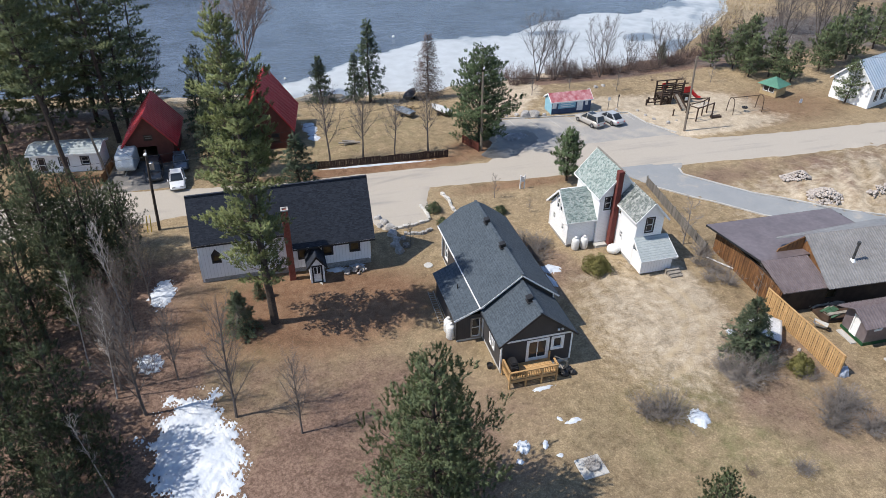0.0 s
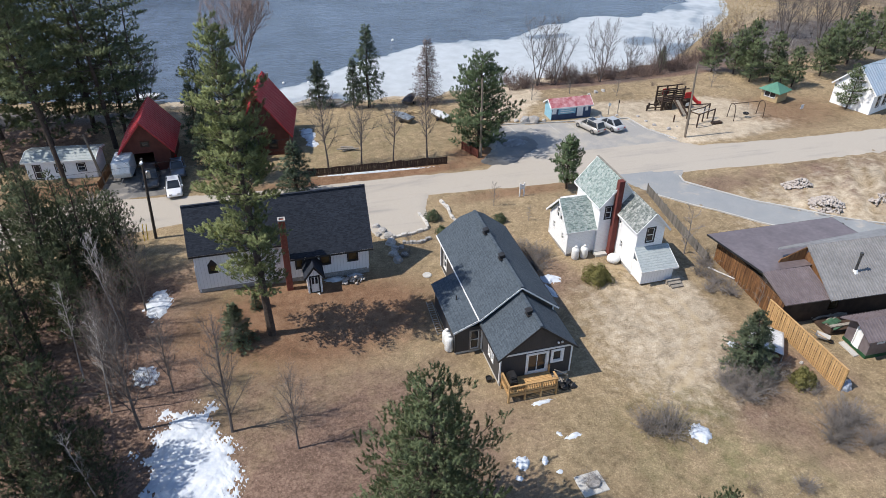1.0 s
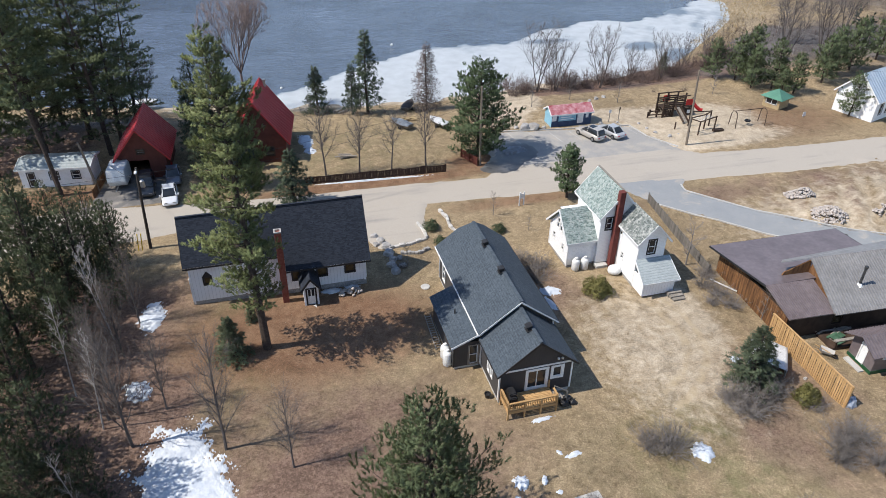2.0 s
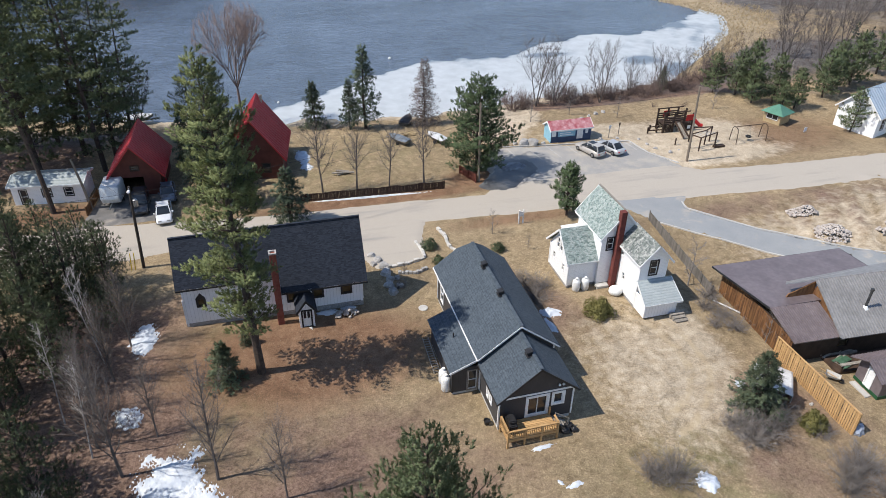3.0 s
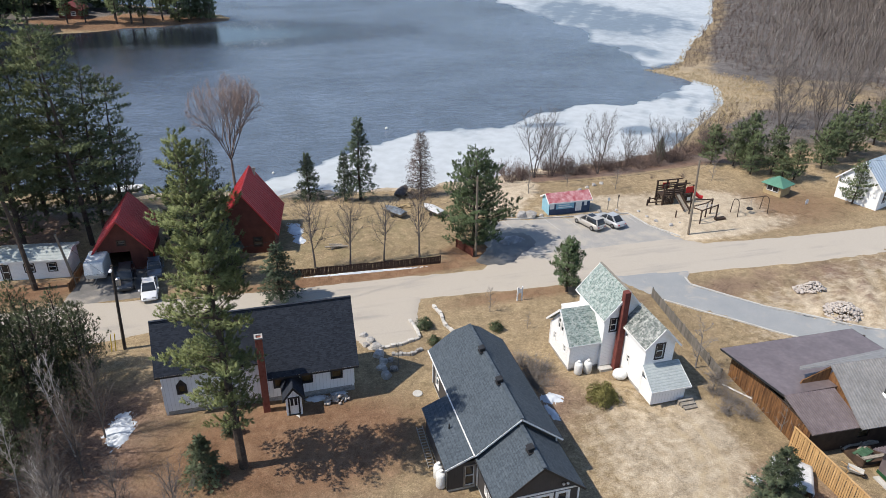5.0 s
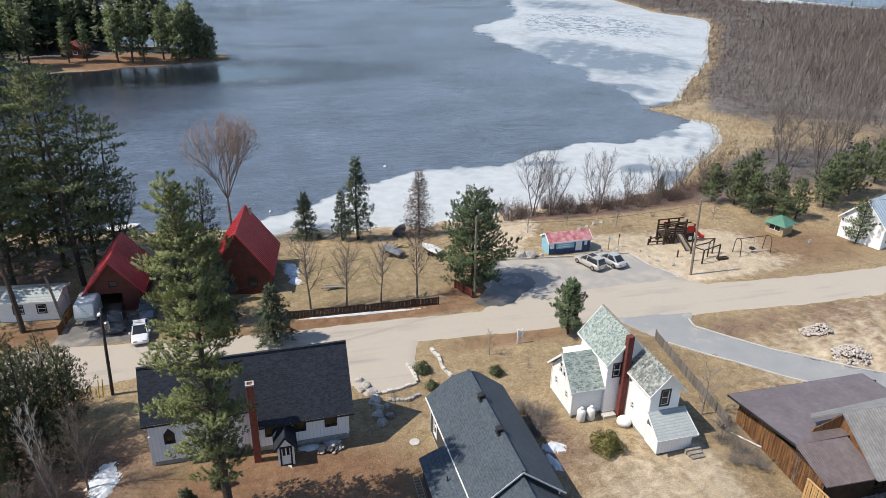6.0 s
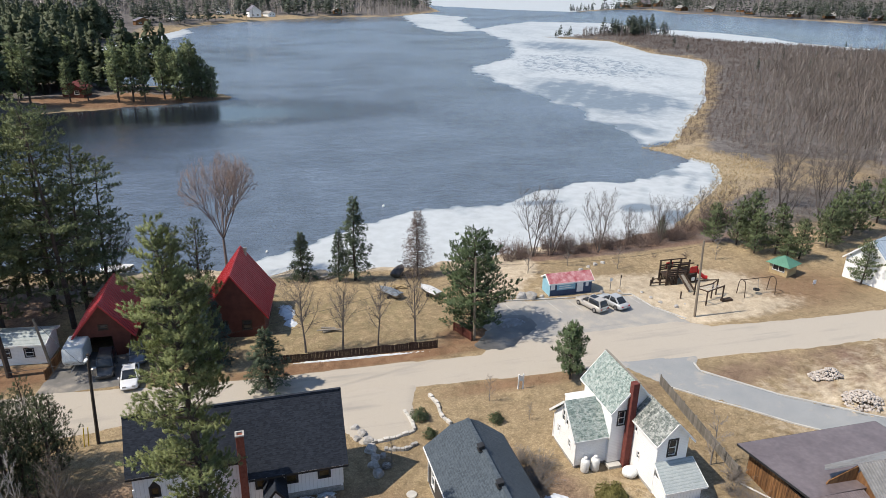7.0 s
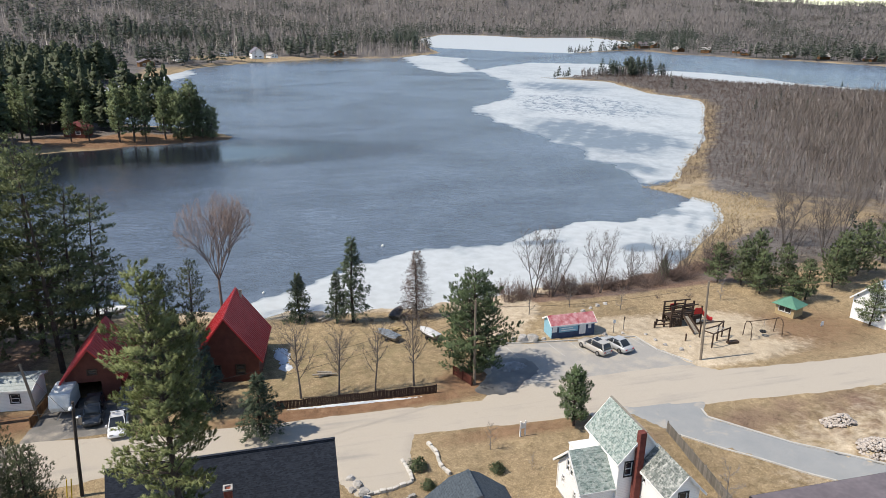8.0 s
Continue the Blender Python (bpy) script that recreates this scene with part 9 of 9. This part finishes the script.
bmesh.ops.bevel(bm, geom=bm.edges[:], offset=0.03, segments=1, affect="EDGES")
put(tagged(part("concrete_slab", bm, M_CONCRETE), "square weathered concrete pad in the lawn", "slab"), 18.6, 27.5, 1, 4)
bm = bmesh.new()
lathe(bm, [(0.5, 0.0), (0.5, 0.22), (0.42, 0.24)], (0, 0, 0.09), 14)
put(tagged(part("fire_ring", bm, M_STONE), "rusty round fire ring on the pad", "fire ring"), 18.7, 27.5)
for x, y, z, r in ((27.3, 131.5, -1.6, 0.28), (5.3, 113.2, -1.6, 0.22), (9.2, 112.6, -1.6, 0.2)):
    bm = bmesh.new()
    lathe(bm, [(r * 0.3, -r), (r, -r * 0.3), (r, r * 0.3), (r * 0.35, r)], (0, 0, 0), 12)
    o = tagged(part("buoy", bm, M_TANK, smooth=True), "white mooring buoy on the water", "buoy", "buoys")
    o.location = (x, y, z + r * 0.3)


def log_row(x, y, n, length, seed, label, mat, spread=1.0):
    rng = np.random.default_rng(seed)
    t = thing("wood_pile", pose(x, y, float(land(x, y))), label, "wood pile")
    for i in range(n):
        bm = bmesh.new()
        r = rng.uniform(0.07, 0.14)
        a = rng.uniform(-0.5, 0.5)
        cx, cy, cz = rng.uniform(-1.4, 1.4) * spread, rng.uniform(-0.5, 0.5) * spread, r + rng.uniform(0, 0.25)
        tube(bm, [(cx - length / 2 * math.cos(a), cy - length / 2 * math.sin(a), cz), (cx + length / 2 * math.cos(a), cy + length / 2 * math.sin(a), cz)], r, 7)
        part("log", bm, mat, t)


log_row(21.6, 92.6, 42, 0.5, 3, "scattered split firewood on the grass", M_YELLOW)
log_row(46.4, 38.3, 14, 1.6, 4, "tangle of old boards and branches", M_GREYWOOD, 0.8)
log_row(11.0, 82.5, 5, 1.6, 5, "few weathered logs on the lawn", M_GREYWOOD, 0.5)
log_row(44.5, 103.0, 9, 3.0, 6, "driftwood logs stacked on the beach", M_GREYWOOD, 1.2)


def picnic_table(x, y, turn, mat, label):
    t = thing("picnic_table", pose(x, y, float(land(x, y)), 0, 0, turn) @ Matrix.Diagonal((0.75, 0.75, 0.85, 1)), label, "table")
    for k in range(5):
        bm = bmesh.new()
        box(bm, -0.9, 0.9, -0.36 + 0.15 * k, -0.23 + 0.15 * k, 0.71, 0.75)
        part("top_board", bm, mat, t)
    for y0 in (-0.8, 0.55):
        bm = bmesh.new()
        box(bm, -0.9, 0.9, y0, y0 + 0.26, 0.42, 0.46)
        part("bench_board", bm, mat, t)
    for x0 in (-0.65, 0.65):
        for s_ in (-1, 1):
            bm = bmesh.new()
            beam(bm, (x0, s_ * 0.7, -0.05), (x0, s_ * 0.22, 0.71), 0.08)
            part("leg", bm, M_GREYWOOD, t)
        bm = bmesh.new()
        beam(bm, (x0, -0.78, 0.38), (x0, 0.78, 0.38), 0.07)
        part("cross_bar", bm, M_GREYWOOD, t)


picnic_table(46.0, 37.0, 15, mottled("green_paint", (0.04, 0.1, 0.06), (0.09, 0.17, 0.11), 2, 0.6), "green-topped picnic table behind the lodge")
picnic_table(12.6, 99.6, 40, M_GREYWOOD, "grey weathered picnic table near the shore")
t = thing("wheelbarrow", pose(43.9, 35.8, float(land(43.9, 35.8)), 0, 0, -50), "pale grey wheelbarrow standing on the lawn", "wheelbarrow")
bm = bmesh.new()
a = [bm.verts.new(p) for p in ((-0.35, -0.22, 0.3), (0.35, -0.18, 0.3), (0.35, 0.18, 0.3), (-0.35, 0.22, 0.3))]
b = [bm.verts.new(p) for p in ((-0.55, -0.36, 0.62), (0.6, -0.3, 0.58), (0.6, 0.3, 0.58), (-0.55, 0.36, 0.62))]
bm.faces.new(a)
for i in range(4):
    bm.faces.new((a[i], a[(i + 1) % 4], b[(i + 1) % 4], b[i]))
part("tray", bm, M_CONCRETE, t)
bm = bmesh.new()
tube(bm, [(0.75, -0.05, 0.2), (0.75, 0.05, 0.2)], 0.2, 12)
part("wheel", bm, M_BLACK, t)
for s_ in (-1, 1):
    bm = bmesh.new()
    beam(bm, (0.75, s_ * 0.06, 0.22), (-1.0, s_ * 0.3, 0.55), 0.04)
    beam(bm, (-0.4, s_ * 0.22, 0.4), (-0.45, s_ * 0.24, 0.0), 0.04)
    part("handle", bm, M_TIMBER, t)
t = thing("wooden_hutch", pose(46.6, 31.0, 0, 0, 0, -4), "orange-stained board hutch on a pale base", "hutch")
for i in range(8):
    bm = bmesh.new()
    box(bm, 0.02 + 0.0 * i, 0.06, -1.2 + 0.15 * i, -1.06 + 0.15 * i, 0.15, 1.6)
    part("board", bm, M_TIMBER, t)
bm = bmesh.new()
box(bm, 0.07, 2.0, -1.2, 0.0, 0.0, 1.55)
part("body", bm, M_TIMBER_OLD, t)
bm = bmesh.new()
box(bm, -0.35, 0.4, -1.35, 0.12, -0.1, 0.14)
part("base", bm, M_CONCRETE, t)
bm = bmesh.new()
slab(bm, [(-0.2, -1.4, 1.62), (2.2, -1.4, 1.62), (2.2, 0.2, 1.9), (-0.2, 0.2, 1.9)], 0.06)
part("roof", bm, M_METAL_BROWN, t)
t = thing("tarp", pose(41.7, 30.6, 0.0), "crumpled blue-grey tarp against the fence end", "tarp")
bm = bmesh.new()
bmesh.ops.create_icosphere(bm, subdivisions=3, radius=0.7)
for v in bm.verts:
    v.co = Vector((v.co.x * 0.7, v.co.y * 0.7, max(v.co.z, -0.1) * 1.0 + 0.05)) * (1 + 0.3 * noise.noise(v.co * 2.5))
part("sheet", bm, mottled("blue_grey_sheet", (0.25, 0.29, 0.36), (0.34, 0.38, 0.45), 2, 0.5), t)
t = thing("tarp_shelter", pose(38.5, 36.3, float(land(38.5, 36.3)), 0, 0, -38) @ Matrix.Diagonal((1.15, 1.15, 0.62, 1)), "low shelter under a white tarp behind the spruce", "shelter")
for sx in (-1, 1):
    bm = bmesh.new()
    slab(bm, [(sx * 1.25, -1.3, 1.45), (sx * 1.25, 1.3, 1.45), (0, 1.3, 1.95), (0, -1.3, 1.95)], 0.04)
    bmesh.ops.subdivide_edges(bm, edges=bm.edges[:], cuts=5, use_grid_fill=True)
    for v in bm.verts:
        v.co.z += 0.05 * noise.noise(v.co * 1.6) - 0.05 * (1 - min(1, abs(v.co.x) / 1.2))
    part("tarp_roof", bm, M_TARP, t, smooth=True)
    bm = bmesh.new()
    box(bm, sx * 1.22 - 0.02, sx * 1.22 + 0.02, -1.25, 1.25, 0.1, 1.42)
    part("tarp_side", bm, M_TARP, t)
    for y in (-1.2, 1.2):
        bm = bmesh.new()
        tube(bm, [(sx * 1.16, y, -0.1), (sx * 1.16, y, 1.44)], 0.03, 6)
        part("pole", bm, M_STEEL, t)
bm = bmesh.new()
box(bm, -1.18, 1.18, 1.21, 1.25, 0.1, 1.42)
part("tarp_back", bm, M_TARP, t)
t = thing("white_pipe", pose(41.3, 46.5, float(land(41.3, 46.5)) + 0.06, 0, 0, -62), "white plastic pipe lying by the timber wall", "pipe")
bm = bmesh.new()
tube(bm, [(-1.4, 0, 0.06), (1.4, 0, 0.1)], 0.07, 8)
part("pipe_length", bm, M_TANK, t)

# pot, bags, mower and the boat at the shore
bm = bmesh.new()
lathe(bm, [(0.16, -0.05), (0.24, 0.38), (0.27, 0.4), (0.23, 0.4), (0.2, 0.3)], (0, 0, 0), 14)
put(tagged(part("flower_pot", bm, M_BLACK), "empty black plastic flower pot at the bungalow corner", "pot"), 15.0, 38.4)
for i, (x, y, r) in enumerate(((20.45, 36.2, 0.34), (20.85, 36.6, 0.3), (21.1, 36.15, 0.26))):
    bm = bmesh.new()
    bmesh.ops.create_icosphere(bm, subdivisions=3, radius=r)
    for v in bm.verts:
        k = 1 + 0.3 * noise.noise(v.co * 5 + Vector((i * 3.7, 0, 0)))
        v.co = Vector((v.co.x * 1.15, v.co.y, max(v.co.z, -0.6 * r) * 0.85 + 0.5 * r)) * k
    put(tagged(part("rubbish_bag", bm, M_BLACK, smooth=True), "crumpled black rubbish bag beside the deck steps", "bag", "rubbish bags"), x, y)
t = thing("riding_mower", pose(-10.8, 84.4, float(land(-10.8, 84.4)) + 0.06, 0, 0, 20), "red riding mower parked beside the garage", "mower")
bm = bmesh.new()
box(bm, 0.1, 1.0, -0.27, 0.27, 0.3, 0.78)
box(bm, -0.75, 0.1, -0.42, 0.42, 0.3, 0.48)
bmesh.ops.bevel(bm, geom=bm.edges[:], offset=0.06, segments=2, affect="EDGES")
part("body", bm, M_REDPLASTIC, t)
bm = bmesh.new()
box(bm, -0.6, -0.15, -0.24, 0.24, 0.5, 0.6)
box(bm, -0.7, -0.6, -0.24, 0.24, 0.5, 0.95)
bmesh.ops.bevel(bm, geom=bm.edges[:], offset=0.03, segments=1, affect="EDGES")
part("seat", bm, M_BLACK, t)
for x, y, r in ((0.75, -0.42, 0.2), (0.75, 0.42, 0.2), (-0.5, -0.48, 0.28), (-0.5, 0.48, 0.28)):
    bm = bmesh.new()
    tube(bm, [(x, y - 0.09, r), (x, y + 0.09, r)], r, 14)
    part("wheel", bm, M_BLACK, t)
bm = bmesh.new()
tube(bm, [(0.1, 0, 0.75), (-0.08, 0, 1.0)], 0.03, 6)
lathe(bm, [(0.17, 0.0), (0.19, 0.02), (0.17, 0.04)], (-0.1, 0, 1.0), 12)
part("steering_wheel", bm, M_BLACK, t)
boat(pose(-15.4, 109.0, float(land(-15.4, 109.0)) + 0.15, 0, 0, 8), "white-covered boat drawn up on the wooded shore", mottled("white_boat_cover", (0.6, 0.61, 0.62), (0.72, 0.73, 0.74), 1.5, 0.6))
